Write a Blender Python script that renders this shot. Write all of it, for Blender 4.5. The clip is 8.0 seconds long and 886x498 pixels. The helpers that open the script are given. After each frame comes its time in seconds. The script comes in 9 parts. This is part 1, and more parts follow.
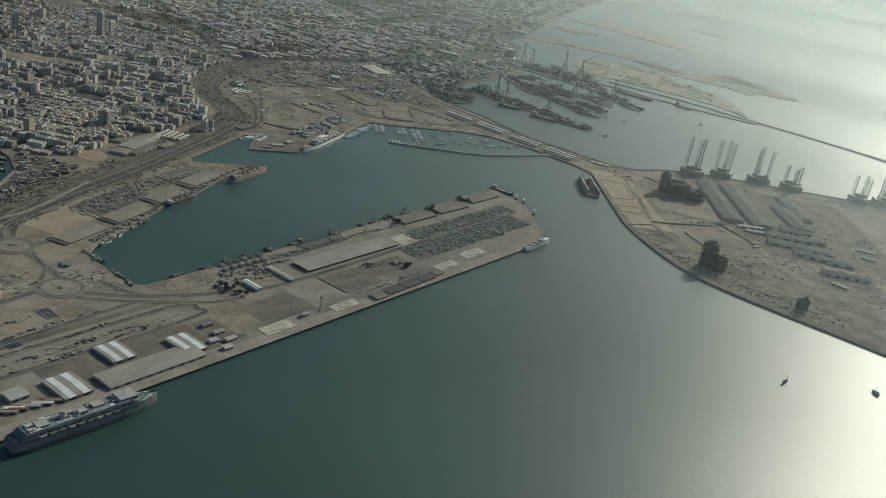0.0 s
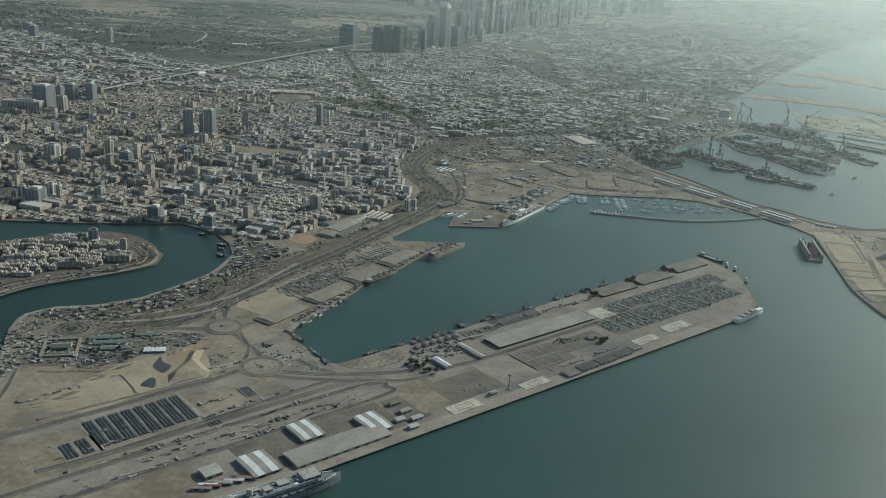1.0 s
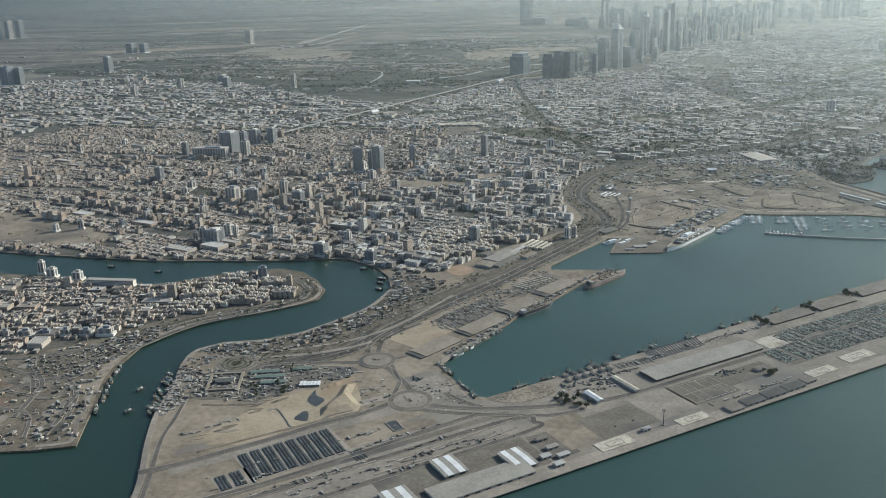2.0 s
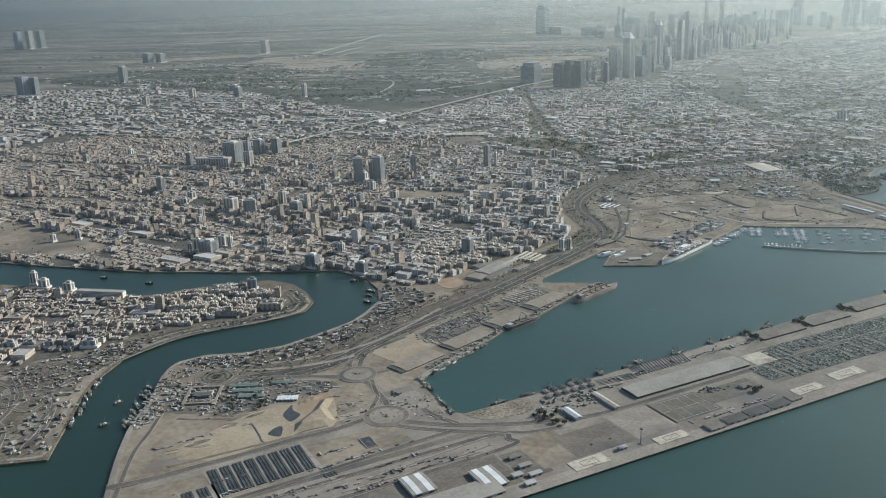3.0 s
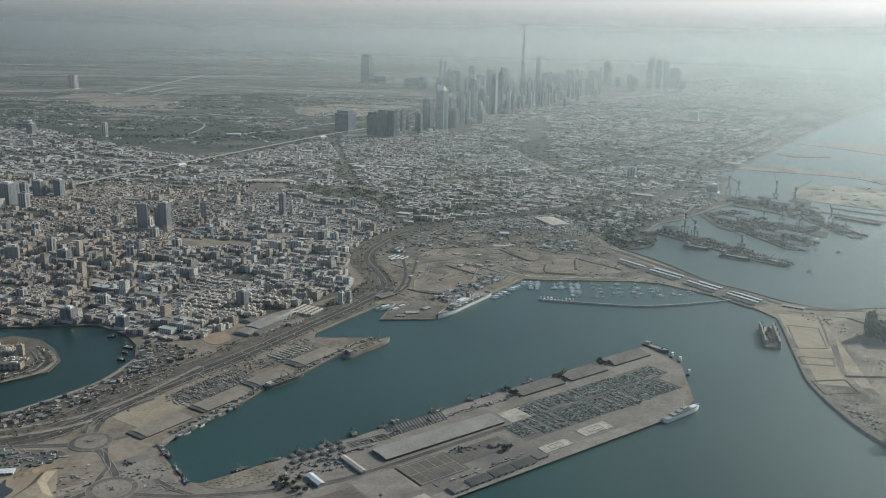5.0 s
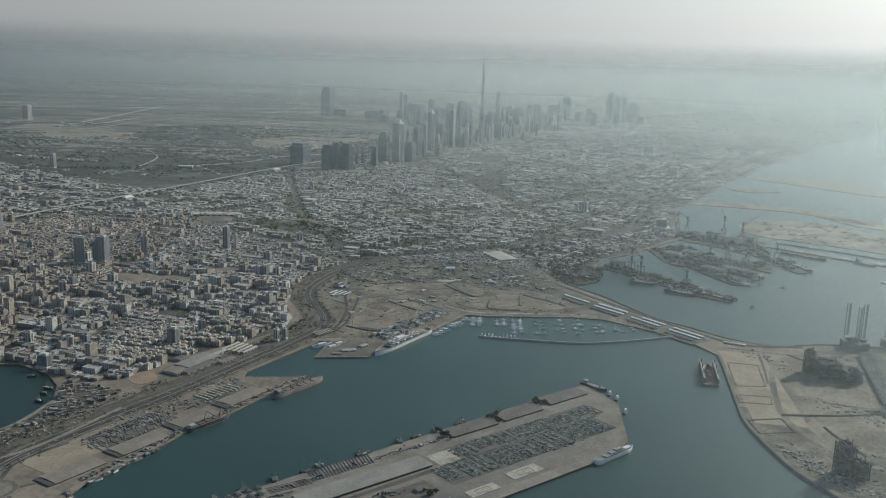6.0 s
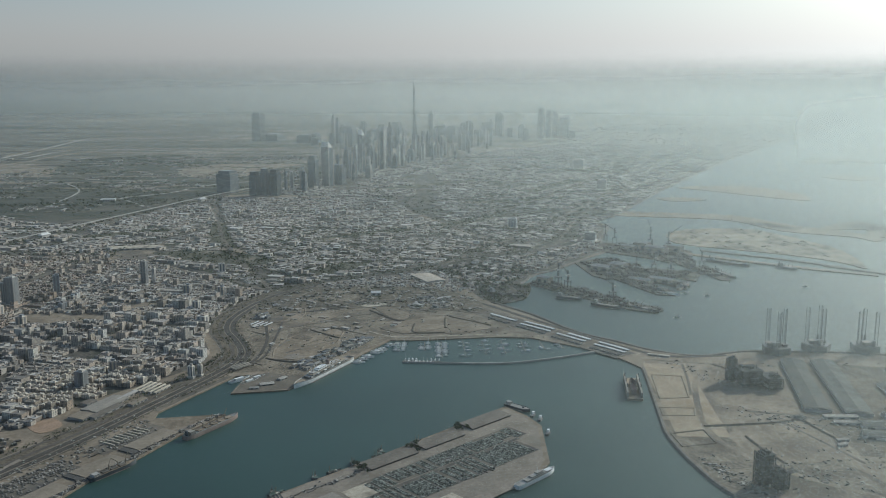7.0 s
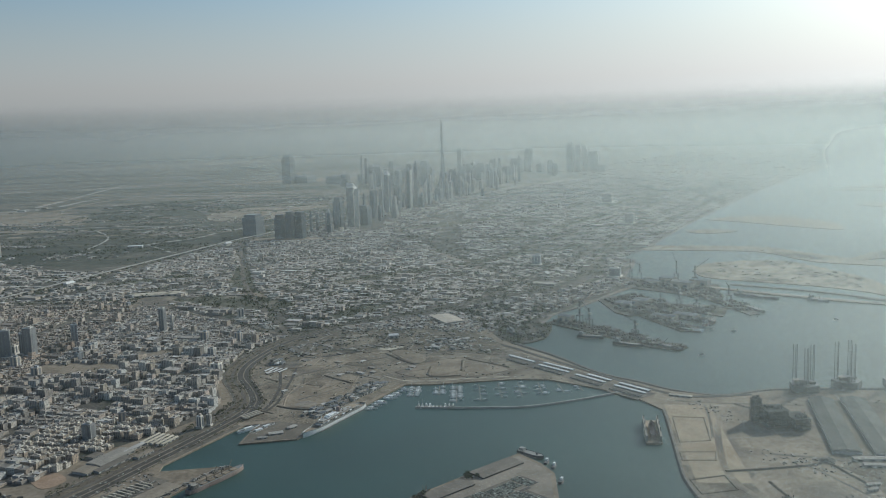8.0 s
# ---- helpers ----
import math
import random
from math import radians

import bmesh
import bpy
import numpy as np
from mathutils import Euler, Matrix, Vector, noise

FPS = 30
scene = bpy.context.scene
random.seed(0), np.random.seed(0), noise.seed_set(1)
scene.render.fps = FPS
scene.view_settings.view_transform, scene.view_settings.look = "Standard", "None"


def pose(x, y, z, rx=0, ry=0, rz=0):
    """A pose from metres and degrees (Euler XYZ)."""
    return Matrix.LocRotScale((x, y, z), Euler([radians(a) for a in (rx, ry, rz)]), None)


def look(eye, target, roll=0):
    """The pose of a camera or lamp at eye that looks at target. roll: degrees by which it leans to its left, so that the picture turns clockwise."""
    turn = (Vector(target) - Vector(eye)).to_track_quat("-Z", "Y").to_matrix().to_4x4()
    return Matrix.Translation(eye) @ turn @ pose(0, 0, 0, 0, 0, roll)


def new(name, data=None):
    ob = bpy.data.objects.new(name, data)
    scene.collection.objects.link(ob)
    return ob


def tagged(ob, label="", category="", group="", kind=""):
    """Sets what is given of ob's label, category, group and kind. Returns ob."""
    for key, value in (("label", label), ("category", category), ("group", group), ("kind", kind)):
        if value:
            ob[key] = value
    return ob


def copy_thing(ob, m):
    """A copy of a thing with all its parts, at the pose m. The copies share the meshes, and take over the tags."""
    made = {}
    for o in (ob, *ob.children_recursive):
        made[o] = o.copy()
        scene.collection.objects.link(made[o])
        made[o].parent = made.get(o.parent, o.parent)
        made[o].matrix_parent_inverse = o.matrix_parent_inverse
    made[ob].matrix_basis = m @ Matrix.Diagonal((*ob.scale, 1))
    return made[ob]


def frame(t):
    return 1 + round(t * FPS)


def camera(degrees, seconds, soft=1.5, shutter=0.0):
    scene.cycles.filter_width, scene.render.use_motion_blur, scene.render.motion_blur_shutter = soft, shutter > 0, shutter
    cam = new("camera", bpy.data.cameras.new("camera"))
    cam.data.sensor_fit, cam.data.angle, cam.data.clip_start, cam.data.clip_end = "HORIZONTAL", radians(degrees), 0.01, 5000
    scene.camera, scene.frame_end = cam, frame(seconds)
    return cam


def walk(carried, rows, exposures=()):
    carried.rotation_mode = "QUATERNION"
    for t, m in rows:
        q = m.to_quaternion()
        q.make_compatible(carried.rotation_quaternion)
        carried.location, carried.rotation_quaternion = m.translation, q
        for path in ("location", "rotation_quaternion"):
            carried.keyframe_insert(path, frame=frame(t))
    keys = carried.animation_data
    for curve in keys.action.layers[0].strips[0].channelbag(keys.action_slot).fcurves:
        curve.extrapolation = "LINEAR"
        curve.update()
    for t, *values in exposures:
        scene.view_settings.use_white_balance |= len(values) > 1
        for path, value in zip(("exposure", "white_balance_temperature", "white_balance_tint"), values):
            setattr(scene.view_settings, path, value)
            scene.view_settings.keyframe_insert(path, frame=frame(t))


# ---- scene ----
# The place is built at one tenth of its true size (1 unit stands for 10 m of
# city), so that the far skyline lies within the camera's range.
cam = camera(52.48, 8.0, soft=1.0)
PATH = [
    (0, look((-27.32, -15.18, 71.17), (-5.52, 75.38, 34.80), 10.66)),
    (0.5, look((-23.88, -13.45, 71.19), (-12.47, 80.06, 37.63), 7.46)),
    (1, look((-20.44, -11.67, 71.21), (-24.00, 83.02, 39.26), 3.71)),
    (1.5, look((-17.01, -9.84, 71.25), (-35.81, 83.42, 40.44), -0.57)),
    (1.7, look((-15.64, -9.10, 71.26), (-37.40, 83.75, 41.15), -1.37)),
    (3, look((-6.78, -4.08, 71.42), (-33.21, 88.07, 42.94), -2.06)),
    (3.5, look((-3.38, -2.06, 71.49), (-29.88, 90.34, 43.91), -2.28)),
    (4, look((0.00, 0.00, 71.58), (-26.37, 92.38, 43.82), -2.43)),
    (4.5, look((3.38, 2.11, 71.68), (-12.94, 97.30, 45.77), -0.08)),
    (4.7, look((4.72, 2.96, 71.72), (-7.08, 99.05, 46.66), 0.79)),
    (6, look((13.45, 8.71, 72.04), (8.54, 106.54, 51.89), 1.88)),
    (6.5, look((16.79, 11.00, 72.18), (17.71, 109.13, 52.91), 2.09)),
    (7, look((20.12, 13.35, 72.33), (21.41, 111.72, 54.39), -0.15)),
    (7.5, look((23.44, 15.73, 72.49), (22.80, 114.55, 57.15), -1.68)),
    (8, look((26.75, 18.17, 72.66), (24.11, 117.17, 58.84), -1.90)),
]
EXPOSURES = [(0, 0.0, 6400, -2), (0.5, 0.22, 6200, -3), (1, 0.26, 6060, -4), (1.5, 0.64, 6030, 2), (3.5, 0.68, 6010, 5), (4.5, 0.51, 6000, 5), (6, 0.08, 5960, 3), (8, 0.08, 5900, 2)]
walk(cam, PATH, EXPOSURES)

# ---- world, sun and haze ----
SUN_AZ, SUN_EL = radians(46), radians(27)
world = bpy.data.worlds.new("sky")
scene.world = world
world.use_nodes = True
wn, wl = world.node_tree.nodes, world.node_tree.links
wn.clear()
w_out = wn.new("ShaderNodeOutputWorld")
w_bg = wn.new("ShaderNodeBackground")
w_sky = wn.new("ShaderNodeTexSky")
w_sky.sky_type, w_sky.sun_disc = "NISHITA", False
w_sky.sun_elevation, w_sky.sun_rotation = SUN_EL, SUN_AZ
w_sky.altitude, w_sky.air_density, w_sky.dust_density, w_sky.ozone_density = 700, 1.0, 4.0, 1.0
w_co = wn.new("ShaderNodeTexCoord")
w_sep = wn.new("ShaderNodeSeparateXYZ")
wl.new(w_co.outputs["Generated"], w_sep.inputs[0])
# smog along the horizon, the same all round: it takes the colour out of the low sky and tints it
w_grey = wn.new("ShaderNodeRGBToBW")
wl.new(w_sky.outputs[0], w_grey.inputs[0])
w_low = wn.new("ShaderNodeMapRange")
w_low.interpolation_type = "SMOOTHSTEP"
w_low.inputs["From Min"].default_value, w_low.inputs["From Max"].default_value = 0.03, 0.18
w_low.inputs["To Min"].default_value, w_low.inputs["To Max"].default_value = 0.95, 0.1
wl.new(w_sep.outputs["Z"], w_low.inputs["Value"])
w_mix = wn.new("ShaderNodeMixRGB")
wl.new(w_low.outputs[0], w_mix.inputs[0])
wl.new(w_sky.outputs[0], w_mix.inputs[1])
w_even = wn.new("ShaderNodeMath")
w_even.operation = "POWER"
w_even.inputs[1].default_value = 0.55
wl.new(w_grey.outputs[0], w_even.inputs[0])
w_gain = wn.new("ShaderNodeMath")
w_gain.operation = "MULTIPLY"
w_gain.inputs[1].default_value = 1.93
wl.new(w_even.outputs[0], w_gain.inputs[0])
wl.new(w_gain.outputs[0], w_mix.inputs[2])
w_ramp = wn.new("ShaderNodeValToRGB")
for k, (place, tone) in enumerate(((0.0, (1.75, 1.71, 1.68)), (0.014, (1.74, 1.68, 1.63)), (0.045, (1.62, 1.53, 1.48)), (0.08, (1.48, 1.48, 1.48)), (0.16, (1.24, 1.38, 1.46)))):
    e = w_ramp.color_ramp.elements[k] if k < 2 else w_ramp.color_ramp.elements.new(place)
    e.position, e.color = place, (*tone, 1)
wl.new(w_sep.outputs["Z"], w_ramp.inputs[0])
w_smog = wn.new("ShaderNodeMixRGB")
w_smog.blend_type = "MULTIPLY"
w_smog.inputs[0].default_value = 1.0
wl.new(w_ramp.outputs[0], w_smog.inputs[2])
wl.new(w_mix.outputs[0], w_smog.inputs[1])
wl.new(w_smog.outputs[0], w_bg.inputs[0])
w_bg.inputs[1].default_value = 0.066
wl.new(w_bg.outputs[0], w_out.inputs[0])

sun = new("sun", bpy.data.lights.new("sun", "SUN"))
sun.data.energy, sun.data.angle, sun.data.color = 3.5, radians(0.6), (1.0, 0.93, 0.82)
sun.matrix_world = look((math.sin(SUN_AZ) * math.cos(SUN_EL) * 800, math.cos(SUN_AZ) * math.cos(SUN_EL) * 800, math.sin(SUN_EL) * 800), (0, 0, 0))

# ---- materials ----
def nodes_of(name):
    m = bpy.data.materials.new(name)
    m.use_nodes = True
    return m, m.node_tree.nodes, m.node_tree.links, m.node_tree.nodes["Principled BSDF"]


def mat(name, a, b, size=4.0, rough=0.85, metal=0.0, fine=0.4, bump=0.0, each=0.0, island=0.0, stain=None, stretch=None):
    """A surface that runs from colour a to colour b in patches of about size units, with finer grain in them.
    each, island: how far single objects or loose pieces of one mesh differ; stain: a third colour in sparse blots."""
    m, n, l, p = nodes_of(name)
    co = n.new("ShaderNodeTexCoord")
    t1 = n.new("ShaderNodeTexNoise")
    t1.inputs["Scale"].default_value, t1.inputs["Detail"].default_value, t1.inputs["Roughness"].default_value = 1 / size, 6, 0.62
    t2 = n.new("ShaderNodeTexNoise")
    t2.inputs["Scale"].default_value, t2.inputs["Detail"].default_value = 9 / size, 4
    where = co.outputs["Object"]
    if stretch:
        mp = n.new("ShaderNodeMapping")
        mp.inputs["Rotation"].default_value, mp.inputs["Scale"].default_value = (0, 0, -0.35), (*stretch, 1)
        l.new(where, mp.inputs["Vector"])
        where = mp.outputs[0]
    for t in (t1, t2):
        l.new(where, t.inputs["Vector"])
    add = n.new("ShaderNodeMix")
    add.inputs[0].default_value = fine
    l.new(t1.outputs["Fac"], add.inputs[2])
    l.new(t2.outputs["Fac"], add.inputs[3])
    ramp = n.new("ShaderNodeValToRGB")
    ramp.color_ramp.elements[0].position, ramp.color_ramp.elements[0].color = 0.4, (*a, 1)
    ramp.color_ramp.elements[1].position, ramp.color_ramp.elements[1].color = 0.6, (*b, 1)
    l.new(add.outputs[0], ramp.inputs[0])
    out = ramp.outputs[0]
    if stain:
        t3 = n.new("ShaderNodeTexNoise")
        t3.inputs["Scale"].default_value, t3.inputs["Detail"].default_value = 0.37 / size, 5
        l.new(where, t3.inputs["Vector"])
        r3 = n.new("ShaderNodeValToRGB")
        r3.color_ramp.elements[0].position, r3.color_ramp.elements[1].position = 0.55, 0.66
        l.new(t3.outputs["Fac"], r3.inputs[0])
        mx = n.new("ShaderNodeMixRGB")
        mx.inputs[2].default_value = (*stain, 1)
        l.new(r3.outputs[0], mx.inputs[0])
        l.new(out, mx.inputs[1])
        out = mx.outputs[0]
    for amount, kind, socket in ((each, "ShaderNodeObjectInfo", "Random"), (island, "ShaderNodeNewGeometry", "Random Per Island")):
        if amount:
            src = n.new(kind)
            rg = n.new("ShaderNodeMapRange")
            rg.inputs["To Min"].default_value, rg.inputs["To Max"].default_value = 1 - amount, 1 + amount
            l.new(src.outputs[socket], rg.inputs["Value"])
            hs = n.new("ShaderNodeHueSaturation")
            l.new(rg.outputs[0], hs.inputs["Value"])
            l.new(out, hs.inputs["Color"])
            out = hs.outputs[0]
    l.new(out, p.inputs["Base Color"])
    p.inputs["Roughness"].default_value, p.inputs["Metallic"].default_value = rough, metal
    p.inputs["Specular IOR Level"].default_value = 0.5 if rough < 0.7 else 0.12
    if bump:
        bp = n.new("ShaderNodeBump")
        bp.inputs["Strength"].default_value, bp.inputs["Distance"].default_value = 0.6, bump
        l.new(t2.outputs["Fac"], bp.inputs["Height"])
        l.new(bp.outputs[0], p.inputs["Normal"])
    return m


def facade(name, palette, storey=0.34, bay=0.42, glass=0.45, each=0.0, dark=(0.06, 0.07, 0.08), rough=0.8):
    """Walls in one of the palette's colours per building, with rows of window openings in storeys and bays; roofs stay plain."""
    m, n, l, p = nodes_of(name)
    co = n.new("ShaderNodeTexCoord")
    geo = n.new("ShaderNodeNewGeometry")
    sep = n.new("ShaderNodeSeparateXYZ")
    l.new(co.outputs["Object"], sep.inputs[0])
    nrm = n.new("ShaderNodeSeparateXYZ")
    l.new(geo.outputs["Normal"], nrm.inputs[0])

    def math_node(op, x, y=None):
        k = n.new("ShaderNodeMath")
        k.operation = op
        for i, v in enumerate((x, y)):
            if v is None:
                continue
            if isinstance(v, (int, float)):
                k.inputs[i].default_value = v
            else:
                l.new(v, k.inputs[i])
        return k.outputs[0]

    rnd = geo.outputs["Random Per Island"]
    if each:
        info = n.new("ShaderNodeObjectInfo")
        rnd = info.outputs["Random"]
    along = math_node("ADD", math_node("MULTIPLY", sep.outputs["X"], 1.0), math_node("MULTIPLY", sep.outputs["Y"], 0.83))
    col = math_node("LESS_THAN", math_node("FRACT", math_node("DIVIDE", along, bay)), glass)
    row = math_node("LESS_THAN", math_node("FRACT", math_node("DIVIDE", sep.outputs["Z"], storey)), 0.5)
    up = math_node("LESS_THAN", math_node("ABSOLUTE", nrm.outputs["Z"]), 0.5)
    win = math_node("MULTIPLY", math_node("MULTIPLY", col, row), up)
    ramp = n.new("ShaderNodeValToRGB")
    ramp.color_ramp.interpolation = "CONSTANT"
    els = ramp.color_ramp.elements
    els[0].color = (*palette[0], 1)
    els[0].position = 0.0
    els[1].position, els[1].color = 1 / len(palette), (*palette[1], 1)
    for i, c in enumerate(palette[2:], 2):
        e = els.new(i / len(palette))
        e.color = (*c, 1)
    l.new(rnd, ramp.inputs[0])
    t = n.new("ShaderNodeTexNoise")
    t.inputs["Scale"].default_value, t.inputs["Detail"].default_value = 1.6, 5
    l.new(co.outputs["Object"], t.inputs["Vector"])
    dirt = n.new("ShaderNodeMixRGB")
    dirt.blend_type = "MULTIPLY"
    dirt.inputs[0].default_value = 0.55
    l.new(ramp.outputs[0], dirt.inputs[1])
    l.new(t.outputs["Fac"], dirt.inputs[2])
    gain = n.new("ShaderNodeHueSaturation")
    gain.inputs["Saturation"].default_value, gain.inputs["Value"].default_value = 0.82, 1.25
    l.new(dirt.outputs[0], gain.inputs["Color"])
    # flat roofs are screeded or whitewashed, each in a tone of its own
    flat = math_node("MULTIPLY", math_node("GREATER_THAN", nrm.outputs["Z"], 0.5), 0.85)
    tone = n.new("ShaderNodeValToRGB")
    tone.color_ramp.interpolation = "CONSTANT"
    roofs = ((0.25, 0.228, 0.2), (0.42, 0.395, 0.355), (0.18, 0.165, 0.146), (0.32, 0.285, 0.243), (0.56, 0.54, 0.5), (0.22, 0.2, 0.178), (0.13, 0.125, 0.118), (0.36, 0.325, 0.28))
    for i, c in enumerate(roofs):
        e = tone.color_ramp.elements[i] if i < 2 else tone.color_ramp.elements.new(i / len(roofs))
        e.position, e.color = i / len(roofs), (*c, 1)
    l.new(math_node("FRACT", math_node("MULTIPLY", rnd, 7.31)), tone.inputs[0])
    stains = n.new("ShaderNodeMixRGB")
    stains.blend_type = "MULTIPLY"
    stains.inputs[0].default_value = 0.5
    l.new(tone.outputs[0], stains.inputs[1])
    l.new(t.outputs["Fac"], stains.inputs[2])
    screed = n.new("ShaderNodeMixRGB")
    l.new(flat, screed.inputs[0])
    l.new(gain.outputs[0], screed.inputs[1])
    l.new(stains.outputs[0], screed.inputs[2])
    mx = n.new("ShaderNodeMixRGB")
    mx.inputs[2].default_value = (*dark, 1)
    l.new(win, mx.inputs[0])
    l.new(screed.outputs[0], mx.inputs[1])
    l.new(mx.outputs[0], p.inputs["Base Color"])
    rr = math_node("SUBTRACT", rough, math_node("MULTIPLY", win, rough - 0.25))
    l.new(rr, p.inputs["Roughness"])
    p.inputs["Specular IOR Level"].default_value = 0.3
    return m


def water(name, deep, rough, wave, size):
    m, n, l, p = nodes_of(name)
    co = n.new("ShaderNodeTexCoord")
    t1 = n.new("ShaderNodeTexNoise")
    t1.inputs["Scale"].default_value, t1.inputs["Detail"].default_value, t1.inputs["Roughness"].default_value = 1 / size, 9, 0.7
    l.new(co.outputs["Object"], t1.inputs["Vector"])
    t2 = n.new("ShaderNodeTexNoise")
    t2.inputs["Scale"].default_value, t2.inputs["Detail"].default_value = 0.02, 4
    l.new(co.outputs["Object"], t2.inputs["Vector"])
    ramp = n.new("ShaderNodeValToRGB")
    ramp.color_ramp.elements[0].position, ramp.color_ramp.elements[0].color = 0.35, (*deep, 1)
    ramp.color_ramp.elements[1].position, ramp.color_ramp.elements[1].color = 0.7, (*[c * 1.35 for c in deep], 1)
    l.new(t2.outputs["Fac"], ramp.inputs[0])
    l.new(ramp.outputs[0], p.inputs["Base Color"])
    p.inputs["Roughness"].default_value, p.inputs["IOR"].default_value = rough, 1.33
    bp = n.new("ShaderNodeBump")
    bp.inputs["Strength"].default_value, bp.inputs["Distance"].default_value = 1.0, wave
    l.new(t1.outputs["Fac"], bp.inputs["Height"])
    l.new(bp.outputs[0], p.inputs["Normal"])
    return m


def haze_mat(name, share, foot, top, radius):
    """A see-through sheet standing in for dusty air: it lets most light through and scatters the rest, thinning out
    towards its foot and its top.
    """
    m, n, l, p = nodes_of(name)
    n.remove(p)
    co = n.new("ShaderNodeTexCoord")
    sep = n.new("ShaderNodeSeparateXYZ")
    l.new(co.outputs["Object"], sep.inputs[0])
    r1 = n.new("ShaderNodeMapRange")
    r1.inputs["From Min"].default_value, r1.inputs["From Max"].default_value, r1.inputs["To Max"].default_value = 0, foot, share
    r2 = n.new("ShaderNodeMapRange")
    r2.interpolation_type = "SMOOTHSTEP"
    r2.inputs["From Min"].default_value, r2.inputs["From Max"].default_value = 58, top
    r2.inputs["To Min"].default_value, r2.inputs["To Max"].default_value = 1, 0
    for r in (r1, r2):
        l.new(sep.outputs["Z"], r.inputs["Value"])
    t = n.new("ShaderNodeTexNoise")
    t.inputs["Scale"].default_value, t.inputs["Detail"].default_value = 0.006, 3
    l.new(co.outputs["Object"], t.inputs["Vector"])
    r3 = n.new("ShaderNodeMapRange")
    r3.inputs["From Min"].default_value, r3.inputs["From Max"].default_value = 0.3, 0.7
    r3.inputs["To Min"].default_value, r3.inputs["To Max"].default_value = 0.92, 1.08
    l.new(t.outputs["Fac"], r3.inputs["Value"])
    k1 = n.new("ShaderNodeMath")
    k1.operation = "MULTIPLY"
    l.new(r1.outputs[0], k1.inputs[0])
    l.new(r2.outputs[0], k1.inputs[1])
    # sheets thicken towards +x, standing in for the haze's glow on the sun's side
    sun_side = n.new("ShaderNodeMapRange")
    sun_side.inputs["From Min"].default_value, sun_side.inputs["From Max"].default_value = -0.75 * radius, 0.7 * radius
    sun_side.inputs["To Min"].default_value, sun_side.inputs["To Max"].default_value = 0, 1
    l.new(sep.outputs["X"], sun_side.inputs["Value"])
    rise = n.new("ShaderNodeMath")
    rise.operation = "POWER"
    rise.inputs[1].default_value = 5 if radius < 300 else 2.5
    l.new(sun_side.outputs[0], rise.inputs[0])
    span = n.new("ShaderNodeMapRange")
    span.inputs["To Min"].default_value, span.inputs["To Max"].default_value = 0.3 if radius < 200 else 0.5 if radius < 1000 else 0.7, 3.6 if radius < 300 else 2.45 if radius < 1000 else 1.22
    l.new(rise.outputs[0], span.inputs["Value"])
    k3 = n.new("ShaderNodeMath")
    k3.operation = "MULTIPLY"
    l.new(span.outputs[0], k3.inputs[0])
    l.new(r3.outputs[0], k3.inputs[1])
    k2 = n.new("ShaderNodeMath")
    k2.operation = "MULTIPLY"
    l.new(k1.outputs[0], k2.inputs[0])
    l.new(k3.outputs[0], k2.inputs[1])
    clear = n.new("ShaderNodeBsdfTransparent")
    back = n.new("ShaderNodeBsdfTranslucent")
    front = n.new("ShaderNodeBsdfDiffuse")
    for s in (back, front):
        # far sheets get a darker colour in place of dimmer light on distant haze
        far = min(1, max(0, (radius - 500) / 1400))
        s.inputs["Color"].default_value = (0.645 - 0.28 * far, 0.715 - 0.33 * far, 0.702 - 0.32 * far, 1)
    both = n.new("ShaderNodeMixShader")
    both.inputs[0].default_value = 0.3
    l.new(back.outputs[0], both.inputs[1])
    l.new(front.outputs[0], both.inputs[2])
    mx = n.new("ShaderNodeMixShader")
    l.new(k2.outputs[0], mx.inputs[0])
    l.new(clear.outputs[0], mx.inputs[1])
    l.new(both.outputs[0], mx.inputs[2])
    l.new(mx.outputs[0], n["Material Output"].inputs[0])
    return m


SAND = mat("sandy_ground", (0.152, 0.126, 0.0954), (0.267, 0.224, 0.173), 11, 0.95, fine=0.35, bump=0.04, stain=(0.124, 0.109, 0.0927))
SITE_LAND = mat("rutted_site_land", (0.095, 0.083, 0.066), (0.27, 0.231, 0.18), 5, 0.95, fine=0.55, bump=0.05, stain=(0.112, 0.0963, 0.075))
PIER_GROUND = mat("grey_gravel_paving", (0.17, 0.149, 0.123), (0.26, 0.229, 0.19), 7, 0.93, fine=0.35, stain=(0.155, 0.143, 0.129))
DIRT = mat("trodden_brown_dirt", (0.085, 0.073, 0.057), (0.18, 0.153, 0.117), 5, 0.95, fine=0.5, bump=0.03, stain=(0.08, 0.075, 0.06))
DARK_FILL = mat("dark_glossy_fill", (0.03, 0.032, 0.03), (0.06, 0.058, 0.05), 1.5, 0.35)
CITY_GROUND = mat("city_ground", (0.05, 0.049, 0.045), (0.13, 0.118, 0.1), 7, 0.95, fine=0.5, stain=(0.045, 0.05, 0.036))
DESERT = mat("desert", (0.04, 0.043, 0.037), (0.19, 0.168, 0.135), 45, 0.95, fine=0.4, stain=(0.05, 0.055, 0.043), stretch=(0.22, 1.0))
DARK_PARK = mat("irrigated_park_ground", (0.028, 0.034, 0.026), (0.08, 0.078, 0.062), 16, 0.95, fine=0.5, stain=(0.11, 0.1, 0.08), stretch=(0.4, 1.0))
ISLAND_SAND = mat("patchy_island_sand", (0.13, 0.118, 0.092), (0.34, 0.295, 0.23), 14, 0.95, fine=0.55, stain=(0.1, 0.095, 0.075))
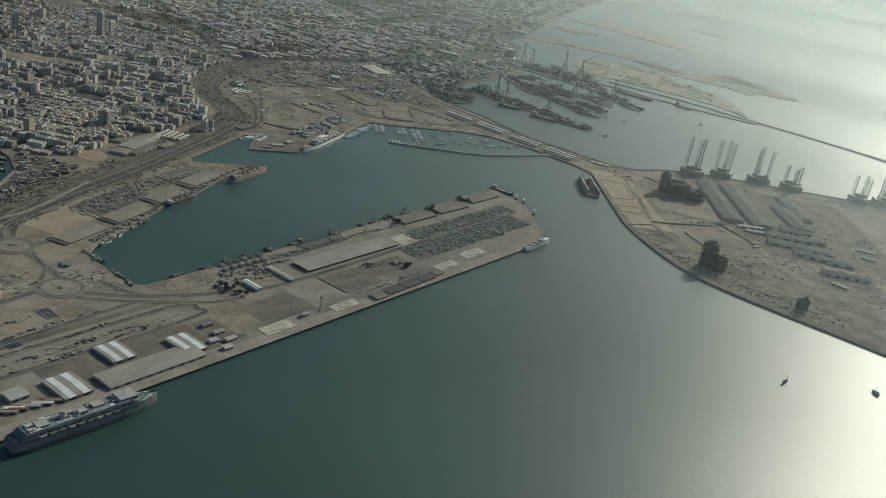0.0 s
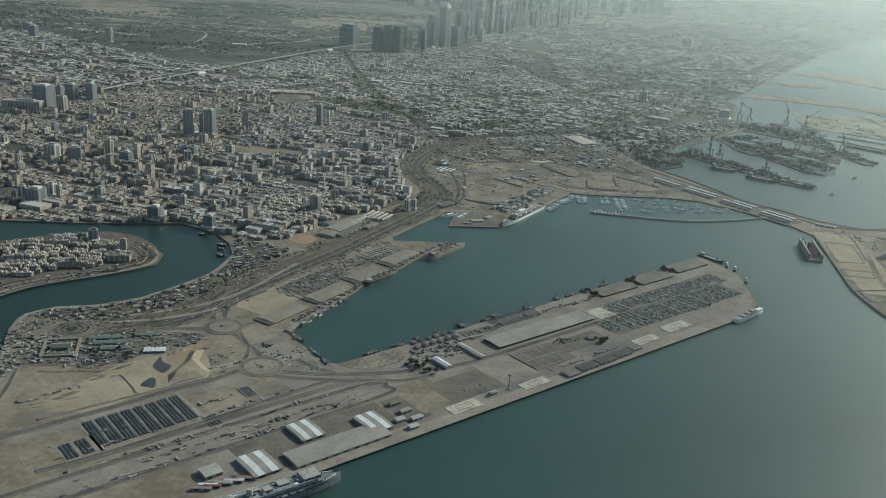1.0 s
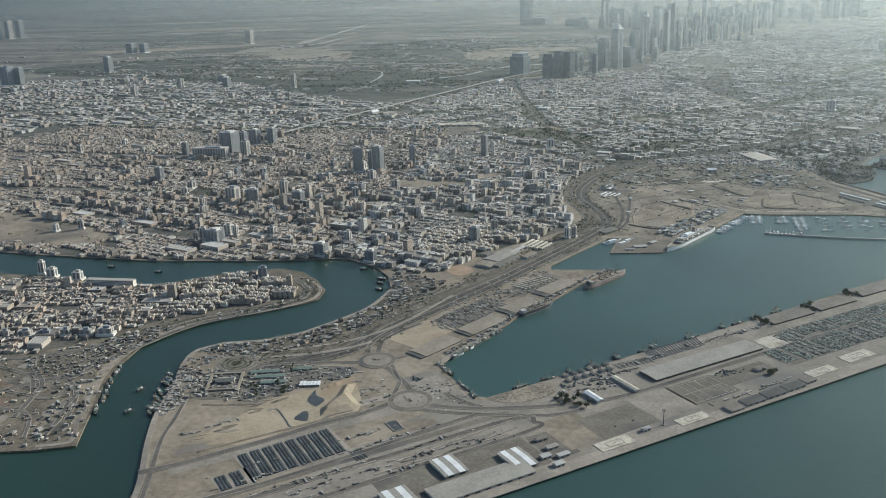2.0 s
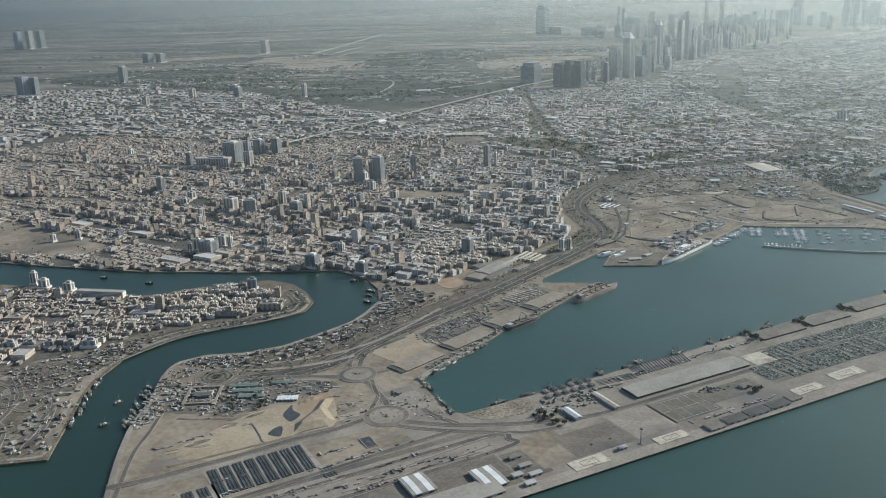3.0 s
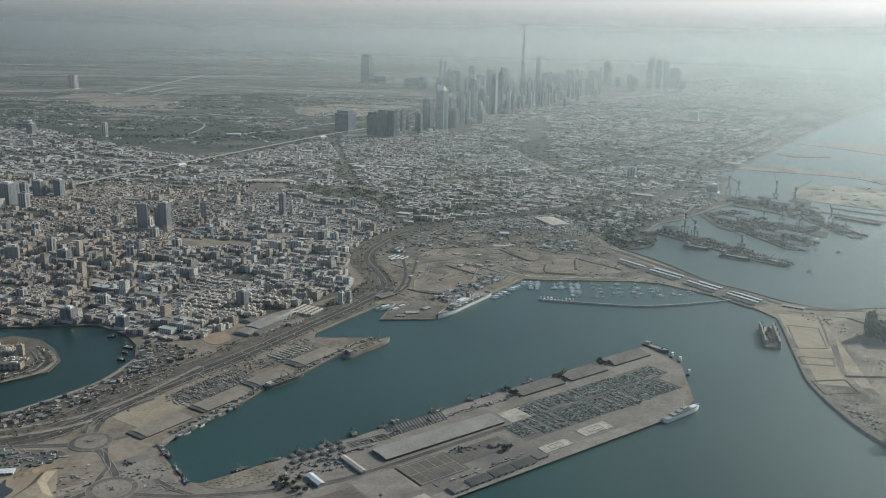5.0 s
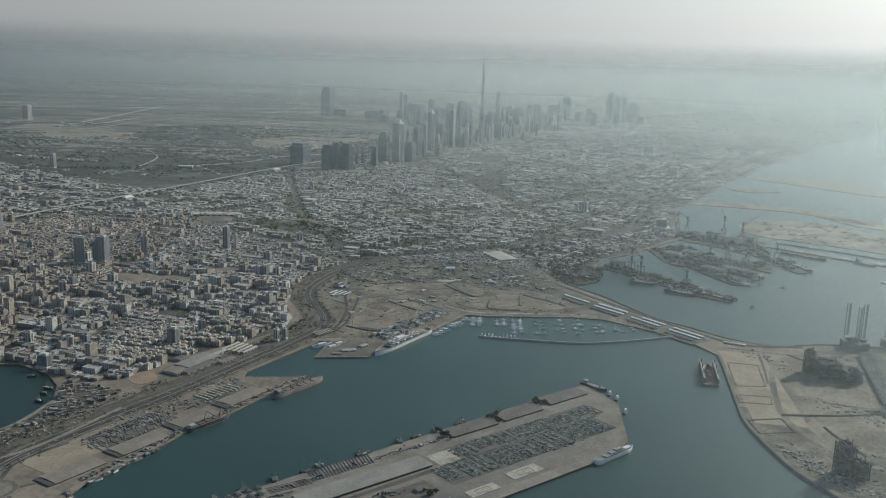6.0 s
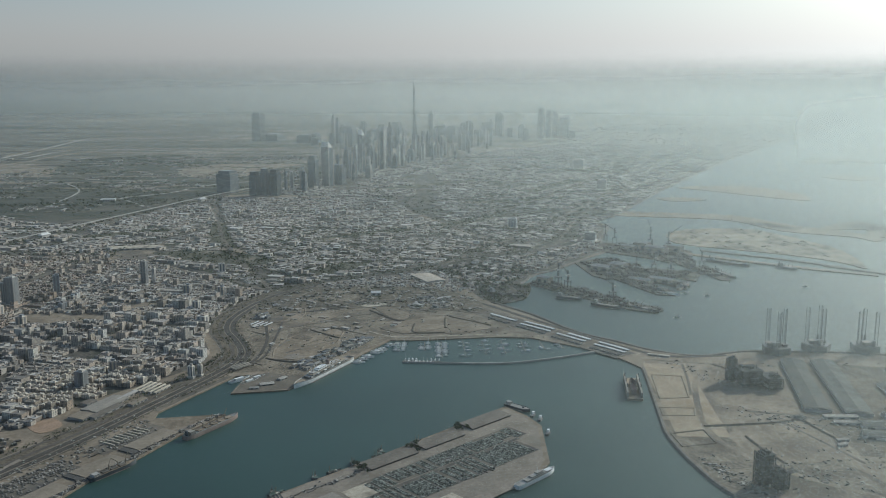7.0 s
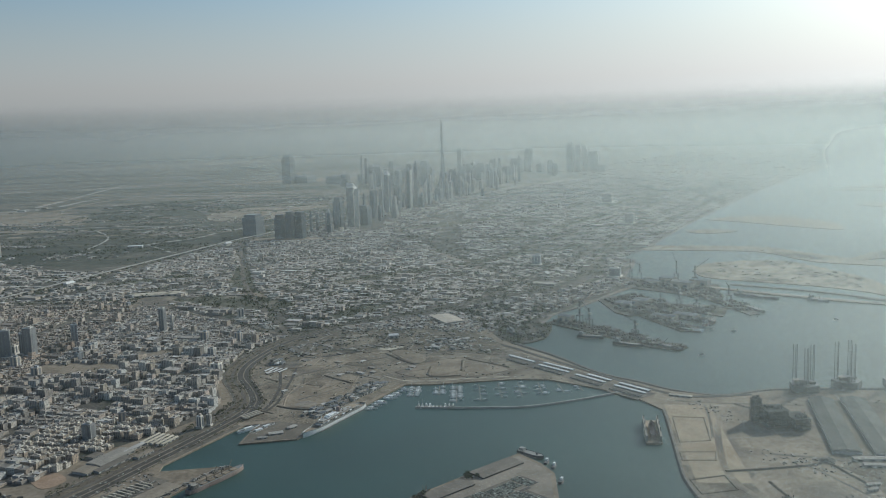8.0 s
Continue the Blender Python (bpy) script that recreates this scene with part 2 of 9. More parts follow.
QUAY = mat("quay_concrete", (0.198, 0.173, 0.143), (0.285, 0.25, 0.209), 6, 0.9, stain=(0.158, 0.138, 0.121))
ASPHALT = mat("asphalt", (0.056, 0.052, 0.047), (0.094, 0.087, 0.077), 3, 0.9)
OLD_ASPHALT = mat("worn_asphalt", (0.112, 0.0994, 0.0828), (0.173, 0.153, 0.126), 5, 0.92, stain=(0.092, 0.0874, 0.0828))
ROAD_GREY = mat("sun_bleached_asphalt", (0.085, 0.078, 0.068), (0.135, 0.122, 0.105), 4, 0.9, stain=(0.075, 0.07, 0.063))
WATER = water("sea_water", (0.0215, 0.0485, 0.0425), 0.42, 0.03, 1.2)
CREEK_WATER = water("creek_water", (0.011, 0.026, 0.0185), 0.36, 0.03, 1.2)
LEAF = mat("foliage", (0.0416, 0.0525, 0.0312), (0.091, 0.1, 0.0611), 1.2, 0.9, island=0.35)
VILLA = facade("villa_walls", [(0.402, 0.369, 0.315), (0.324, 0.295, 0.252), (0.511, 0.478, 0.424), (0.277, 0.256, 0.221), (0.355, 0.322, 0.272), (0.246, 0.228, 0.202)])
TOWN = facade("town_walls", [(0.406, 0.346, 0.278), (0.496, 0.436, 0.361), (0.346, 0.286, 0.218), (0.556, 0.519, 0.451), (0.376, 0.293, 0.218), (0.286, 0.248, 0.211), (0.451, 0.376, 0.293), (0.323, 0.293, 0.256), (0.241, 0.211, 0.18), (0.481, 0.391, 0.316), (0.526, 0.511, 0.474)], glass=0.4)
WARM_TOWN = facade("old_town_walls", [(0.395, 0.32, 0.235), (0.508, 0.423, 0.329), (0.338, 0.263, 0.188), (0.564, 0.498, 0.404), (0.376, 0.273, 0.188), (0.282, 0.235, 0.188), (0.451, 0.357, 0.263), (0.235, 0.197, 0.16), (0.47, 0.348, 0.254)], glass=0.4)
GREEN = mat("park_ground", (0.05, 0.053, 0.038), (0.125, 0.118, 0.09), 8, 0.95, stain=(0.2, 0.175, 0.14))
CONCRETE_PALE = mat("pale_concrete", (0.28, 0.265, 0.24), (0.38, 0.36, 0.325), 3, 0.85)
WHITE_METAL = mat("white_sheet_metal", (0.499, 0.494, 0.473), (0.619, 0.615, 0.593), 2, 0.45, each=0.06)
GREY_METAL = mat("grey_sheet_metal", (0.221, 0.204, 0.177), (0.294, 0.271, 0.235), 5, 0.7, stain=(0.193, 0.174, 0.148))
BROWN_ROOF = mat("brown_sheet_roof", (0.132, 0.116, 0.098), (0.18, 0.161, 0.137), 5, 0.75, each=0.08, stain=(0.19, 0.165, 0.14))
TAN_ROOF = mat("tan_sheet_roof", (0.192, 0.164, 0.128), (0.248, 0.214, 0.17), 5, 0.8, each=0.06)
DARK_METAL = mat("dark_painted_steel", (0.045, 0.05, 0.055), (0.09, 0.095, 0.1), 1.5, 0.55, each=0.2, island=0.3)
WALL_GREY = mat("shed_wall", (0.3, 0.29, 0.27), (0.4, 0.385, 0.36), 2, 0.8, each=0.1)
GREEN_ROOF = mat("green_sheet_roof", (0.105, 0.135, 0.115), (0.16, 0.19, 0.165), 3, 0.9)
HULL_DARK = mat("dark_hull_paint", (0.02, 0.028, 0.035), (0.05, 0.06, 0.07), 3, 0.45, each=0.25)
HULL_RED = mat("faded_red_hull_paint", (0.2, 0.15, 0.13), (0.3, 0.235, 0.205), 2, 0.6)
RUST_RED = mat("rust_red_sheet_roof", (0.17, 0.085, 0.065), (0.25, 0.13, 0.1), 1.5, 0.8, each=0.15)
HULL_WHITE = mat("white_hull_paint", (0.62, 0.62, 0.6), (0.76, 0.76, 0.74), 3, 0.35, each=0.05)
DECK_WOOD = mat("weathered_deck", (0.19, 0.15, 0.11), (0.3, 0.25, 0.19), 0.6, 0.85, each=0.25)
DECK_GREY = mat("grey_deck", (0.2, 0.2, 0.19), (0.3, 0.295, 0.28), 1.5, 0.8, each=0.1)
GLASS_DARK = mat("dark_glazing", (0.03, 0.04, 0.05), (0.07, 0.085, 0.1), 1.5, 0.2, each=0.25)
CONTAINER = mat("container_paint", (0.22, 0.205, 0.18), (0.42, 0.395, 0.35), 1.0, 0.8, each=0.6, island=0.5)
# dark tone carries the shade on shed walls and ends; also for dark roofs
DARK_WALL = mat("dark_shed_wall", (0.07, 0.068, 0.064), (0.11, 0.105, 0.098), 2, 0.85)
STACKED_STEEL = mat("stacked_dark_steel", (0.03, 0.034, 0.034), (0.07, 0.075, 0.072), 1.0, 0.6, each=0.4, island=0.5)
CAR = mat("car_paint", (0.085, 0.093, 0.08), (0.31, 0.318, 0.275), 0.9, 0.75, island=0.8)
SCRAP = mat("rusty_plant_and_pipes", (0.11, 0.104, 0.096), (0.32, 0.3, 0.265), 1.0, 0.8, island=0.7)
HALL_ROOF = mat("dull_grey_hall_roof", (0.085, 0.088, 0.08), (0.13, 0.13, 0.118), 5, 0.97, each=0.12)
ROCK = mat("armour_rock", (0.1, 0.095, 0.085), (0.22, 0.2, 0.175), 0.8, 0.95, bump=0.05)
YELLOW_SAND = mat("yellow_dredged_sand", (0.248, 0.204, 0.146), (0.335, 0.279, 0.204), 6, 0.95, bump=0.05, stain=(0.246, 0.189, 0.131))
PALE_PAD = mat("pale_concrete_pad", (0.306, 0.275, 0.216), (0.486, 0.441, 0.36), 1.6, 0.9, fine=0.5, stain=(0.216, 0.189, 0.149))
CREAM_ROOF = mat("cream_sheet_roof", (0.4, 0.345, 0.28), (0.48, 0.42, 0.345), 4, 0.7)
HULL_SLATE = mat("slate_grey_hull_paint", (0.11, 0.125, 0.13), (0.17, 0.187, 0.19), 2, 0.6)

# ---- shapes ----
def part(name, bm, material, parent=None, label=""):
    me = bpy.data.meshes.new(name)
    if isinstance(bm, tuple):
        me.from_pydata(bm[0], [], bm[1])
    else:
        bm.to_mesh(me)
        bm.free()
    me.materials.append(material)
    ob = new(name, me)
    if parent:
        ob.parent = parent
    if label:
        ob["label"] = label
    return ob


def smooth(points, steps=4):
    """A closed outline rounded through its corners."""
    out, n = [], len(points)
    for i in range(n):
        p0, p1, p2, p3 = (Vector(points[(i + k) % n]) for k in (-1, 0, 1, 2))
        for s in range(steps):
            t = s / steps
            out.append(tuple(0.5 * (2 * p1 + (p2 - p0) * t + (2 * p0 - 5 * p1 + 4 * p2 - p3) * t * t + (3 * p1 - p0 - 3 * p2 + p3) * t ** 3)))
    return out


def slab(outline, z0, z1):
    """A level slab with that outline: verts and faces."""
    from mathutils.geometry import tessellate_polygon
    n = len(outline)
    tris = tessellate_polygon([[Vector((*p, 0)) for p in outline]])
    area = sum(outline[i][0] * outline[(i + 1) % n][1] - outline[(i + 1) % n][0] * outline[i][1] for i in range(n))
    verts = [(*p[:2], z1) for p in outline] + [(*p[:2], z0) for p in outline]
    faces = []
    for t in tris:
        a, b, c = (Vector(outline[k]) for k in t)
        up = (b - a).cross(c - a) if False else (b[0] - a[0]) * (c[1] - a[1]) - (b[1] - a[1]) * (c[0] - a[0])
        faces.append(tuple(t) if up > 0 else tuple(reversed(t)))
    for i in range(n):
        j = (i + 1) % n
        faces.append((i, n + i, n + j, j) if area > 0 else (j, n + j, n + i, i))
    return verts, faces


def boxes(rows):
    """Many upright boxes in one mesh; rows of x, y, z, length, width, height, turn in radians."""
    r = np.asarray(rows, float)
    c, s = np.cos(r[:, 6]), np.sin(r[:, 6])
    sx, sy = np.array([-1, 1, 1, -1]) / 2, np.array([-1, -1, 1, 1]) / 2
    lx, ly = r[:, 3:4] * sx, r[:, 4:5] * sy
    x = r[:, 0:1] + lx * c[:, None] - ly * s[:, None]
    y = r[:, 1:2] + lx * s[:, None] + ly * c[:, None]
    low = np.stack([x, y, np.repeat(r[:, 2:3], 4, 1)], -1)
    high = np.stack([x, y, np.repeat(r[:, 2:3] + r[:, 5:6], 4, 1)], -1)
    v = np.concatenate([low, high], 1).reshape(-1, 3)
    f = np.array([[4, 5, 6, 7], [0, 1, 5, 4], [1, 2, 6, 5], [2, 3, 7, 6], [3, 0, 4, 7]])
    f = (f[None] + 8 * np.arange(len(r))[:, None, None]).reshape(-1, 4)
    return v.tolist(), f.tolist()


def inside(x, y, outline):
    hit, n = False, len(outline)
    for i in range(n):
        (x0, y0), (x1, y1) = outline[i], outline[(i + 1) % n]
        if (y0 > y) != (y1 > y) and x < (x1 - x0) * (y - y0) / (y1 - y0) + x0:
            hit = not hit
    return hit


# ---- land and water ----
CREEK = [(-300, 200), (-188, 194.6), (-150, 194), (-120, 198), (-95, 204), (-85.7, 198.8), (-80, 191.8), (-76.5, 183), (-77.8, 171), (-82, 162.6),
         (-87.4, 154), (-93.7, 149), (-101, 146.4), (-105, 142), (-104.5, 135), (-100, 124.7), (-97.5, 114.5), (-93, 104.5), (-88, 93), (-85.5, 84)]
PIER = [(-76, 64.5), (40, 171.5), (43, 178), (43.7, 197), (41.2, 203), (36.8, 209), (6.8, 179), (-19.3, 154), (-43, 131.5), (-45.8, 132), (-54.3, 142.3)]
WEST_QUAY = [(-53, 149), (-46.2, 164), (-42.6, 175), (-38.5, 180), (-33.2, 193), (-26, 205.3), (-41.3, 203), (-41.6, 206.5), (-29.7, 232), (-26.6, 233), (-28, 219), (-14.6, 221.5), (-3, 242), (8, 264)]
EAST = [(16, 263.8), (39, 266.8), (49, 265.5), (63.8, 254), (70.5, 245.5), (74.5, 237), (73.4, 226.7), (70.4, 203), (69.2, 191), (70.5, 176.5), (73.5, 164), (80.7, 152), (102.7, 128), (150, 76)]
NORTH = [(260, 60), (300, 150), (181, 238), (149, 244.5), (130, 248.4), (106, 249.8), (91.5, 246), (80, 252), (72, 261), (63, 270), (52, 291), (40.5, 308), (36, 321), (50, 331.5), (59, 352), (69, 363), (84, 384), (100, 408), (99.4, 429), (112, 473), (108, 491), (125, 515)]
COAST = [(150, 569), (190, 653), (236, 743), (297, 861), (458, 1140), (655, 1462), (1230, 2475), (2400, 4600)]
LAND = [(-4700, 330), (-600, 215), *CREEK, *PIER, *WEST_QUAY, *EAST, *NORTH, *COAST, (-4700, 4600)]
DEIRA = [(-174, 178), (-164, 178.4), (-148, 176.7), (-139, 175.7), (-131.7, 179), (-124.5, 185.6), (-115.7, 189.6), (-110, 193.4), (-102.6, 191.7), (-96.2, 186), (-91.9, 180), (-91.2, 173.5), (-94.6, 169), (-101, 163),
         (-110.6, 155.4), (-114.6, 148.4), (-117, 141), (-116.2, 132), (-114.4, 124.6), (-111, 117.6), (-108.2, 110.4), (-104.8, 102.6), (-111, 99.8), (-400, 20), (-500, 180), (-300, 184)]

ground = tagged(part("ground", slab(LAND, -1.2, 0.0), SAND), "dusty sand and gravel land round the port and city", "ground", kind="structure")
tagged(part("ground", slab(DEIRA, -1.2, 0.0), DIRT), "sandy creek-side peninsula behind a low quay", "ground", kind="structure")
creek_water = part("water", ([(-900, -300, -0.314), (-76, -300, -0.314), (-76, 215, -0.314), (-900, 215, -0.314)], [(0, 1, 2, 3)]), CREEK_WATER)
tagged(creek_water, "murky dark green creek water with fine ripples", "water", kind="structure")
sea = part("water", ([(-4700, -600, -0.32), (4700, -600, -0.32), (4700, 4700, -0.32), (-4700, 4700, -0.32)], [(0, 1, 2, 3)]), WATER)
tagged(sea, "dark teal harbour, creek and sea water with fine ripples", "water", kind="structure")

# curved see-through sheets between the districts, added to stand in for dusty air
RINGS = [120, 240, 400, 640, 1000, 1600, 2700, 4300]
DENSITY = 0.00063
for i, r in enumerate(RINGS[:-1]):
    nxt = RINGS[i + 1]
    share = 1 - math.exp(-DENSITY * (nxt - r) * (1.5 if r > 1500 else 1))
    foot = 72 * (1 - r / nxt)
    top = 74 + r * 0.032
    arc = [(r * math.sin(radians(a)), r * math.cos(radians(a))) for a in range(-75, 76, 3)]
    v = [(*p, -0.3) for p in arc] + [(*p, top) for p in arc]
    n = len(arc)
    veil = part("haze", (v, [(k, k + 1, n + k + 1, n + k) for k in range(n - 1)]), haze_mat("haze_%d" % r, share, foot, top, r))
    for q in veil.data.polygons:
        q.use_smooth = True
    tagged(veil, "thin see-through sheet standing in for grey dusty haze over the city", "haze", kind="structure")


def thing(name, x, y, turn, label, category, group="", z=0.0):
    """An empty at the base of a thing, that carries its parts; turn in degrees."""
    ob = new(name)
    ob.matrix_basis = pose(x, y, z, 0, 0, turn)
    return tagged(ob, label, category, group)


def box(l, w, h, x=0.0, y=0.0, z=0.0, turn=0.0):
    v, f = boxes([(x, y, z, l, w, h, turn)])
    return v, f + [[3, 2, 1, 0]]


def merged(pieces):
    v, f = [], []
    for a, b in pieces:
        k = len(v)
        v += [tuple(p) for p in a]
        f += [tuple(i + k for i in q) for q in b]
    return v, f


def gable(l, w, z, rise, over=0.08, thick=0.05):
    """A low pitched roof with its ridge along x."""
    a, b = l / 2 + over, w / 2 + over
    v = [(-a, -b, z), (a, -b, z), (a, b, z), (-a, b, z), (-a, 0, z + rise), (a, 0, z + rise)]
    v += [(p[0], p[1], p[2] + thick) for p in v]
    f = [(6, 7, 11, 10), (8, 9, 10, 11), (0, 4, 5, 1), (2, 5, 4, 3), (0, 1, 7, 6), (2, 3, 9, 8), (1, 5, 11, 7), (5, 2, 8, 11), (3, 4, 10, 9), (4, 0, 6, 10)]
    return v, f


def drum(r, z0, z1, n=12, r1=None, x=0.0, y=0.0):
    r1 = r if r1 is None else r1
    ring = [(math.cos(2 * math.pi * k / n), math.sin(2 * math.pi * k / n)) for k in range(n)]
    v = [(x + r * c, y + r * s, z0) for c, s in ring] + [(x + r1 * c, y + r1 * s, z1) for c, s in ring]
    return v, [(k, (k + 1) % n, n + (k + 1) % n, n + k) for k in range(n)] + [tuple(range(n, 2 * n)), tuple(range(n - 1, -1, -1))]


def curve_through(points, steps=6):
    out, n = [], len(points)
    for i in range(n - 1):
        p0, p1, p2, p3 = (Vector(points[min(max(i + k, 0), n - 1)]) for k in (-1, 0, 1, 2))
        for s in range(steps):
            t = s / steps
            out.append(0.5 * (2 * p1 + (p2 - p0) * t + (2 * p0 - 5 * p1 + 4 * p2 - p3) * t * t + (3 * p1 - p0 - 3 * p2 + p3) * t ** 3))
    return out + [Vector(points[-1])]


def ribbon(points, width, z0, z1, side=0.0, steps=6, bank=0.0):
    """A strip of that width along a curve through the points, pushed sideways by side; bank widens its foot."""
    line = curve_through(points, steps)
    v, n = [], len(line)
    for i, p in enumerate(line):
        d = (line[min(i + 1, n - 1)] - line[max(i - 1, 0)]).normalized()
        k = Vector((-d.y, d.x))
        for off, z in ((-width / 2 - bank, z0), (-width / 2, z1), (width / 2, z1), (width / 2 + bank, z0)):
            q = p + k * (off + side)
            v.append((q.x, q.y, z))
    f = []
    for i in range(n - 1):
        a, b = 4 * i, 4 * i + 4
        f += [(a + 1, a, b, b + 1), (a + 2, a + 1, b + 1, b + 2), (a + 3, a + 2, b + 2, b + 3)]
    f += [(0, 1, 2, 3), (4 * n - 1, 4 * n - 2, 4 * n - 3, 4 * n - 4)]
    return v, f


def ring(r0, r1, z0, z1, x, y, n=40):
    v = [(x + r * math.cos(2 * math.pi * k / n), y + r * math.sin(2 * math.pi * k / n), z) for r, z in ((r0, z0), (r0, z1), (r1, z1), (r1, z0)) for k in range(n)]
    return v, [(b * n + k, b * n + (k + 1) % n, (b + 1) * n + (k + 1) % n, (b + 1) * n + k) for b in range(3) for k in range(n)]


def near_line(x, y, line):
    best = np.full(len(x), 1e9)
    for (x0, y0), (x1, y1) in zip(line, line[1:]):
        dx, dy = x1 - x0, y1 - y0
        t = np.clip(((x - x0) * dx + (y - y0) * dy) / (dx * dx + dy * dy), 0, 1)
        best = np.minimum(best, np.hypot(x - x0 - t * dx, y - y0 - t * dy))
    return best


def within(x, y, outline):
    hit = np.zeros(len(x), bool)
    n = len(outline)
    for i in range(n):
        (x0, y0), (x1, y1) = outline[i], outline[(i + 1) % n]
        if y0 == y1:
            continue
        hit ^= ((y0 > y) != (y1 > y)) & (x < (x1 - x0) * (y - y0) / (y1 - y0) + x0)
    return hit


# ---- main roads and open ground ----
MAIN_ROAD = [(-89, 138), (-79, 144.5), (-73.5, 152), (-70, 161.5), (-63, 175.5), (-53.4, 194.5), (-46.6, 210), (-41.4, 222), (-36.9, 233), (-33.6, 243), (-33.2, 252), (-37.4, 264), (-42.3, 275), (-44, 286), (-42.8, 298), (-39.2, 312), (-31.5, 328), (-18, 342), (15, 365), (60, 400), (88, 440)]
CITY_ROADS = [
    [(80, 430), (122, 560), (232, 770), (400, 1085)],
    [(-330, 262), (-230, 268), (-150, 262), (-100, 262), (-48, 283)],
    [(-215, 330), (-191, 371), (-163, 470), (-138, 554), (-121, 607), (-60, 760), (20, 960), (110, 1180)],
    [(-330, 400), (-240, 392), (-180, 400), (-110, 395), (-40, 330)],
    [(-36, 326), (-80, 440), (-121, 600)],
    [(60, 400), (30, 480), (-20, 640), (10, 800), (90, 1000)],
    [(20, 366), (80, 480), (150, 640), (260, 880), (420, 1180)],
    [(-150, 262), (-135, 330), (-118, 420), (-70, 520), (60, 600), (170, 640)],
    [(-560, 480), (-440, 560), (-300, 610), (-140, 590)], [(30, 470), (90, 590), (200, 800), (330, 1060)], [(-10, 590), (60, 740), (170, 930), (250, 1080)], [(-20, 605), (128, 545)], [(-60, 720), (190, 655)], [(-10, 860), (240, 760)], [(60, 990), (300, 880)], [(20, 480), (100, 450)],
    [(-420, 430), (-330, 480), (-180, 470)], [(-470, 380), (-400, 470), (-340, 560)], [(-280, 400), (-270, 530)],
    [(-420, 250), (-300, 330), (-215, 330)],
]
PARKS = [
    [(-100, 399), (-89, 409), (-67, 405), (-43, 383), (-51, 372), (-84, 386)],
    [(-308, 582), (-268, 640), (-213, 655), (-142, 630), (-124, 640), (-134, 587), (-152, 524), (-187, 500), (-218, 514), (-253, 536)],
    [(-97, 492), (-90, 488), (-70, 421), (-74, 415), (-88, 440)],
    [(-30, 352), (-14, 362), (-4, 380), (-20, 376)],
    [(20, 480), (60, 522), (64, 510), (26, 470)], [(90, 620), (140, 700), (131, 710), (82, 632)], [(-10, 640), (60, 700), (55, 714), (-18, 654)], [(150, 760), (230, 900), (218, 906), (140, 770)], [(40, 560), (110, 590), (107, 600), (36, 572)], [(-30, 430), (10, 462), (4, 470), (-36, 440)], [(-150, 440), (-110, 462), (-113, 472), (-150, 452)],
]
SAND_LOTS = [[(-225, 236), (-203, 229), (-179, 219), (-168, 213), (-176, 203.5), (-230, 203)], [(-112, 297), (-80, 296), (-82, 282), (-110, 284)], [(-92, 312), (-70, 310), (-74, 302), (-90, 304)], [(-122, 406), (-128, 420), (-104, 425), (-102, 404), (-98, 385), (-117, 387)], [(-80, 423), (-66, 416), (-60, 400), (-68, 397)]]

# ---- city blocks ----
def scatter(outline, turn, pitch, seed, fill, lanes=(7, 11), jitter=0.22):
    """Places on a loose street grid inside an outline, off the main roads and open lots."""
    rng = np.random.default_rng(seed)
    o = np.array(outline)
    cx, cy = o.mean(0)
    half = np.hypot(np.ptp(o[:, 0]), np.ptp(o[:, 1])) / 2 + 20
    n = int(half / pitch)
    i, j = np.meshgrid(np.arange(-n, n + 1), np.arange(-n, n + 1))
    keep = (i % lanes[0] != 0) & (j % lanes[1] != 0) & (rng.random(i.shape) < fill)
    u = (i + rng.uniform(-jitter, jitter, i.shape))[keep] * pitch
    v = (j + rng.uniform(-jitter, jitter, i.shape))[keep] * pitch
    bend = 0.00035 * v * v
    c, s = math.cos(turn), math.sin(turn)
    x, y = cx + (u + bend) * c - v * s, cy + (u + bend) * s + v * c
    ok = within(x, y, outline)
    for lot in PARKS + SAND_LOTS:
        ok &= ~within(x, y, lot)
    ok &= near_line(x, y, MAIN_ROAD) > 4.4
    for line in CITY_ROADS:
        ok &= near_line(x, y, line) > 2.3
    return x[ok], y[ok], rng


def houses(outline, turn, pitch, size, height, seed, fill=0.9, tall=0.03, lanes=(7, 11), least=0.4, askew=0.06):
    x, y, rng = scatter(outline, turn, pitch, seed, fill, lanes)
    n = len(x)
    h = height[0] + (height[1] - height[0]) * rng.random(n) ** 2
    h *= 0.8 + 0.5 * np.clip(np.sin(x * 0.05 + seed) + np.sin(y * 0.043), -0.6, 1)
    h = np.where(rng.random(n) < tall, h * rng.uniform(1.7, 2.8, n), h)
    l, w = rng.uniform(*size, n) * rng.choice([1, 1, 1.5], n), rng.uniform(*size, n)
    return np.stack([x, y, np.full(n, -0.05), l, w, np.maximum(h, least) + 0.05, np.full(n, turn) + rng.choice([0, 0, 0, 2, -1.6], n) * askew], 1)


def tallness(x, y):
    """How far a quarter is built up with flats: a belt behind the creek quarter and along the main road."""
    belt = math.exp(-((y - 262 - 0.16 * (x + 110)) / 26) ** 2) if -215 < x < -44 else 0.0
    return 0.1 + 0.75 * belt


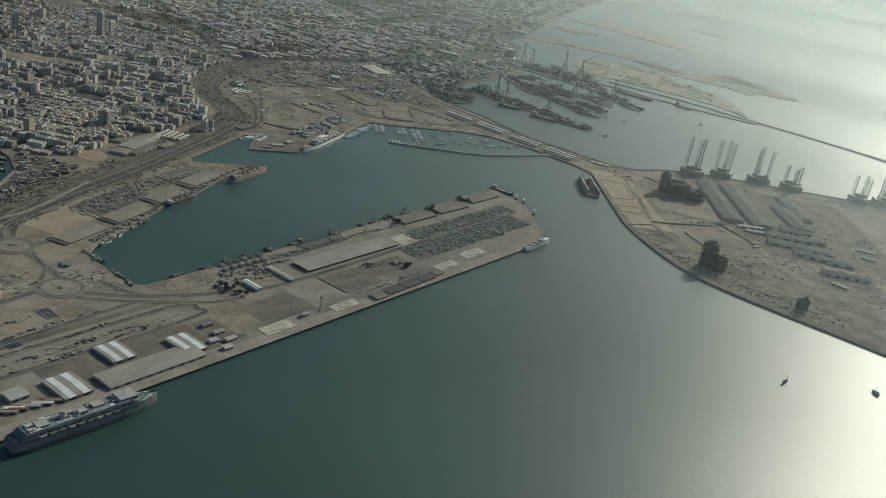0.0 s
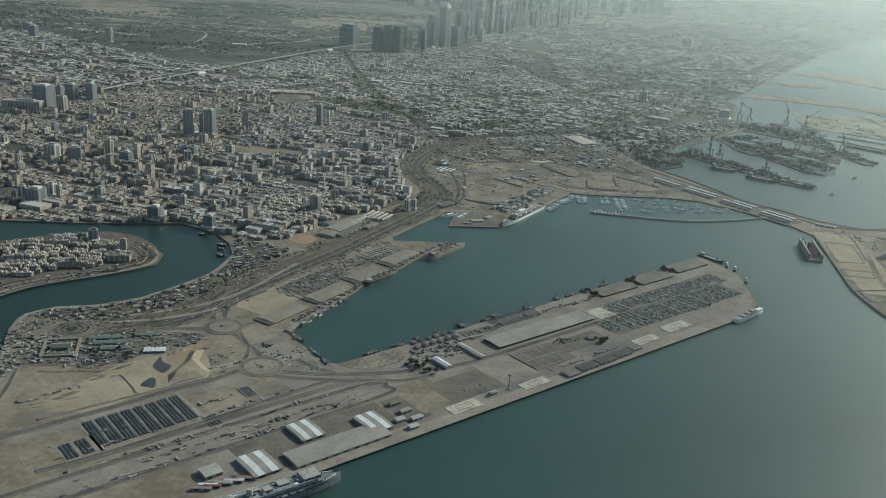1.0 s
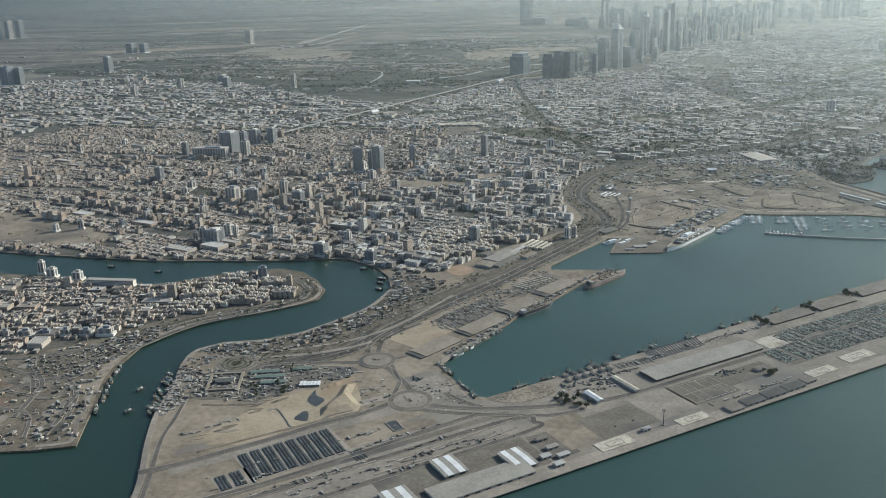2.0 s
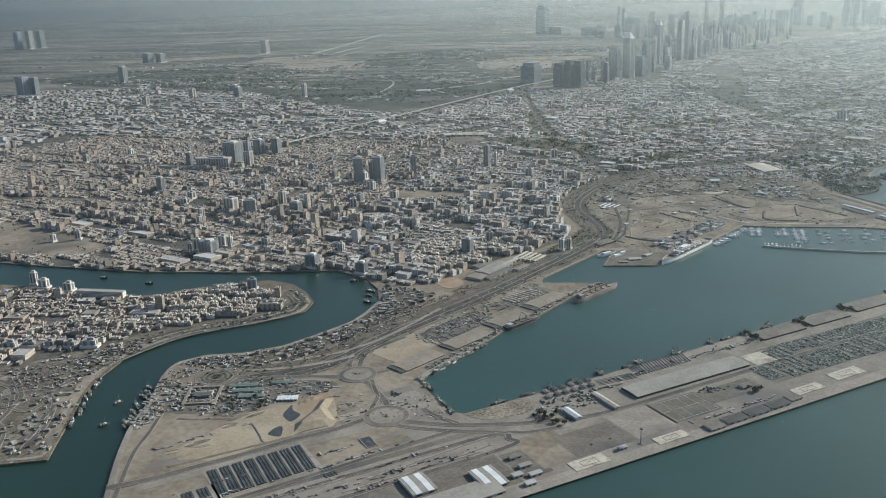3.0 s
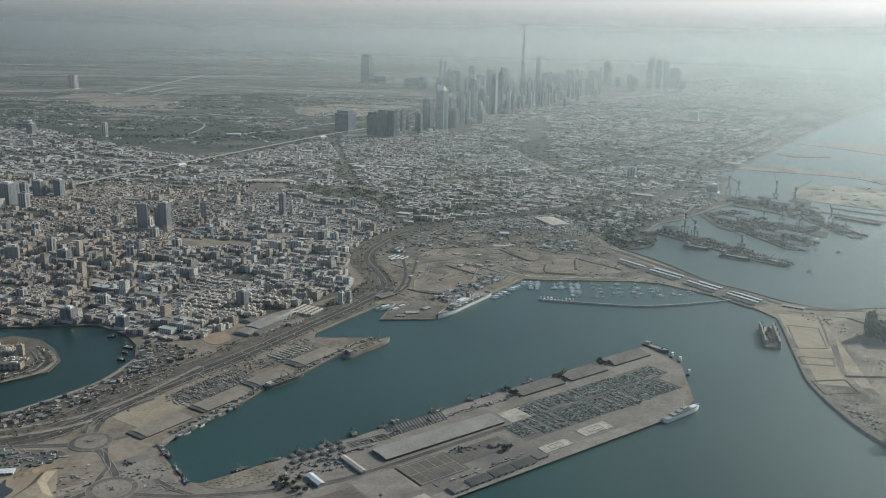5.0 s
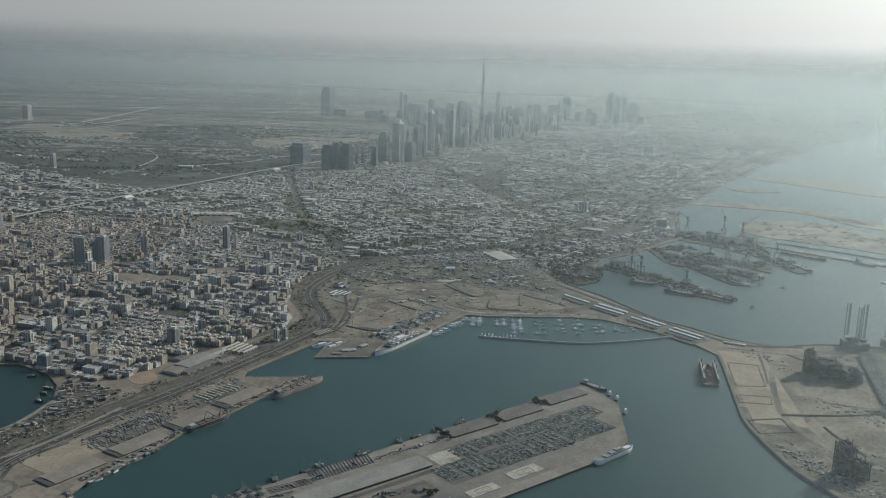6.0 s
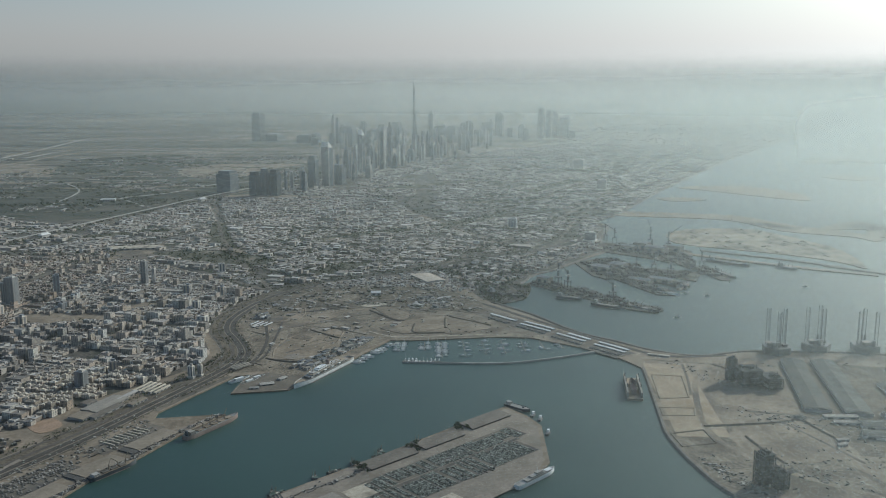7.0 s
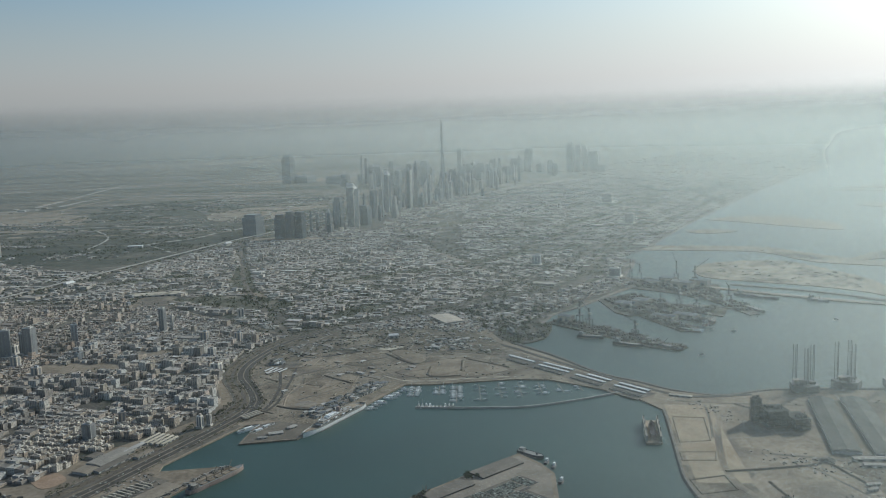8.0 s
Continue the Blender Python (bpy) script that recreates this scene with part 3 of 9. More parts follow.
def town_rows(outline, turn, seed, block=(10, 4.6), street=0.85, lot=(1.2, 2.9), low=(0.36, 0.75), high=(1.1, 2.3), built=0.93, tall=None, empty=0.05):
    """Street blocks of uneven size, each with two rows of houses wall to wall or with narrow gaps; some blocks hold one
    large flat building, some lie empty, and some are flats."""
    r = random.Random(seed)
    o = np.array(outline)
    cx, cy = o.mean(0)
    half = np.hypot(np.ptp(o[:, 0]), np.ptp(o[:, 1])) / 2 + 15
    c, s = math.cos(turn), math.sin(turn)
    lo, hi = o.min(0), o.max(0)
    out = []
    v, j = -half, 0
    while v < half:
        bw = block[1] * r.uniform(0.8, 1.25)
        u, i = -half + r.uniform(0, block[0]), 0
        while u < half:
            bl = block[0] * r.uniform(0.55, 1.35)
            mu, mv = u + bl / 2, v + bw / 2
            bend = 0.00035 * mv * mv + 1.5 * noise.noise(Vector((mu * 0.02, mv * 0.02, seed)))
            mx, my = cx + (mu + bend) * c - mv * s, cy + (mu + bend) * s + mv * c
            if lo[0] - 9 < mx < hi[0] + 9 and lo[1] - 9 < my < hi[1] + 9:
                p = tall if tall is not None else tallness(mx, my)
                mood = noise.noise(Vector((mx * 0.035, my * 0.035, seed + 0.5))) * 0.5 + 0.5
                flats_here = r.random() < p * (0.4 + 1.2 * mood)
                dice = r.random()
                if dice < empty:
                    pass
                elif dice < empty + 0.07:
                    out.append((mx, my, bl * r.uniform(0.5, 0.85), bw * r.uniform(0.6, 0.9), r.uniform(*low) * 1.3, turn))
                else:
                    base = r.uniform(*(high if flats_here else low))
                    for side in (-1, 1):
                        a = u
                        while a < u + bl - 0.5:
                            w = r.uniform(*lot) * (1.25 if flats_here else 1)
                            w = min(w, u + bl - a)
                            if r.random() < built:
                                d = bw / 2 * r.uniform(0.68, 0.97)
                                h = base * r.uniform(0.7, 1.3)
                                if flats_here and r.random() < 0.25:
                                    h *= 0.5
                                elif r.random() < 0.02:
                                    h *= 2.2
                                pu, pv = a + w / 2 + bend, v + bw / 2 + side * (bw / 2 - d / 2)
                                out.append((cx + pu * c - pv * s, cy + pu * s + pv * c, w * r.uniform(0.8, 1.0), d, max(h, 0.28), turn))
                            a += w + r.choice((0, 0, 0.15, 0.4))
            i += 1
            u += bl + street * (2.2 if i % 5 == 0 else r.uniform(0.7, 1.1))
        j += 1
        v += bw + street * (2.0 if j % 6 == 0 else r.uniform(0.65, 1.1))
    q = np.array(out)
    ok = within(q[:, 0], q[:, 1], outline)
    for plot in PARKS + SAND_LOTS:
        ok &= ~within(q[:, 0], q[:, 1], plot)
    ok &= near_line(q[:, 0], q[:, 1], MAIN_ROAD) > 5.4
    for line in CITY_ROADS:
        ok &= near_line(q[:, 0], q[:, 1], line) > 2.3
    q = q[ok]
    return np.stack([q[:, 0], q[:, 1], np.full(len(q), -0.05), q[:, 2], q[:, 3], q[:, 4] + 0.05, q[:, 5]], 1)


def roofed(rows):
    """Boxes with a parapet round a sunken roof, and a stair house on it."""
    out = boxes(rows)
    v = np.array(out[0]).reshape(-1, 8, 3)
    f0 = np.array([[0, 1, 5, 4], [1, 2, 6, 5], [2, 3, 7, 6], [3, 0, 4, 7], [4, 5, 9, 8], [5, 6, 10, 9], [6, 7, 11, 10], [7, 4, 8, 11], [8, 9, 13, 12], [9, 10, 14, 13], [10, 11, 15, 14], [11, 8, 12, 15], [12, 13, 14, 15]])
    top = v[:, 4:8]
    mid = top.mean(1, keepdims=True)
    inner = mid + (top - mid) * 0.86
    sunk = inner - np.array([0, 0, 0.1])
    allv = np.concatenate([v, inner, sunk], 1).reshape(-1, 3)
    f = (f0[None] + 16 * np.arange(len(v))[:, None, None]).reshape(-1, 4)
    return allv.tolist(), f.tolist()


def stair_rooms(rows, rng, share=0.7):
    pick = rows[rng.random(len(rows)) < share].copy()
    n = len(pick)
    pick[:, 0] += rng.uniform(-0.3, 0.3, n) * pick[:, 3] * 0.7
    pick[:, 1] += rng.uniform(-0.3, 0.3, n) * pick[:, 4] * 0.7
    pick[:, 2] = pick[:, 2] + pick[:, 5] - 0.1
    pick[:, 3], pick[:, 4], pick[:, 5] = rng.uniform(0.25, 0.6, n), rng.uniform(0.25, 0.6, n), rng.uniform(0.25, 0.45, n)
    return pick


OLD_TOWN = [(-330, 203), (-190, 195.2), (-150, 194.8), (-120, 199), (-104, 202.4), (-108, 300), (-112, 402), (-330, 402)]
MID_TOWN = [(-104, 202.4), (-95, 205), (-83.6, 199.4), (-77.4, 193.5), (-66, 198), (-60, 215), (-49, 228), (-41.5, 240), (-41, 252), (-47, 270), (-49, 290), (-40, 322), (-112, 402), (-108, 300)]
KARAMA = [(-151, 402), (-112, 402), (-40, 325), (18, 362), (62, 396), (30, 470), (-20, 600), (-122, 600), (-150, 520)]
UPTOWN = [(-330, 402), (-150, 400), (-152, 490), (-187, 497), (-253, 533), (-308, 579), (-420, 615), (-500, 590), (-620, 400), (-500, 300), (-330, 300)]
VILLAS = [(64, 396), (98, 440), (110, 490), (128, 522), (152, 575), (192, 660), (238, 750), (298, 866), (420, 1080), (200, 1150), (20, 940), (-60, 720), (-100, 620), (-20, 600)]
DEIRA_TOWN = [(-172, 175), (-140, 173), (-131, 176), (-124, 183), (-115, 188.4), (-104.8, 185.4), (-99.4, 180.6), (-98.2, 173.5), (-103.4, 168.2), (-109.6, 165.6), (-114.2, 160.3), (-120.8, 155.1), (-126.6, 147.6), (-132.5, 139), (-137, 134.6), (-300, 96), (-330, 165)]

crng = np.random.default_rng(77)
old_rows = town_rows(OLD_TOWN, -0.29, 11, (9, 3.9), 0.7, (1.0, 2.2), (0.4, 0.95))
mid_rows = town_rows(MID_TOWN, -0.29, 18, (10, 4.4), 0.62, (1.2, 2.6), (0.6, 1.3), (1.4, 2.7), 0.97, empty=0.03)
deira_rows = town_rows(DEIRA_TOWN, 0.18, 12, (8, 3.5), 0.55, (0.8, 1.8), (0.5, 1.0), (0.9, 1.5), tall=0.3, empty=0.02)
karama_rows = town_rows(KARAMA, -0.29, 13, (9, 4.4), 0.95, (1.2, 2.8), (0.32, 0.7), (0.9, 1.6), 0.8, 0.12, 0.08)
uptown_rows = town_rows(UPTOWN, -0.2, 14, (12, 5.6), 1.2, (1.6, 4.0), (0.4, 0.9), (1.0, 1.9), 0.74, 0.2, 0.1)
villa_rows = town_rows(VILLAS, -0.46, 15, (13, 5.2), 1.1, (1.3, 3.0), (0.35, 0.7), (0.8, 1.3), 0.66, 0.04, 0.08)
villa_rows = np.array([r for r in villa_rows if noise.noise(Vector((r[0] * 0.035, r[1] * 0.02, 5))) > -0.22])
far_rows = houses([(-620, 640), (-300, 610), (-140, 720), (-120, 1000), (-500, 900), (-900, 700)], 0.1, 9, (2, 6), (0.4, 1.2), 16, 0.09, 0.04)
coast_rows = houses([(200, 1150), (420, 1080), (640, 1460), (900, 1900), (500, 1900), (150, 1300)], -0.5, 9, (2, 6), (0.5, 1.6), 17, 0.4, 0.03)


def tall_block(l, w, h, name="apartment_building"):
    """One flat-roofed block of flats with its parapet, stair house, tank and balconies."""
    ob = new(name)
    part("wall", box(l, w, h + 0.02, z=-0.02), FLATS, ob)
    part("parapet", merged([box(l, 0.06, 0.12, 0, s * (w / 2 - 0.03), h) for s in (-1, 1)] + [box(0.06, w - 0.12, 0.12, s * (l / 2 - 0.03), 0, h) for s in (-1, 1)]), FLATS, ob)
    part("stair_house", box(0.45, 0.4, 0.35, l * 0.2, -w * 0.15, h), PLASTER, ob)
    part("water_tank", drum(0.13, h, h + 0.25, 8, x=-l * 0.25, y=w * 0.2), PLASTER, ob, "white roof tank")
    return ob


FLATS = facade("flats_walls", [(0.414, 0.338, 0.251), (0.502, 0.437, 0.35), (0.34, 0.274, 0.198), (0.562, 0.507, 0.422), (0.385, 0.296, 0.211), (0.296, 0.246, 0.191)], glass=0.4, each=1.0)
PLASTER = mat("white_plaster", (0.5, 0.45, 0.37), (0.64, 0.59, 0.5), 0.8, 0.85, each=0.12)

FLAT_SIZES = [(1.9, 1.5, 1.02), (1.6, 1.6, 1.36), (2.1, 1.4, 0.7), (1.4, 1.3, 1.7), (2.0, 1.8, 1.02), (1.5, 1.2, 0.7), (1.8, 1.7, 1.36), (2.4, 1.8, 1.7), (2.2, 2.0, 2.04), (2.6, 1.6, 2.4)]
flats = [tall_block(*size) for size in FLAT_SIZES]


def place_flats(rows, centre, count, label, group):
    """The count houses nearest to a spot stand as single buildings; the rest is given back."""
    d = np.hypot(rows[:, 0] - centre[0], rows[:, 1] - centre[1])
    order = np.argsort(d)
    for k in order[:count]:
        x, y, _, l, w, h, turn = rows[k]
        fl, fw, fh = min(FLAT_SIZES, key=lambda q: abs(q[2] - h) + 0.3 * abs(q[0] / q[1] - l / w))
        ob = copy_thing(flats[FLAT_SIZES.index((fl, fw, fh))], pose(x, y, 0, 0, 0, math.degrees(turn)) @ Matrix.Diagonal((l / fl, w / fw, h / fh, 1)))
        tagged(ob, label, "apartment building", group)
    return rows[order[count:]]


deira_rows = place_flats(deira_rows, (-112, 172), 150, "pale plastered flat-roofed block of flats on the creek peninsula", "blocks of flats on the peninsula")
mid_rows = place_flats(mid_rows, (-62, 222), 130, "pale plastered flat-roofed block of flats near the creek bank", "blocks of flats on the far creek bank")
for ob in flats:
    for o in (*ob.children, ob):
        bpy.data.objects.remove(o)

for rows, label in ((mid_rows, "mid-rise white and beige blocks of flats with flat roofs"), (old_rows, "dense old-town blocks of beige and white flat-roofed houses"), (deira_rows, "dense pale flat-roofed houses on the creek peninsula")):
    tagged(part("city_blocks", merged([roofed(rows), boxes(stair_rooms(rows, crng))]), TOWN if rows is mid_rows else WARM_TOWN), label, "houses", kind="stuff")
for rows, label in ((karama_rows, "low beige apartment blocks along the main road"), (uptown_rows, "sprawl of pale low-rise blocks inland"), (far_rows, "scattered low buildings on the dusty plain"), (coast_rows, "hazy low buildings along the far coast")):
    tagged(part("city_blocks", boxes(rows), TOWN), label, "houses", kind="stuff")

tagged(part("city_blocks", boxes(villa_rows), VILLA), "low dull villas in walled plots towards the coast", "houses", kind="stuff")

# ground of the districts
for outline, label in ((MID_TOWN, "dusty grey streets and yards between mid-rise blocks"), (OLD_TOWN, "dusty grey streets of the old town"), (KARAMA, "grey streets between low blocks"), (UPTOWN, "grey streets of the inland districts"), (VILLAS, "grey streets of the villa district"), (DEIRA_TOWN, "grey streets of the peninsula")):
    tagged(part("ground", slab(outline, -0.1, 0.02), CITY_GROUND), label, "ground", kind="structure")
tagged(part("ground", slab([(-4700, 420), (-900, 420), (-620, 400), (-500, 590), (-420, 615), (-308, 579), (-253, 533), (-187, 497), (-152, 490), (-121, 600), (-60, 740), (20, 950), (200, 1152), (420, 1082), (640, 1432), (1220, 2440), (2370, 4590), (-4700, 4590)], -0.1, 0.015), DESERT), "dusty desert plain fading into haze", "ground", kind="structure")
for lot in SAND_LOTS:
    tagged(part("ground", slab(smooth(lot, 3), -0.1, 0.035), SAND), "bare sandy lot between the houses", "ground", kind="structure")
for lot in PARKS:
    tagged(part("ground", slab(smooth(lot, 3), -0.1, 0.035), GREEN), "dull green park ground", "ground", kind="structure")

for k, line in enumerate(CITY_ROADS):
    tagged(part("road", ribbon(line, 2.2 if k != 2 else 2.8, -0.05, 0.05), OLD_ASPHALT), "grey main road through the city blocks", "road", kind="structure")
tagged(part("ground", ribbon(MAIN_ROAD[-4:], 7.0, -0.1, 0.022), DARK_PARK), "dark planted verge of the dual carriageway behind the docks", "verge", kind="structure")
tagged(part("ground", ribbon(MAIN_ROAD[:-3], 8.6, -0.1, 0.025), DIRT), "dusty planted verge of the dual carriageway", "verge", kind="structure")
for side in (-2.9, -0.9):
    tagged(part("road", ribbon(MAIN_ROAD, 1.5, -0.05, 0.06, side), ASPHALT), "grey dual carriageway beside the port", "road", kind="structure")
for side in (1.3, 3.9):
    tagged(part("road", ribbon(MAIN_ROAD[2:], 0.9, -0.05, 0.055, side), ROAD_GREY), "grey service road beside the dual carriageway", "road", kind="structure")
for side in (-3.75, -1.9, -0.05, 4.45):
    tagged(part("kerb", ribbon(MAIN_ROAD, 0.15, -0.05, 0.09, side), QUAY), "pale kerb strip of the dual carriageway", "kerb", kind="structure")

# elevated railway
viaduct = thing("viaduct", 0, 0, 0, "pale concrete elevated railway on round piers", "viaduct")
METRO = [(-191.6, 371), (-183, 405), (-172.4, 440.5), (-163.4, 470), (-149.8, 515), (-138, 554), (-129.7, 582), (-121, 607), (-96, 668), (-60, 756)]
part("deck", ribbon(METRO, 1.5, 1.0, 1.25, 3.2), CONCRETE_PALE, viaduct)
for p in curve_through(METRO, 3)[::1]:
    part("pier", drum(0.22, 0, 1.02, 8, x=p.x - 3.0, y=p.y + 0.9), CONCRETE_PALE, viaduct)

# ---- port: paved ground ----
def paved(x, y, l, w, turn, material, label, z=0.03):
    ob = part("pavement", box(l, w, z + 0.1, z=-0.1), material)
    ob.matrix_basis = pose(x, y, 0, 0, 0, turn)
    return tagged(ob, label, "pavement", kind="structure")


TU = 42.7
cu, su = math.cos(radians(TU)), math.sin(radians(TU))


def along(u, v):
    """A place on the middle pier: u along its sea quay from the land end, v inwards from it."""
    return -76 + u * cu - v * su, 64.5 + u * su + v * cu


sea_edge = [along(0, 1.0), along(157, 1.0)]
tagged(part("ground", slab([(-52, 88.5), (39.2, 172.4), (42, 178.5), (42.8, 197), (40.4, 202.6), (36.6, 207.4), (6.8, 177.8), (-19.3, 152.8), (-42.6, 130.6), (-46.4, 131), (-55, 141.6), (-60, 136), (-52, 124), (-66, 104)], -0.1, 0.012), PIER_GROUND), "grey gravel and worn paving of the pier", "ground", kind="structure")
tagged(part("pavement", ribbon(sea_edge, 2.6, -0.1, 0.03), QUAY), "pale concrete quay apron along the sea side", "quay", kind="structure")
tagged(part("pavement", ribbon([(-42, 132.5), (37, 207)], 1.8, -0.1, 0.03, -1.2), QUAY), "pale concrete quay apron along the inner basin", "quay", kind="structure")
tagged(part("pavement", ribbon([(-54.5, 144), (-47.3, 163), (-43.6, 174.5), (-39.4, 180.5), (-34.2, 193.5), (-28, 204)], 1.2, -0.1, 0.03, 0.3), QUAY), "pale concrete quay apron below the transit sheds", "quay", kind="structure")
paved(-20.3, 127.2, 11.4, 7.6, TU, OLD_ASPHALT, "dark worn asphalt yard on the pier")
paved(-13.0, 134.8, 9, 8.6, TU, QUAY, "plain pale concrete yard on the pier")
paved(*along(75.5, 9.5), 8, 10, TU, SAND, "brown gravel yard on the pier", 0.025)
paved(-6.4, 141.6, 10.6, 7.6, TU, OLD_ASPHALT, "old yard with faint painted bays")
paved(1.3, 149.8, 12, 4.8, TU, OLD_ASPHALT, "asphalt vehicle yard on the pier")
paved(23.3, 180.7, 40.5, 5.4, TU, OLD_ASPHALT, "grey storage lot for new cars", 0.035)
paved(23.0, 171.9, 44, 7.4, TU, OLD_ASPHALT, "grey storage lot for new cars beside the quay", 0.035)
paved(7.3, 165.6, 6.0, 4.6, TU, PALE_PAD, "pale empty bay beside the car lot", 0.05)
paved(-69, 107.1, 16.4, 9, 45.5, QUAY, "pale hardstanding below the steel stock")
paved(-74.7, 98.0, 5.4, 5.0, 45.5, QUAY, "pale hardstanding below a smaller steel stock")
paved(-62.0, 157.6, 13, 8.4, 62, YELLOW_SAND, "bare sandy lot inside the port road", 0.036)
paved(-54.9, 170, 20, 7.4, 62, OLD_ASPHALT, "asphalt container yard")
paved(-43.6, 191.5, 17, 5.4, 62, OLD_ASPHALT, "asphalt yard behind the quay sheds", 0.024)
paved(-52.6, 133.2, 6.0, 10, TU, QUAY, "wide concrete apron at the head of the basin", 0.028)
for u, v, l, w in ((54, 7.6, 26, 9), (70, 7.5, 5, 8)):
    paved(*along(u, v), l, w, TU, OLD_ASPHALT, "worn asphalt round the striped sheds", 0.022)

# painted bays on the old yard
bays = thing("bay_lines", -6.4, 141.6, TU, "faded pale painted bay lines on the old yard", "road marking")
for k in range(6):
    part("line", box(0.07, 6.6, 0.035, -4.6 + 1.84 * k, 0, 0.028), PALE_PAD, bays)
for k in (-3.3, 0, 3.3):
    part("line", box(9.2, 0.07, 0.035, 0, k, 0.029), PALE_PAD, bays)

# concrete helicopter-style pads with a dark square painted on them
for x, y, l, w in ((-20.2, 119.7, 6.4, 2.7), (-8.3, 130.2, 6.2, 2.2), (14.5, 153.0, 6.6, 2.4), (21.9, 161.2, 7.4, 2.9)):
    pad = thing("concrete_pad", x, y, TU, "pale cream concrete pad with a thin painted square, on the quay", "pad", "pads along the sea quay")
    part("slab", box(l, w, 0.12, z=-0.02), PALE_PAD, pad)
    part("painted_square", merged([box(l * 0.46, 0.09, 0.02, 0, s * w * 0.25, 0.1) for s in (-1, 1)] + [box(0.09, w * 0.5, 0.02, s * l * 0.23, 0, 0.1) for s in (-1, 1)] + [box(0.5, 0.09, 0.02, 0, 0, 0.1)]), BROWN_ROOF, pad)

# ---- port roads ----
PORT_ROADS = [
    ([(-84.5, 88), (-87.5, 96), (-92, 107), (-93.6, 114), (-95.5, 121)], 0.6),
    ([(-64.6, 140.6), (-62.8, 139.4), (-60.6, 136.6), (-58.4, 134), (-56.9, 131.6)], 1.0), ([(-63.4, 141.4), (-61.6, 138), (-59.9, 134.9), (-59.6, 131.8), (-59.4, 129.6)], 0.7),
    ([(-67.8, 146.6), (-68.6, 150), (-68.6, 154), (-66.4, 158.6), (-63.6, 163)], 0.9), ([(-69.4, 145.6), (-70.6, 149.6), (-70.2, 154.6), (-67.6, 160.6)], 0.8),
    ([(-63.6, 144.8), (-61.4, 146.6), (-60.4, 149)], 0.6),
    ([(-52.3, 126.8), (-44, 127.2), (-35, 129.4), (-31.4, 130.6), (-22.5, 134.6), (-13.7, 141.8), (3.4, 157.8), (20, 173.5), (38, 190)], 1.0),
    ([(-53.6, 125.2), (-49.4, 124.9), (-43.5, 125.2), (-34.3, 126.5), (-30.7, 127.4), (-26, 130.2)], 0.8),
    ([(-70.3, 141.5), (-78, 140), (-88.8, 137)], 1.0),
    ([(-80.5, 84), (-58, 105.5), (-37.2, 124.6), (-33.6, 124.4), (-33.8, 121.2), (-54, 102), (-77, 80.5)], 0.9),
    ([(-58.8, 126.6), (-63.1, 121.2), (-68.4, 116.8), (-73.7, 111.2), (-80.1, 105.2), (-85, 100.6), (-90, 97)], 1.2),
    ([(-77.8, 91.5), (-71, 97.0), (-59.6, 108.2), (-50, 118.4), (-43.5, 125)], 0.8),
    ([(-50.5, 132), (-47, 129.5), (-43, 128)], 0.7),
]
for k, (line, w) in enumerate(PORT_ROADS):
    tagged(part("road", ribbon(line, w, -0.05, 0.045 + 0.0025 * k), ROAD_GREY), "grey asphalt port road with worn kerbs", "road", kind="structure")
    for s in (-1, 1):
        tagged(part("kerb", ribbon(line, 0.14, -0.05, 0.055 + 0.0025 * k, s * (w / 2 + 0.07)), QUAY), "pale kerb of a port road", "kerb", kind="structure")
for x, y, r, inner in ((-66.9, 143.2, 3.6, 2.75), (-55.9, 128.0, 3.9, 3.0), (-93.4, 136.8, 3.9, 3.2)):
    tagged(part("road", ring(inner, r, -0.05, 0.085, x, y), OLD_ASPHALT), "grey ring of asphalt round a traffic island", "road", kind="structure")
    tagged(part("kerb", ring(r, r + 0.14, -0.05, 0.08, x, y), QUAY), "pale outer kerb of a roundabout", "kerb", kind="structure")
    tagged(part("kerb", ring(inner - 0.14, inner, -0.05, 0.11, x, y), QUAY), "pale kerb of a traffic island", "kerb", kind="structure")
    tagged(part("traffic_island", drum(inner - 0.14, -0.05, 0.09, 40, x=x, y=y), PIER_GROUND if x > -80 else GREEN), "round sandy traffic island", "traffic island", kind="structure")
for r in (1.1, 2.1):
    tagged(part("road", ring(r, r + 0.45, 0.03, 0.12, -93.4, 136.6), OLD_ASPHALT), "ring path on the planted island", "path", kind="structure")

# ---- sheds ----
def warehouse(x, y, l, w, h, turn, roof, label, group="", rise=0.35, doors=6, stripes=0, wall=None, name="warehouse"):
    ob = thing(name, x, y, turn, label, "warehouse", group)
    body = part("wall", box(l, w, h + 0.03, z=-0.03), wall or WALL_GREY, ob)
    top = part("roof", gable(l, w, h, rise), roof, ob)
    for k in range(doors):
        for s in (-1,):
            part("door", box(l / doors * 0.45, 0.05, h * 0.7, (k + 0.5) * l / doors - l / 2, s * (w / 2 + 0.02), 0.0), DARK_METAL, body)
    for k in range(stripes):
        a, b = w / 2 + 0.1, l / stripes * 0.5
        x0 = -l / 2 + (k + 0.25) * l / stripes
        z = h + 0.075
        part("roof_panel", ([(x0, -a, z), (x0 + b, -a, z), (x0 + b, 0, z + rise), (x0, 0, z + rise), (x0, a, z), (x0 + b, a, z)] + [(x0, -a, z - .02), (x0 + b, -a, z - .02), (x0 + b, a, z - .02), (x0, a, z - .02)], [(0, 1, 2, 3), (3, 2, 5, 4), (0, 6, 7, 1), (4, 5, 8, 9), (1, 7, 8, 5, 2), (0, 3, 4, 9, 6)]), WHITE_METAL, top, "white roof sheets")
    return ob


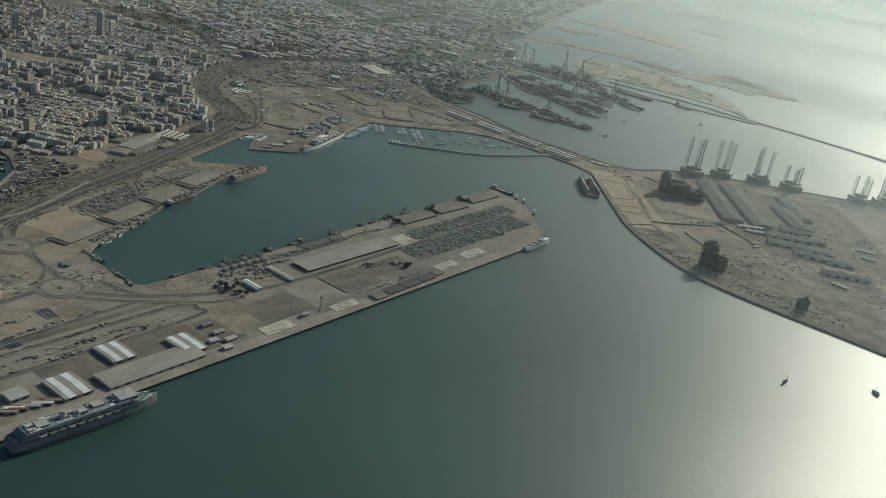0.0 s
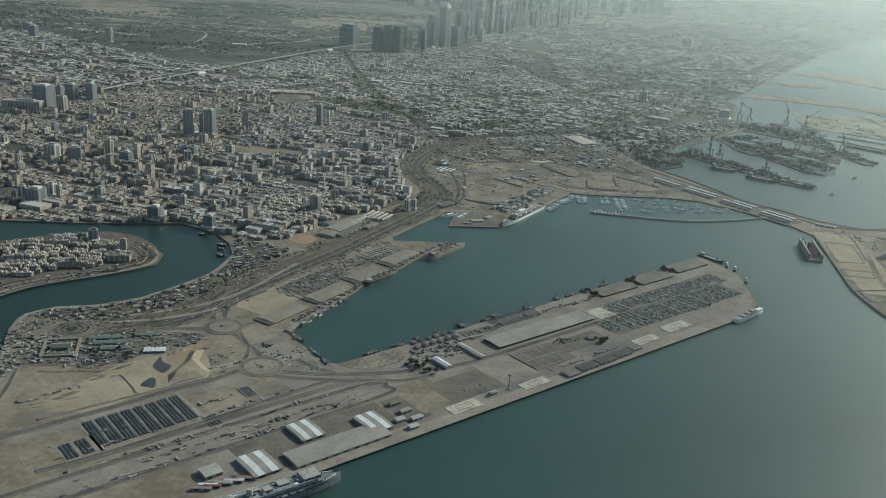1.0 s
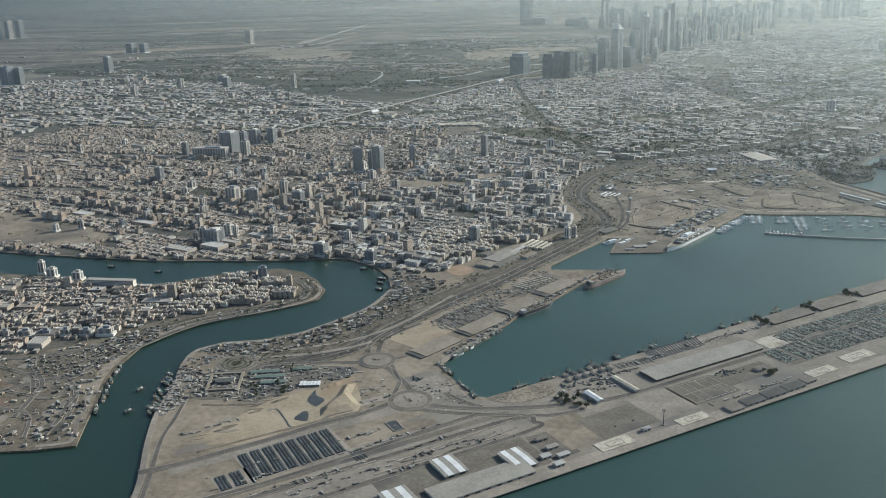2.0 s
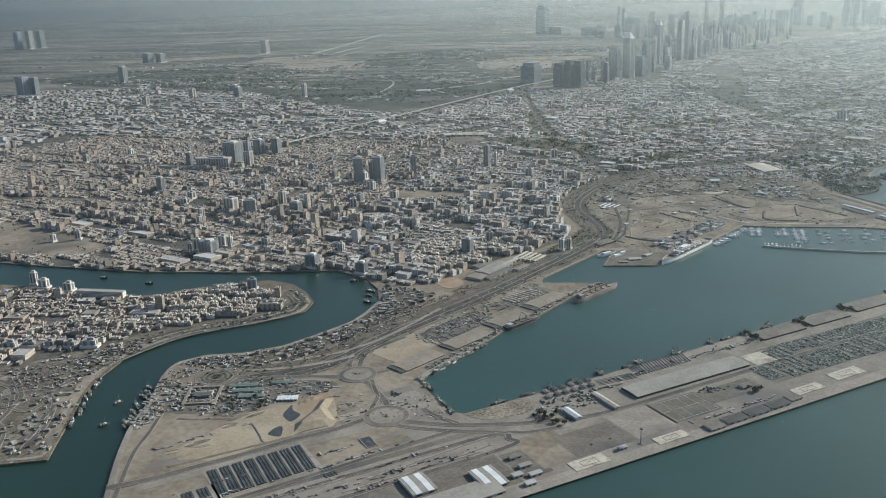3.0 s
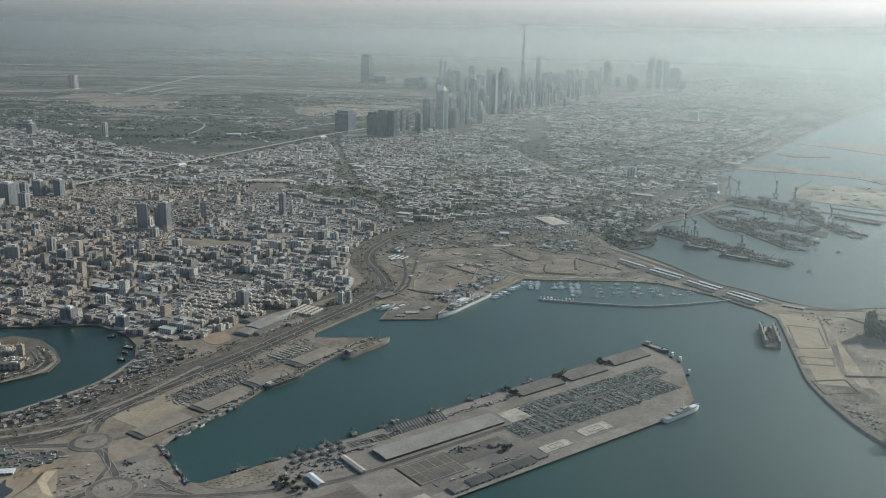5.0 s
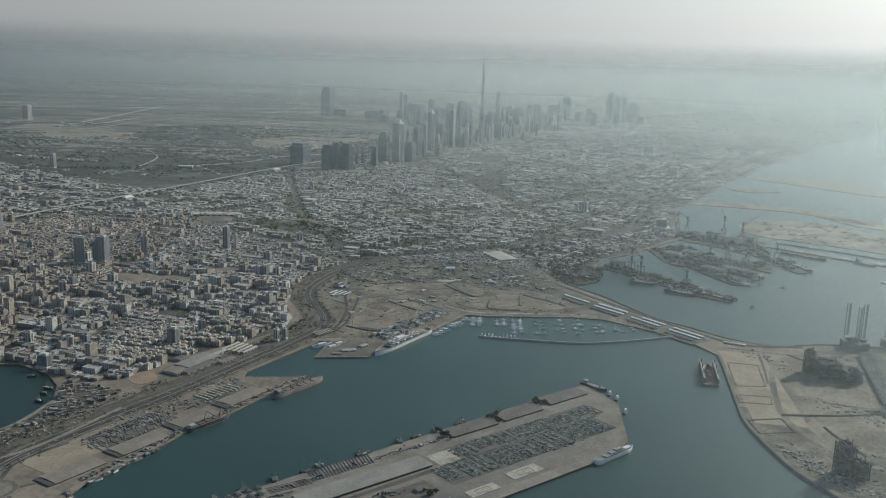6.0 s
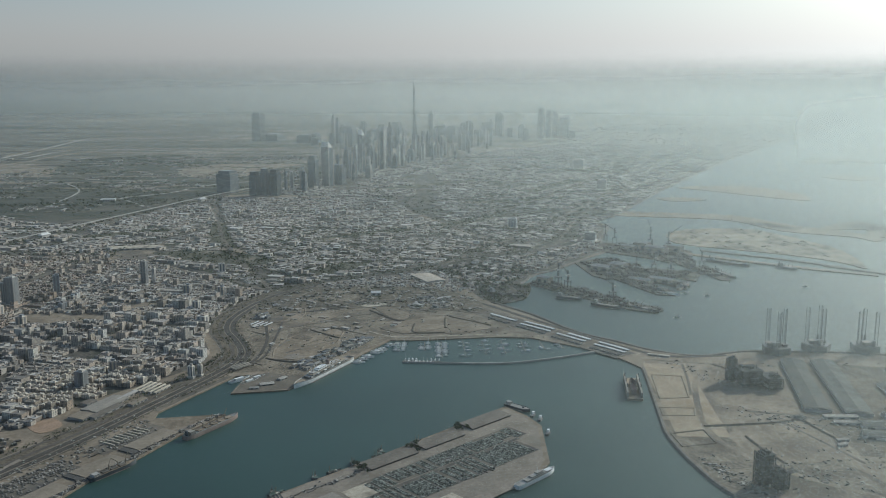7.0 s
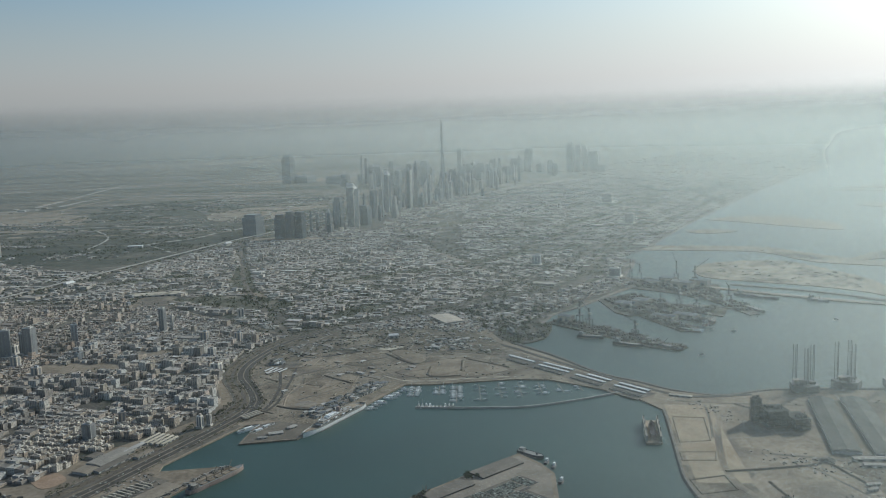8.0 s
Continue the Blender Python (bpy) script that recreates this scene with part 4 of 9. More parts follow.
warehouse(-6.2, 153.8, 26.6, 4.6, 0.4, TU, GREY_METAL, "very long grey sheet-metal warehouse on the pier", rise=0.16, doors=14, wall=DARK_WALL)
for x, y, l, w in ((11.6, 180.0, 12.0, 4.0), (21.6, 189.3, 11.2, 3.8), (31.7, 200.3, 12.0, 4.4)):
    warehouse(x, y, l, w, 0.3, TU, BROWN_ROOF, "low brown-roofed transit shed on the inner quay of the pier", "transit sheds on the pier", 0.14, 6, wall=DARK_WALL)
for x, y, l in ((-57.4, 151.8, 10.2), (-50.6, 164.3, 10.6), (-44.4, 177.4, 9.8), (-38.2, 190.6, 10.8)):
    warehouse(x, y, l, 4.5, 0.2, 61, TAN_ROOF, "low tan-roofed transit shed on the basin quay", "transit sheds on the basin", 0.12, 5, wall=DARK_WALL)
warehouse(-38.4, 104.6, 16.4, 4.3, 0.4, TU, GREY_METAL, "large pale grey cargo shed beside the sea quay", rise=0.14, doors=9)
for x, y, l, w in ((-34.2, 111.7, 3.9, 5.6), (-44.0, 107.6, 3.9, 5.2), (-48.6, 97.5, 4.3, 5.8)):
    warehouse(x, y, l, w, 0.42, TU, GREY_METAL, "shed with white and grey striped roof panels", "striped sheds", 0.12, 2, 2)
warehouse(-19.8, 140.9, 6.8, 0.95, 0.4, TU + 90, PALE_PAD, "narrow cream-roofed store building", rise=0.15, doors=5)
warehouse(-24.8, 134.6, 4.0, 1.2, 0.5, TU + 90, WHITE_METAL, "small white-roofed workshop among trees", rise=0.2, doors=3)
for x, y, l, w, h in ((-1.6, 135.2, 3.0, 2.2, 0.6), (1.6, 138.4, 4.4, 2.1, 0.7), (5.2, 141.8, 4.6, 2.1, 0.8), (8.8, 145.2, 4.4, 2.0, 0.8), (11.6, 148.4, 2.6, 1.9, 0.7), (3.9, 151.8, 2.2, 1.4, 0.7)):
    warehouse(x, y, l, w, h * 0.5, TU, DARK_WALL if l > 4 else BROWN_ROOF, "dark flat-roofed quay building", "dark quay buildings", 0.1, 3)
for x, y, l, w in ((-31.6, 118.6, 2.0, 0.9), (-29.6, 116.4, 2.0, 0.9), (-27.6, 114.4, 2.0, 0.9), (-30.2, 113.4, 1.6, 1.0), (-27.9, 111.6, 1.6, 1.0), (-15.6, 124.9, 1.4, 0.7)):
    warehouse(x, y, l, w, 0.4, TU, (WALL_GREY, BROWN_ROOF, GREY_METAL)[int(-x) % 3], "small dull-roofed port office", "small port offices", 0.1, 2)
warehouse(-54.6, 94.6, 2.6, 2.4, 0.5, TU, CONCRETE_PALE, "low pale-roofed quay store beside the moored ship", "quay stores", 0.12, 2)
for k in range(9):
    warehouse(-54.6 + 0.62 * k, 90.6 + 0.42 * k + 0.5 * (k % 2), 2.6 - 0.2 * (k % 3), 0.42, 0.32, TU - 36, (HULL_RED, WHITE_METAL, RUST_RED, HULL_RED, CONCRETE_PALE)[k % 5], "narrow rust-red or white store in a row beside the moored ship", "narrow quay stores", 0.06, 2)
for x, y, l, w in ((-86.2, 134.2, 5.2, 1.2), (-84.4, 132.4, 5.4, 1.2), (-82.8, 130.2, 4.6, 1.1), (-79.6, 136.8, 3.6, 1.0)):
    warehouse(x, y, l, w, 0.26, 18, GREEN_ROOF, "long low shed with a dull green roof", "green-roofed sheds", 0.1, 5)
for k in range(6):
    warehouse(-77.2 + 0.62 * k, 130.2 + 0.16 * k, 0.42, 1.5, 0.35, 12, WHITE_METAL, "small white cabin in a row", "row of white cabins", 0.06, 1)
for x, y, l, w, t in ((-59.4, 212.6, 3.2, 2.4, 67), (-53.2, 207.0, 9.5, 2.0, 67), (-57.6, 203.8, 3.8, 4.4, 67), (-52.0, 217.2, 6.5, 1.2, 67), (-48.2, 212.9, 5.0, 1.6, 67)):
    warehouse(x, y, l, w, 0.5, t, (TAN_ROOF, WALL_GREY, BROWN_ROOF)[int(-x) % 3], "dull-roofed industrial hall beside the main road", "industrial halls", 0.12, 4)
warehouse(-55.2, 211.6, 10.5, 4.6, 0.45, 67, GREY_METAL, "wide pale-roofed industrial hall beside the main road", rise=0.2, doors=6)
for k in range(5):
    warehouse(-50.4 + 1.35 * k, 223.6 - 0.55 * k, 7.0 - 0.3 * k, 0.75, 0.45, 70, PALE_PAD, "narrow white-roofed store in a row beside the main road", "narrow stores beside the main road", 0.14, 4)
warehouse(18.8, 345.7, 14.5, 7.6, 0.9, -64, CREAM_ROOF, "wide cream-roofed hall standing alone", rise=0.3, doors=5)
warehouse(0.6, 321, 3.2, 2.4, 1.0, 10, WHITE_METAL, "small bright white hall", rise=0.4, doors=2)

# heritage-style courtyard house
fort = thing("courtyard_house", -91.8, 128.8, 18, "pinkish courtyard house with a dark flat-roofed hall and outer wall", "house")
for x, y, l, w in ((0, 3.4, 6.2, 0.5), (0, -3.4, 6.2, 0.5), (-2.85, 0, 0.5, 6.3), (2.85, 0, 0.5, 6.3)):
    part("wing", box(l, w, 0.36, x, y, -0.03), TAN_ROOF, fort)
part("hall", box(3.2, 1.6, 0.5, 0.2, 0.4, -0.03), WALL_GREY, fort)
part("hall_roof", gable(3.2, 1.6, 0.47, 0.16), HALL_ROOF, fort)

# ---- steel stock in long rows ----
def stock_row(l, w, h, name):
    ob = new(name)
    for k in range(3):
        part("stack", box(l * 0.325, w, h * (1, 0.85, 1.1)[k], (k - 1) * l * 0.335, 0, -0.01), STACKED_STEEL, ob)
    part("bearer", merged([box(0.1, w + 0.1, 0.05, -l / 2 + 0.3 + k * l / 8, 0, 0.015) for k in range(8)]), QUAY, ob)
    return tagged(ob, "long row of dark stacked steel on pale hardstanding", "steel stack", "rows of stacked steel")


row = stock_row(7.4, 0.36, 0.13, "steel_stack")
cs, ss = math.cos(radians(45.5)), math.sin(radians(45.5))
for k in range(24):
    d = -7.55 + (k // 3) * 1.97 + (k % 3) * 0.52
    copy_thing(row, pose(-69 + cs * d, 107.1 + ss * d, 0.04, 0, 0, -48) @ Matrix.Diagonal((1.13, 1, 1, 1)))
for k in range(6):
    d = -2.0 + (k // 3) * 2.3 + (k % 3) * 0.55
    copy_thing(row, pose(-74.7 + cs * d, 98 + ss * d, 0.04, 0, 0, -46) @ Matrix.Diagonal((0.57, 1, 1, 1)))
for k in range(4):
    copy_thing(row, pose(-58.6 + cs * (k - 1.5) * 0.55, 108.6 + ss * (k - 1.5) * 0.55, 0, 0, 0, -48) @ Matrix.Diagonal((0.4, 0.7, 0.8, 1)))
for k in range(20):
    copy_thing(row, pose(-11.5 + cu * (k - 9.5) * 0.64 + (k // 4) * 0.1, 158.8 + su * (k - 9.5) * 0.64 + (k // 4) * 0.1, 0, 0, 0, TU + 74) @ Matrix.Diagonal((0.58, 0.9 if k < 4 else 0.6, 0.9, 1)))
for k in range(5):
    copy_thing(row, pose(-18.9 - su * (k - 2) * 0.5, 150.5 + cu * (k - 2) * 0.5, 0, 0, 0, TU - 6) @ Matrix.Diagonal((1.05, 0.5, 0.6, 1)))
for o in (*row.children, row):
    bpy.data.objects.remove(o)

# ---- parked new cars ----
def car_block(u0, u1, v0, v1, turn, rng, aisle=0.98):
    out = []
    u, n = u0, 0
    while u < u1:
        v = v0
        while v < v1:
            if rng.random() < 0.93:
                x, y = along(u, v)
                out += [(x, y, 0.035, 0.46, 0.19, 0.085, turn), (x, y, 0.12, 0.26, 0.17, 0.06, turn)]
            v += 0.24
        n += 1
        u += aisle if n % 2 == 0 else 0.5
    return out


def uv(x, y):
    return (x + 76) * cu + (y - 64.5) * su, -(x + 76) * su + (y - 64.5) * cu


rng = random.Random(4)
for (x, y), length, depth in (((23.3, 180.7), 40, 5.0), ((23.0, 171.9), 43, 7.0)):
    uc, vc = uv(x, y)
    cells = []
    a, end = uc - length / 2, uc + length / 2
    while a < end - 1.0:
        b = min(end, a + rng.uniform(1.8, 5.2))
        cells += car_block(a + 0.2, b - 0.35, vc - depth / 2 + rng.choice((0.2, 0.2, 1.2)), vc + depth / 2 - rng.choice((0.2, 0.2, 0.9)), radians(TU), rng, rng.choice((0.52, 0.6, 0.72, 0.95)))
        a = b + rng.choice((0, 0, 0.25, 0.5))
    tagged(part("parked_cars", boxes(cells), CAR), "dense rows of parked new cars on the asphalt lot", "cars", kind="stuff")

# single cars and lorries dotted over the yards
def car(length, height):
    ob = new("car" if length < 0.7 else "lorry")
    part("body", box(length, 0.19, height * 0.55), CAR, ob)
    part("cabin", box(length * 0.5 if length < 0.7 else length * 0.22, 0.17, height * 0.45, 0 if length < 0.7 else length * 0.36, 0, height * 0.55), GLASS_DARK, ob)
    return ob


small, lorry = car(0.46, 0.15), car(1.3, 0.36)
spots = [((-3.4, 147.9), (0.6, 151), 14), ((-58.1, 136.6), (-56.2, 136), 8), ((-55, 134.2), (-52.2, 132.6), 9), ((-59, 131.5), (-60.5, 125.5), 3), ((-62, 100), (-52, 106), 5), ((-24, 122), (-14, 131), 2), ((-45, 113), (-36, 120), 8), ((-30, 138), (-22, 145.5), 18), ((-4, 165), (6, 174), 8), ((12, 158.5), (34, 177), 10)]
for (x0, y0), (x1, y1), n in spots:
    for k in range(n):
        t = rng.random()
        src = small if rng.random() < 0.75 else lorry
        ob = copy_thing(src, pose(x0 + (x1 - x0) * t + rng.gauss(0, 0.6), y0 + (y1 - y0) * t + rng.gauss(0, 0.6), 0.03, 0, 0, TU + rng.choice((0, 90, 180, 270))))
        tagged(ob, "small parked car on the port yard" if src is small else "parked lorry on the port yard", "car" if src is small else "lorry", "vehicles on the port yards")
for src in (small, lorry):
    for o in (*src.children, src):
        bpy.data.objects.remove(o)

# ---- containers ----
cont = part("shipping_container", merged([box(0.8, 0.2, 0.15)] + [box(0.03, 0.215, 0.15, -0.36 + 0.12 * k, 0, 0.0) for k in range(7)]), CONTAINER)
tagged(cont, "pale weathered steel shipping container in a yard", "container", "containers in the yards")
for (cx, cy), l, w, t, n in (((-54.9, 170), 19, 6.6, 62, 150), ((-43.8, 191.5), 15, 4.4, 62, 60), ((-49.6, 182.4), 10, 4, 62, 30)):
    c, s = math.cos(radians(t)), math.sin(radians(t))
    spots = [(i * 0.6 - l / 2, j * 0.92 - w / 2) for i in range(int(l / 0.6)) for j in range(int(w / 0.92) + 1)]
    for a, b in rng.sample(spots, min(n, len(spots))):
        copy_thing(cont, pose(cx + a * c - b * s, cy + a * s + b * c, 0.03, 0, 0, t + 70 + rng.choice((0, 0, 0, 90)) + rng.gauss(0, 4)))
bpy.data.objects.remove(cont)

# ---- sand works ----
def mound(x, y, l, w, h, turn, material, label, seed, n=28, crest=0.5):
    rng2 = Vector((seed * 3.7, seed * 1.3, 0))
    v, f = [], []
    for i in range(n + 1):
        for j in range(n + 1):
            a, b = i / n * 2 - 1, j / n * 2 - 1
            r = max(abs(a), abs(b)) * 0.35 + math.hypot(a, b) * 0.65
            z = max(0.0, min(1.0, (1 - r) / (1 - crest))) * h
            z *= 0.75 + 0.5 * noise.noise(Vector((a * 2.5, b * 2.5, 0)) + rng2)
            v.append((a * l / 2, b * w / 2, z - 0.02 if r < 1 else -0.04))
    for i in range(n):
        for j in range(n):
            k = i * (n + 1) + j
            f.append((k, k + n + 1, k + n + 2, k + 1))
    ob = part("sand_mound", (v, f), material)
    ob.matrix_basis = pose(x, y, 0, 0, 0, turn)
    for q in ob.data.polygons:
        q.use_smooth = True
    return tagged(ob, label, "sand heap")


def plateau(outline, h, slope, material, label, step=0.22, rough=0.12):
    """A flat-topped heap with sloping sides over an outline."""
    o = np.array(outline)
    xs = np.arange(o[:, 0].min() - 0.3, o[:, 0].max() + 0.3, step)
    ys = np.arange(o[:, 1].min() - 0.3, o[:, 1].max() + 0.3, step)
    gx, gy = np.meshgrid(xs, ys, indexing="ij")
    d = near_line(gx.ravel(), gy.ravel(), [*outline, outline[0]])
    inn = within(gx.ravel(), gy.ravel(), outline)
    z = np.where(inn, np.minimum(h, d * slope), -0.05)
    v = [(x, y, float(q) + (rough * q * noise.noise(Vector((x * 0.9, y * 0.9, 3))) if q > 0 else 0)) for x, y, q in zip(gx.ravel(), gy.ravel(), z)]
    m = len(ys)
    f = [(i * m + j, (i + 1) * m + j, (i + 1) * m + j + 1, i * m + j + 1) for i in range(len(xs) - 1) for j in range(m - 1)]
    f = [q for q in f if max(v[k][2] for k in q) > 0]
    return tagged(part("sand_mound", (v, f), material), label, "sand heap")


field = [(-85.6, 110.4), (-83.3, 116.3), (-82.4, 118.5), (-79.9, 123.6), (-76.4, 127.5), (-73.2, 129.9), (-70.1, 135.2), (-68.6, 134.7), (-66.7, 131.2), (-63.6, 122.3), (-72.2, 115.1), (-76.8, 108.0), (-81.2, 107.8), (-83.7, 106.9)]
tagged(part("ground", slab(smooth(field, 3), -0.1, 0.04), YELLOW_SAND), "yellowish field of dredged sand", "ground", kind="structure")
plateau([(-69.3, 119.2), (-64.7, 122.7), (-63.6, 124.4), (-66.9, 128.4), (-67.4, 132.9), (-69.7, 131.6), (-69.4, 127.0), (-70.4, 122)], 0.75, 0.55, YELLOW_SAND, "pale flat-topped heap of dredged sand with a steep end", rough=0.05)
plateau([(-72.6, 128.4), (-70.4, 130.8), (-69.6, 133.4), (-70.8, 133.2), (-73.4, 129.6)], 0.45, 0.5, YELLOW_SAND, "small sand heap on the field", rough=0.5)
# two flat, dark, slightly glossy patches laid on the sand
for o in ([(-73.9, 125.0), (-74.0, 126.9), (-73.9, 128.7), (-72.8, 126.7), (-70.9, 125.6), (-70.9, 123.9), (-71.5, 122.7), (-73.3, 124.0)], [(-73.4, 117.9), (-72.9, 120.4), (-71.9, 120.5), (-70.9, 117.6), (-72.3, 117.4)]):
    tagged(part("pond", slab(smooth(o, 4), -0.05, 0.06), DARK_FILL), "dark flat patch in the sand field", "pond", kind="structure")
tagged(part("ditch", ribbon([(-78.2, 120.2), (-77.5, 120.3), (-74.6, 117.1), (-72.5, 115.0), (-69.4, 117.6), (-67.5, 120.1), (-64.5, 122.5)], 0.3, -0.05, 0.06), DARK_FILL), "narrow dark drainage ditch round the sand heap", "ditch", kind="structure")
tagged(part("ground", ribbon([(-84, 104.6), (-73, 114.2), (-68.5, 118.2), (-63.3, 122.2)], 0.2, -0.05, 0.22, bank=0.3), SAND), "low bulldozed earth bank", "bank", kind="structure")
pit = thing("settling_tank", -55.8, 118.6, TU, "sunken square tank with dark water in a pale rim", "tank")
part("rim", merged([box(2.0, 0.16, 0.14, 0, q * 1.72, -0.02) for q in (-1, 1)] + [box(0.16, 3.4, 0.14, q * 0.92, 0, -0.02) for q in (-1, 1)]), QUAY, pit)
part("water_surface", box(1.7, 3.3, 0.1, z=-0.02), DARK_FILL, pit)
tagged(part("ground", slab(smooth([(-89, 136.6), (-82, 138), (-70.6, 139.4), (-69.4, 136.4), (-74, 132.5), (-80, 127), (-86, 123), (-95, 121.5), (-97, 127), (-95, 132)], 3), -0.1, 0.016), OLD_ASPHALT), "dark worn yard round the green-roofed sheds", "ground", kind="structure")
for line, w in (([(-91.8, 139.8), (-87.6, 141.2), (-80.2, 144.2), (-74.3, 148.2), (-70.8, 151.7)], 1.0), ([(-93.4, 141.5), (-86.2, 144.7), (-79.3, 148.9), (-73.4, 153.7), (-67.5, 163), (-61, 181)], 0.9)):
    tagged(part("road", ribbon(line, w, -0.05, 0.062), QUAY), "pale concrete slip road beside the dual carriageway", "road", kind="structure")
mast = thing("flood_light_mast", -12.9, 127.2, 0, "tall dark floodlight mast on the quay", "mast")
part("pole", drum(0.09, 0, 2.6, 8, 0.05), DARK_METAL, mast)
part("lamp_ring", drum(0.28, 2.55, 2.72, 10), DARK_METAL, mast)
part("base", box(0.5, 0.5, 0.15), QUAY, mast)


# ---- ships and boats ----
def hull(l, w, depth, bow=0.28, stern=0.12, n=18, flare=0.75, sheer=0.25):
    """A ship's hull from cross sections, bow towards +x, floating at z = 0."""
    v, f = [], []
    for i in range(n + 1):
        t = i / n
        x = (t - 0.5) * l
        b = 1.0
        if t > 1 - bow:
            b = math.cos((t - 1 + bow) / bow * math.pi / 2) ** 0.75
        elif t < stern:
            b = 0.72 + 0.28 * math.sin(t / stern * math.pi / 2)
        b = max(b, 0.02) * w / 2
        top = depth * (1 + sheer * max(0, (t - 0.7) / 0.3) ** 2)
        for y, z in ((-b, top), (-b * (0.9 + 0.1 * flare), depth * 0.3), (-b * flare, -0.3), (b * flare, -0.3), (b * (0.9 + 0.1 * flare), depth * 0.3), (b, top)):
            v.append((x, y, z))
    for i in range(n):
        a, c = 6 * i, 6 * i + 6
        f += [(a + k, c + k, c + k + 1, a + k + 1) for k in range(5)]
    f += [(0, 1, 2, 3, 4, 5), tuple(6 * n + k for k in (5, 4, 3, 2, 1, 0))]
    deck_v = [p for i in range(n + 1) for p in (tuple(np.array(v[6 * i]) * (1, 0.94, 1) - (0, 0, 0.08)), tuple(np.array(v[6 * i + 5]) * (1, 0.94, 1) - (0, 0, 0.08)))]
    deck_f = [(2 * i + 1, 2 * i, 2 * i + 2, 2 * i + 3) for i in range(n)]
    return (v, f), (deck_v, deck_f)


WL = -0.32


def ship(name, x, y, turn, l, w, depth, paint, deckm, label, category, group=""):
    ob = thing(name, x, y, turn, label, category, group, WL)
    h, d = hull(l, w, depth)
    part("hull", h, paint, ob)
    part("deck", d, deckm, ob)
    part("boot_stripe", merged([box(l * 0.72, 0.03, 0.1, -l * 0.06, s * (w * 0.49), 0.02) for s in (-1, 1)]), HULL_RED, ob)
    return ob


def decks(ob, x, l, w, z, levels, step=0.28, material=None, shrink=0.88):
    """A stepped superstructure with window bands."""
    for k in range(levels):
        ll, ww = l * shrink ** k, w * (0.97 ** k)
        house = part("deckhouse", box(ll, ww, step, x, 0, z + k * step), material or HULL_WHITE, ob)
        part("window_band", box(ll * 0.94, ww + 0.03, step * 0.3, x, 0, z + k * step + step * 0.45), GLASS_DARK, house)


def crane(ob, x, z, reach, turn=0.0):
    post = part("crane_post", drum(0.14, z, z + 1.1, 8, 0.1, x=x), TAN_ROOF, ob)
    a = radians(turn)
    v, f = box(reach, 0.12, 0.12)
    m = Matrix.Translation((x, 0, z + 1.0)) @ Matrix.Rotation(a, 4, "Z") @ Matrix.Rotation(radians(-35), 4, "Y") @ Matrix.Translation((reach / 2, 0, 0))
    part("crane_jib", ([tuple(m @ Vector(p)) for p in v], f), TAN_ROOF, post)


# white ocean liner at the spit
liner = ship("ocean_liner", -7.6, 234.2, 242.5, 25.5, 2.9, 1.0, HULL_WHITE, DECK_WOOD, "long white ocean liner moored at the spit", "ship")
part("upper_hull", hull(25.6, 2.8, 0.34)[0], WALL_GREY, liner).matrix_basis = pose(0, 0, 0.95)
decks(liner, -1.5, 17, 2.2, 1.2, 2, material=WALL_GREY)
decks(liner, -0.5, 12.5, 1.6, 1.76, 1, 0.24, WALL_GREY)
decks(liner, 1.2, 4.6, 1.4, 2.0, 2, 0.24, HULL_WHITE, 0.7)
for k in range(14):
    part("deck_fitting", box(0.3 + 0.2 * (k % 3), 0.3, 0.16 + 0.05 * (k % 2), -7.5 + 1.05 * k, 0.35 * (-1) ** k, 1.78 if abs(k - 6.5) > 5 else 2.0), WALL_GREY if k % 2 else DECK_WOOD, liner)
part("boat_deck", box(15.6, 1.9, 0.03, -1.5, 0, 1.765), DECK_WOOD, liner, "worn teak boat deck")
part("funnel", drum(0.55, 2.3, 3.5, 12, 0.42, x=-1.8), HULL_RED, liner, "red funnel")
part("mast", drum(0.1, 2.2, 3.6, 6, 0.05, x=5.2), HULL_WHITE, liner)
for k in range(8):
    for s in (-1, 1):
        part("lifeboat", box(0.8, 0.25, 0.22, -7 + 1.6 * k, s * 1.3, 1.55), HULL_WHITE if k % 2 else TAN_ROOF, liner)

# bulk carrier at the finger quay
bulk = ship("bulk_carrier", -27.3, 197.6, 58.2, 15.6, 2.2, 0.95, HULL_RED, DECK_GREY, "rusty red bulk carrier moored at the finger quay", "ship")
decks(bulk, -6.2, 1.7, 1.8, 0.85, 3, 0.24, GREY_METAL)
part("funnel", drum(0.3, 0.85, 1.9, 8, x=-7.2), DARK_METAL, bulk)
for k in range(5):
    part("hatch", box(1.5, 1.3, 0.18, -3.6 + 2.1 * k, 0, 0.9), DECK_WOOD, bulk)
for k in range(4):
    crane(bulk, -2.6 + 2.1 * k, 0.95, 1.7, 20 if k % 2 else 160)

cargo = ship("cargo_ship", -40.9, 175.6, 55.5, 10.6, 1.7, 0.8, HULL_DARK, DECK_WOOD, "dark general cargo ship with derricks at the basin quay", "ship")
decks(cargo, -3.9, 1.5, 1.3, 0.7, 2, 0.24, WALL_GREY)
for k in range(3):
    part("hatch", box(1.4, 1.0, 0.2, -1.8 + 1.9 * k, 0, 0.75), BROWN_ROOF, cargo)
    crane(cargo, -0.9 + 1.9 * k, 0.8, 1.4, 30 + 120 * (k % 2))

